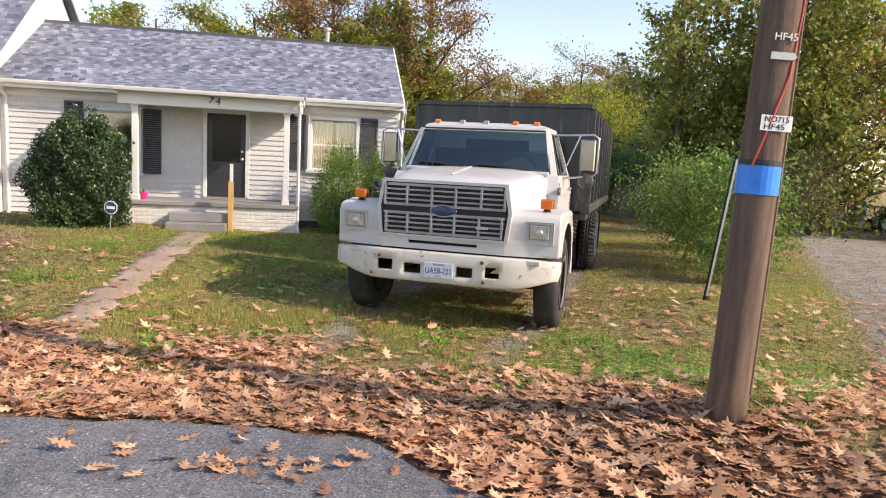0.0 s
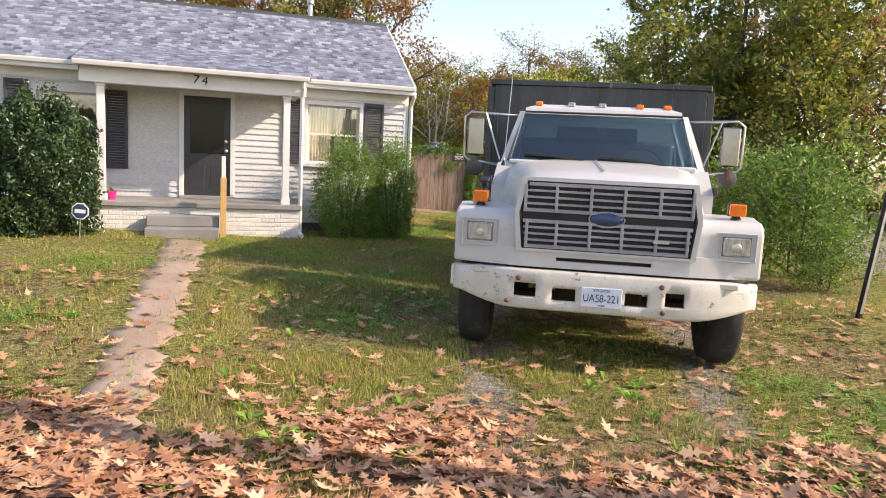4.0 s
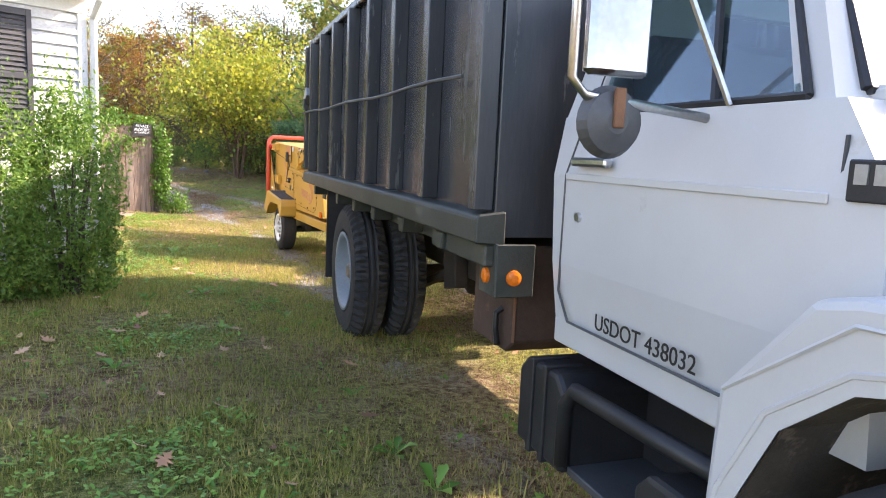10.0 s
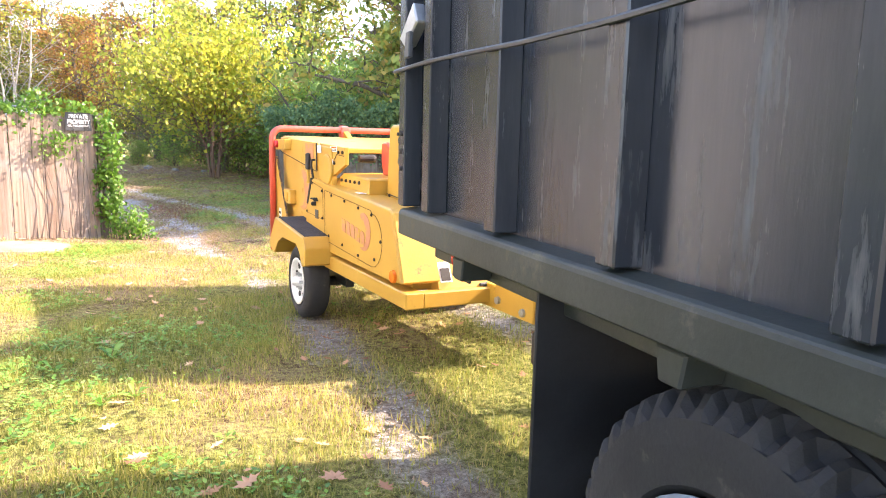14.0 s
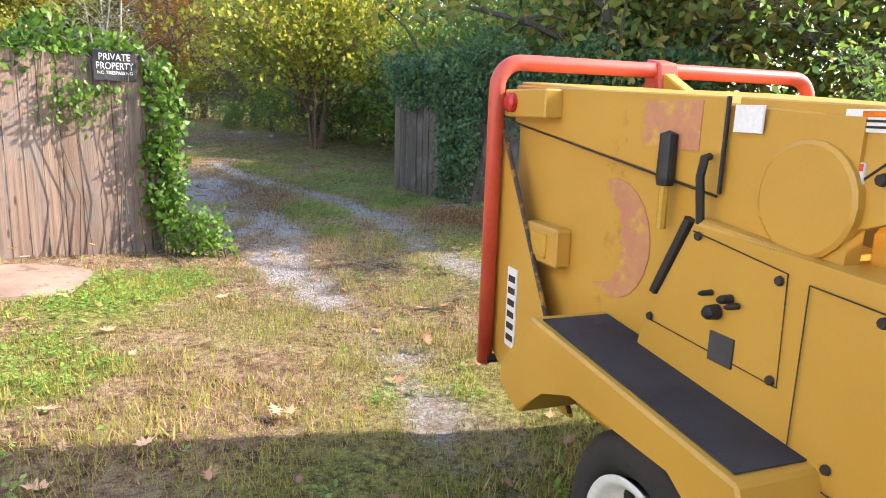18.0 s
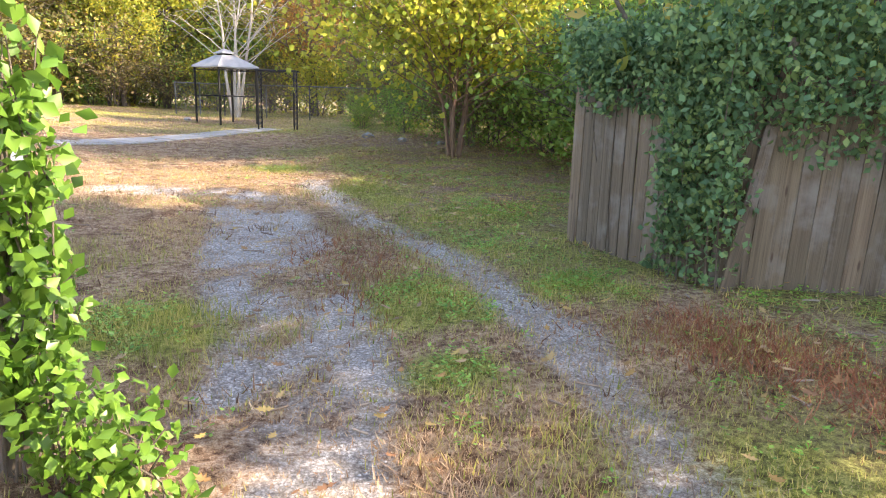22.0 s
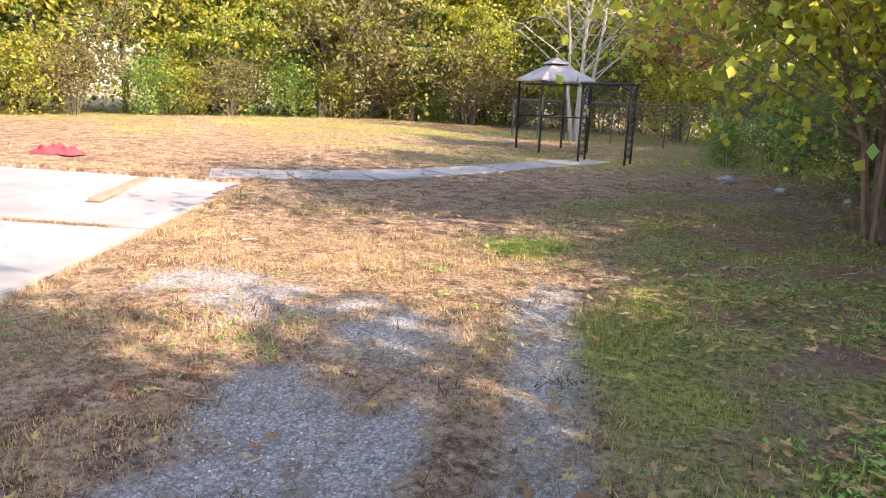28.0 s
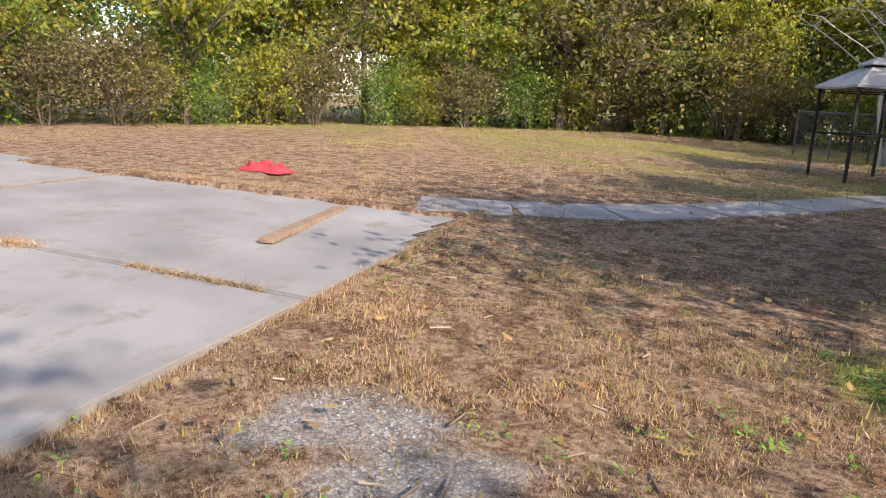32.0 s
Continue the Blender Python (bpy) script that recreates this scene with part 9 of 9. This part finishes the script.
def sow():
    g = np.random.default_rng(77)
    lane = [(-2.4, 4.0), (-2.2, 7.0), (-1.9, 9.5), (-1.2, 12.5), (0.2, 16.5), (1.2, 19.5), (2.2, 22.0), (2.6, 25.0), (1.8, 28.0), (0.8, 31.0)]
    for name, count, area, low, high, wid in (("near", 1700000, (-6.0, 6.0, 3.6, 36.0), 0.025, 0.075, 0.0034), ("far", 260000, (-14, 9, 3.8, 58.0), 0.03, 0.085, 0.007)):
        x, y = scatter(count, *area, g)
        gr, green, litter, walkway = cover(x, y)
        ok = clear_of(x, y) & (g.uniform(0, 1, count) > np.clip(gr * 1.05 - 0.06, 0, 0.93)) & (g.uniform(0, 1, count) > walkway * 0.93) & (g.uniform(0, 1, count) > litter * 0.7)
        if name == "near":
            ok &= g.uniform(0, 1, count) < np.clip(1.3 - off_line(x, y, lane) / 2.6, 0.12, 1)
        x, y, green = x[ok], y[ok], green[ok]
        tuft = np.clip(0.75 + 0.55 * wobble(x, y, 1.4, 3.0) + 0.35 * wobble(x, y, 4.3, 8.0), 0.3, 1.7)
        live = g.uniform(0, 1, len(x)) < np.clip(green * 0.9 + 0.06, 0, 1)
        h = g.uniform(low, high, len(x)) * tuft
        for mask, material, nm, label, k, bend in ((live, G_GRASS, "green_grass", "short patchy green lawn grass", 1.0, 0.6), (~live, G_STRAW, "dry_grass", "matted dry straw-coloured grass", 0.5, 1.5)):
            blades(nm, x[mask], y[mask], h[mask] * k, wid, material, label, g, bend)
    # clover and broad weeds
    n = 240000
    x, y = scatter(n, -5.5, 6.5, 4.0, 34.0, g)
    thick = clover(x, y) + (0.12 + 0.25 * step01(18, 13, y) * step01(7, 8.5, y) * step01(1, -0.5, x) + 0.6 * step01(3.0, 3.9, x) * step01(23.5, 25, y) * step01(35, 30, y)) * np.clip(wobble(x, y, 0.8, 21.0) + 0.15 + 0.6 * wobble(x, y, 5.1, 2.0), 0, 1)
    ok = clear_of(x, y) & (cover(x, y)[0] < 0.5) & (g.uniform(0, 1, n) < thick * 0.55)
    x, y = x[ok], y[ok]
    k = 5
    X, Y = np.repeat(x, k), np.repeat(y, k)
    a = g.uniform(0, 2 * math.pi, len(X))
    r = g.uniform(0.01, 0.05, len(X))
    at = np.stack([X + np.cos(a) * r, Y + np.sin(a) * r, level(X, Y) + g.uniform(0.012, 0.06, len(X))], 1)
    d = np.stack([np.cos(a), np.sin(a), g.uniform(0.0, 0.6, len(X))], 1)
    s = np.stack([-np.sin(a), np.cos(a), np.zeros(len(X))], 1)
    L, W = g.uniform(0.014, 0.036, (len(X), 1)) * np.repeat(g.uniform(0.6, 1.5, (len(x), 1)), k, 0), g.uniform(0.006, 0.013, (len(X), 1))
    v = np.stack([at - d * L * 0.5, at + s * W, at + d * L * 0.5, at - s * W], 1)
    tagged(soup("weeds", v, [(0, 1, 2), (0, 2, 3)], G_WEED), "low clover and broad-leaved weeds in the lawn", "weeds", kind="stuff")
    # broad rosettes in the grass beside the truck
    n = 420
    x, y = scatter(n, -4.6, 0.2, 5.2, 17.5, g)
    ok = clear_of(x, y) & (cover(x, y)[0] < 0.3) & (off_line(x, y, WALK) > 0.42) & (off_line(x, y, [(-1.2, 5.0), (-0.1, 10.5)]) > 0.5) & (g.uniform(0, 1, n) < np.clip(0.55 + wobble(x, y, 0.9, 12.0), 0.1, 1))
    x, y = x[ok], y[ok]
    k = 8
    X, Y = np.repeat(x, k), np.repeat(y, k)
    a = np.tile(np.arange(k) * 2 * math.pi / k, len(x)) + g.normal(0, 0.25, len(X))
    L = g.uniform(0.05, 0.11, len(X)) * np.repeat(g.uniform(0.6, 1.25, len(x)), k)
    W = L * g.uniform(0.13, 0.24, len(X))
    rise = g.uniform(0.15, 0.9, len(X)) * L
    c, s, z = np.cos(a), np.sin(a), level(X, Y)
    v = np.stack([np.stack([X, Y, z], 1), np.stack([X + c * L * 0.6 - s * W, Y + s * L * 0.6 + c * W, z + rise * 0.85], 1), np.stack([X + c * L, Y + s * L, z + rise * 0.8], 1), np.stack([X + c * L * 0.6 + s * W, Y + s * L * 0.6 - c * W, z + rise * 0.85], 1), np.stack([X + c * L * 0.55, Y + s * L * 0.55, z + rise * 0.65], 1)], 1)
    tagged(soup("rosettes", v, [(0, 1, 4), (1, 2, 4), (2, 3, 4), (3, 0, 4)], G_WEED), "broad-leaved weed rosettes in the lawn beside the truck", "weeds", kind="stuff")
    # fallen oak leaves: a lobed outline, curled
    half = np.array([(0.07, -0.36), (0.25, -0.27), (0.11, -0.17), (0.37, 0.04), (0.13, 0.09), (0.29, 0.31), (0.1, 0.32)])
    lobes = np.concatenate([[(0, -0.62)], half, [(0, 0.6)], half[::-1] * np.array([-1.0, 0.94])])

    def strew(x, y, size, material, name, label, lift=0.03):
        n = len(x)
        a = g.uniform(0, 2 * math.pi, n)
        L = size * g.uniform(0.6, 1.35, n)
        c, s = np.cos(a)[:, None], np.sin(a)[:, None]
        px, py = lobes[None, :, 0] * L[:, None], lobes[None, :, 1] * L[:, None]
        curl = g.uniform(0.05, 0.6, n)[:, None] * (px ** 2 + 0.6 * py ** 2) / L[:, None] * 1.6
        tilt, tilt2 = g.normal(0, 0.19, n)[:, None], g.normal(0, 0.19, n)[:, None]
        z = curl + px * tilt + py * tilt2
        z = z - z.min(1, keepdims=True) + (level(x, y) + g.uniform(0.0, lift, n))[:, None]
        v = np.stack([x[:, None] + px * c - py * s, y[:, None] + px * s + py * c, z], 2)
        mid = v[:, [3, 5, 11, 13]].mean(1, keepdims=True)
        v = np.concatenate([v, mid], 1)
        faces = [(k, (k + 1) % 16, 16) for k in range(16)]
        tagged(soup(name, v, faces, material), label, "leaves", kind="stuff")
    n = 105000
    x, y = scatter(n, -7.5, 6.5, 3.0, 9.5, g)
    litter = cover(x, y)[2]
    ok = (g.uniform(0, 1, n) < litter ** 1.3 * 0.7 * np.clip(0.75 + 0.9 * wobble(x, y, 1.3, 31.0) + 0.6 * step01(5.2, 4.2, y), 0.12, 1) + 0.025) & ((y > 3.9 - 0.75 * step01(-0.6, 0.3, x)) | (g.uniform(0, 1, n) < 0.03))
    strew(x[ok], y[ok], 0.108, G_DEAD, "oak_leaves", "drift of curled brown fallen oak leaves", 0.045)
    x, y = scatter(700, -5.5, 3.5, 8.5, 22, g)
    ok = clear_of(x, y)
    strew(x[ok], y[ok], 0.085, G_DEAD, "lawn_leaves", "scattered brown oak leaves on the lawn", 0.05)
    x, y = g.normal(-1.05, 0.16, 40), g.normal(3.35, 0.07, 40)
    strew(x, y, 0.09, G_DEAD, "street_leaves", "small heap of brown leaves on the asphalt", 0.04)
    n = 36000
    x, y = scatter(n, -4, 9.0, 22, 40, g)
    ok = clear_of(x, y) & (g.uniform(0, 1, n) < 0.08 + 0.75 * step01(2.5, 3.8, x) * step01(26, 28, y) * np.clip(0.8 + wobble(x, y, 1.1, 6.0), 0.15, 1))
    strew(x[ok], y[ok], 0.066, G_FALLEN_YELLOW, "yard_leaves", "small yellow and brown leaves on the back lawn", 0.12)
    # dead brown tufts, and straw in the joints of the pad
    n = 90000
    x, y = scatter(n, -4.5, 4.5, 23, 36, g)
    heap = np.clip(wobble(x, y, 2.6, 40.0) + 0.7 * wobble(x, y, 7.0, 3.0) - 0.55 + 0.25 * step01(26, 28, y) * step01(32, 30, y) * step01(2.0, 0.5, x), 0, 1)
    ok = clear_of(x, y) & (g.uniform(0, 1, n) < heap)
    blades("dead_tufts", x[ok], y[ok], g.uniform(0.02, 0.075, ok.sum()), 0.006, G_TUFT, "brown dead tufts in the dry lawn", g, 1.2)
    n = 2600
    t = g.uniform(0, 1, n)
    kind = g.uniform(0, 1, n)
    a = np.where(kind < 0.45, 5.11 + g.normal(0, 0.03, n), np.where(kind < 0.8, 0.35 + 1.2 * t, 2.75 + g.normal(0, 0.14, n)))
    b = np.where(kind < 0.45, -0.2 + 7 * t, 3.5 + g.normal(0, 0.03, n) * (1 + 1.6 * (kind > 0.8)))
    px = PAD_C.x + PAD_E1.x * a + PAD_E2.x * b
    py = PAD_C.y + PAD_E1.y * a + PAD_E2.y * b
    blades("joint_straw", px, py, g.uniform(0.004, 0.03, n), 0.006, G_STRAW, "dry straw lying in the joints of the pad", g, 3.0, 0.13 + 0.026 * a + 0.012 * (3.5 - b))
    n = 9000
    a, b = -0.03 + g.normal(0, 0.035, n), g.uniform(-0.3, 10, n)
    turn = g.uniform(0, 1, n) < 0.25
    a, b = np.where(turn, g.uniform(0, 5.1, n), a), np.where(turn, -0.02 + g.normal(0, 0.03, n), b)
    px, py = PAD_C.x + PAD_E1.x * a + PAD_E2.x * b, PAD_C.y + PAD_E1.y * a + PAD_E2.y * b
    blades("edge_straw", px, py, g.uniform(0.015, 0.055, n), 0.004, G_STRAW, "dry grass overhanging the edge of the pad", g, 0.9)
    n = 420
    x, y = scatter(n, -1.5, 6.0, 22.5, 33, g)
    ok = clear_of(x, y)
    x, y, n = x[ok], y[ok], ok.sum()
    a, L, w = g.uniform(0, math.pi, n), g.uniform(0.012, 0.06, n) * g.uniform(0.5, 1.6, n), g.uniform(0.002, 0.005, n)
    dx, dy, z = np.cos(a) * L, np.sin(a) * L, level(x, y)
    v = np.stack([np.stack([x - dx - dy / L * w, y - dy + dx / L * w, z + 0.004], 1), np.stack([x - dx + dy / L * w, y - dy - dx / L * w, z + 0.004], 1), np.stack([x - dx, y - dy, z + 0.018], 1), np.stack([x + dx - dy / L * w, y + dy + dx / L * w, z + 0.006], 1), np.stack([x + dx + dy / L * w, y + dy - dx / L * w, z + 0.006], 1), np.stack([x + dx, y + dy, z + 0.018], 1)], 1)
    tagged(soup("twigs", v, [(0, 1, 4), (0, 4, 3), (0, 3, 5), (0, 5, 2), (1, 2, 5), (1, 5, 4)], M_TWIG), "short pale dead twigs on the ground", "twigs", kind="stuff")
    # red-brown dead stalks by the old fence
    n = 5200
    t = g.uniform(0, 1, n)
    x, y = 4.35 + 0.75 * t + g.normal(0, 0.28, n), 24.3 - 2.2 * t + g.normal(0, 0.22, n)
    x2, y2 = 2.65 + g.normal(0, 0.3, 1300), 26.3 + g.normal(0, 0.75, 1300)
    x, y, n = np.concatenate([x, x2]), np.concatenate([y, y2]), n + 1300
    blades("dead_stalks", x, y, g.uniform(0.02, 0.08, n), 0.006, G_REDDISH, "matted red-brown dead stalks on the track", g, 1.8)
    # gravel stones proud of the ruts
    n = 90000
    x, y = scatter(n, -1.8, 4.4, 4.4, 32, g)
    ok = (g.uniform(0.1, 0.75, n) < cover(x, y)[0]) & clear_of(x, y)
    x, y = x[ok], y[ok]
    z = level(x, y) - 0.02
    r = g.uniform(0.004, 0.0095, len(x))
    dirs = np.array([(1, 0, 0.1), (0, 1, 0.1), (-1, 0, 0.1), (0, -1, 0.1), (0, 0, 0.8)], float)
    v = np.stack([x, y, z], 1)[:, None] + dirs[None] * r[:, None, None] * g.uniform(0.6, 1.3, (len(x), 5, 1))
    tagged(soup("gravel", v, [(0, 1, 4), (1, 2, 4), (2, 3, 4), (3, 0, 4)], M_GRAVEL), "loose grey gravel in the wheel ruts", "gravel", kind="stuff")


G_TUFT = leafy("brown tufts", [(0.16, 0.09, 0.055), (0.09, 0.05, 0.034), (0.26, 0.16, 0.1), (0.12, 0.07, 0.045)], 0.8, 0.2, 0.2)
M_TWIG = pieces("dead twig", [(0.3, 0.23, 0.17), (0.16, 0.11, 0.08), (0.45, 0.37, 0.29)], 0.9, 0.2, 60)
G_REDDISH = leafy("red brown stalks", [(0.3, 0.12, 0.07), (0.22, 0.085, 0.05), (0.4, 0.2, 0.12), (0.14, 0.06, 0.04)], 0.8, 0.2, 0.2)
M_GRAVEL = pieces("gravel stone", [(0.26, 0.26, 0.26), (0.42, 0.42, 0.41), (0.58, 0.57, 0.56), (0.34, 0.34, 0.34)], 0.9, 0.2, 60)
sow()
shingles()
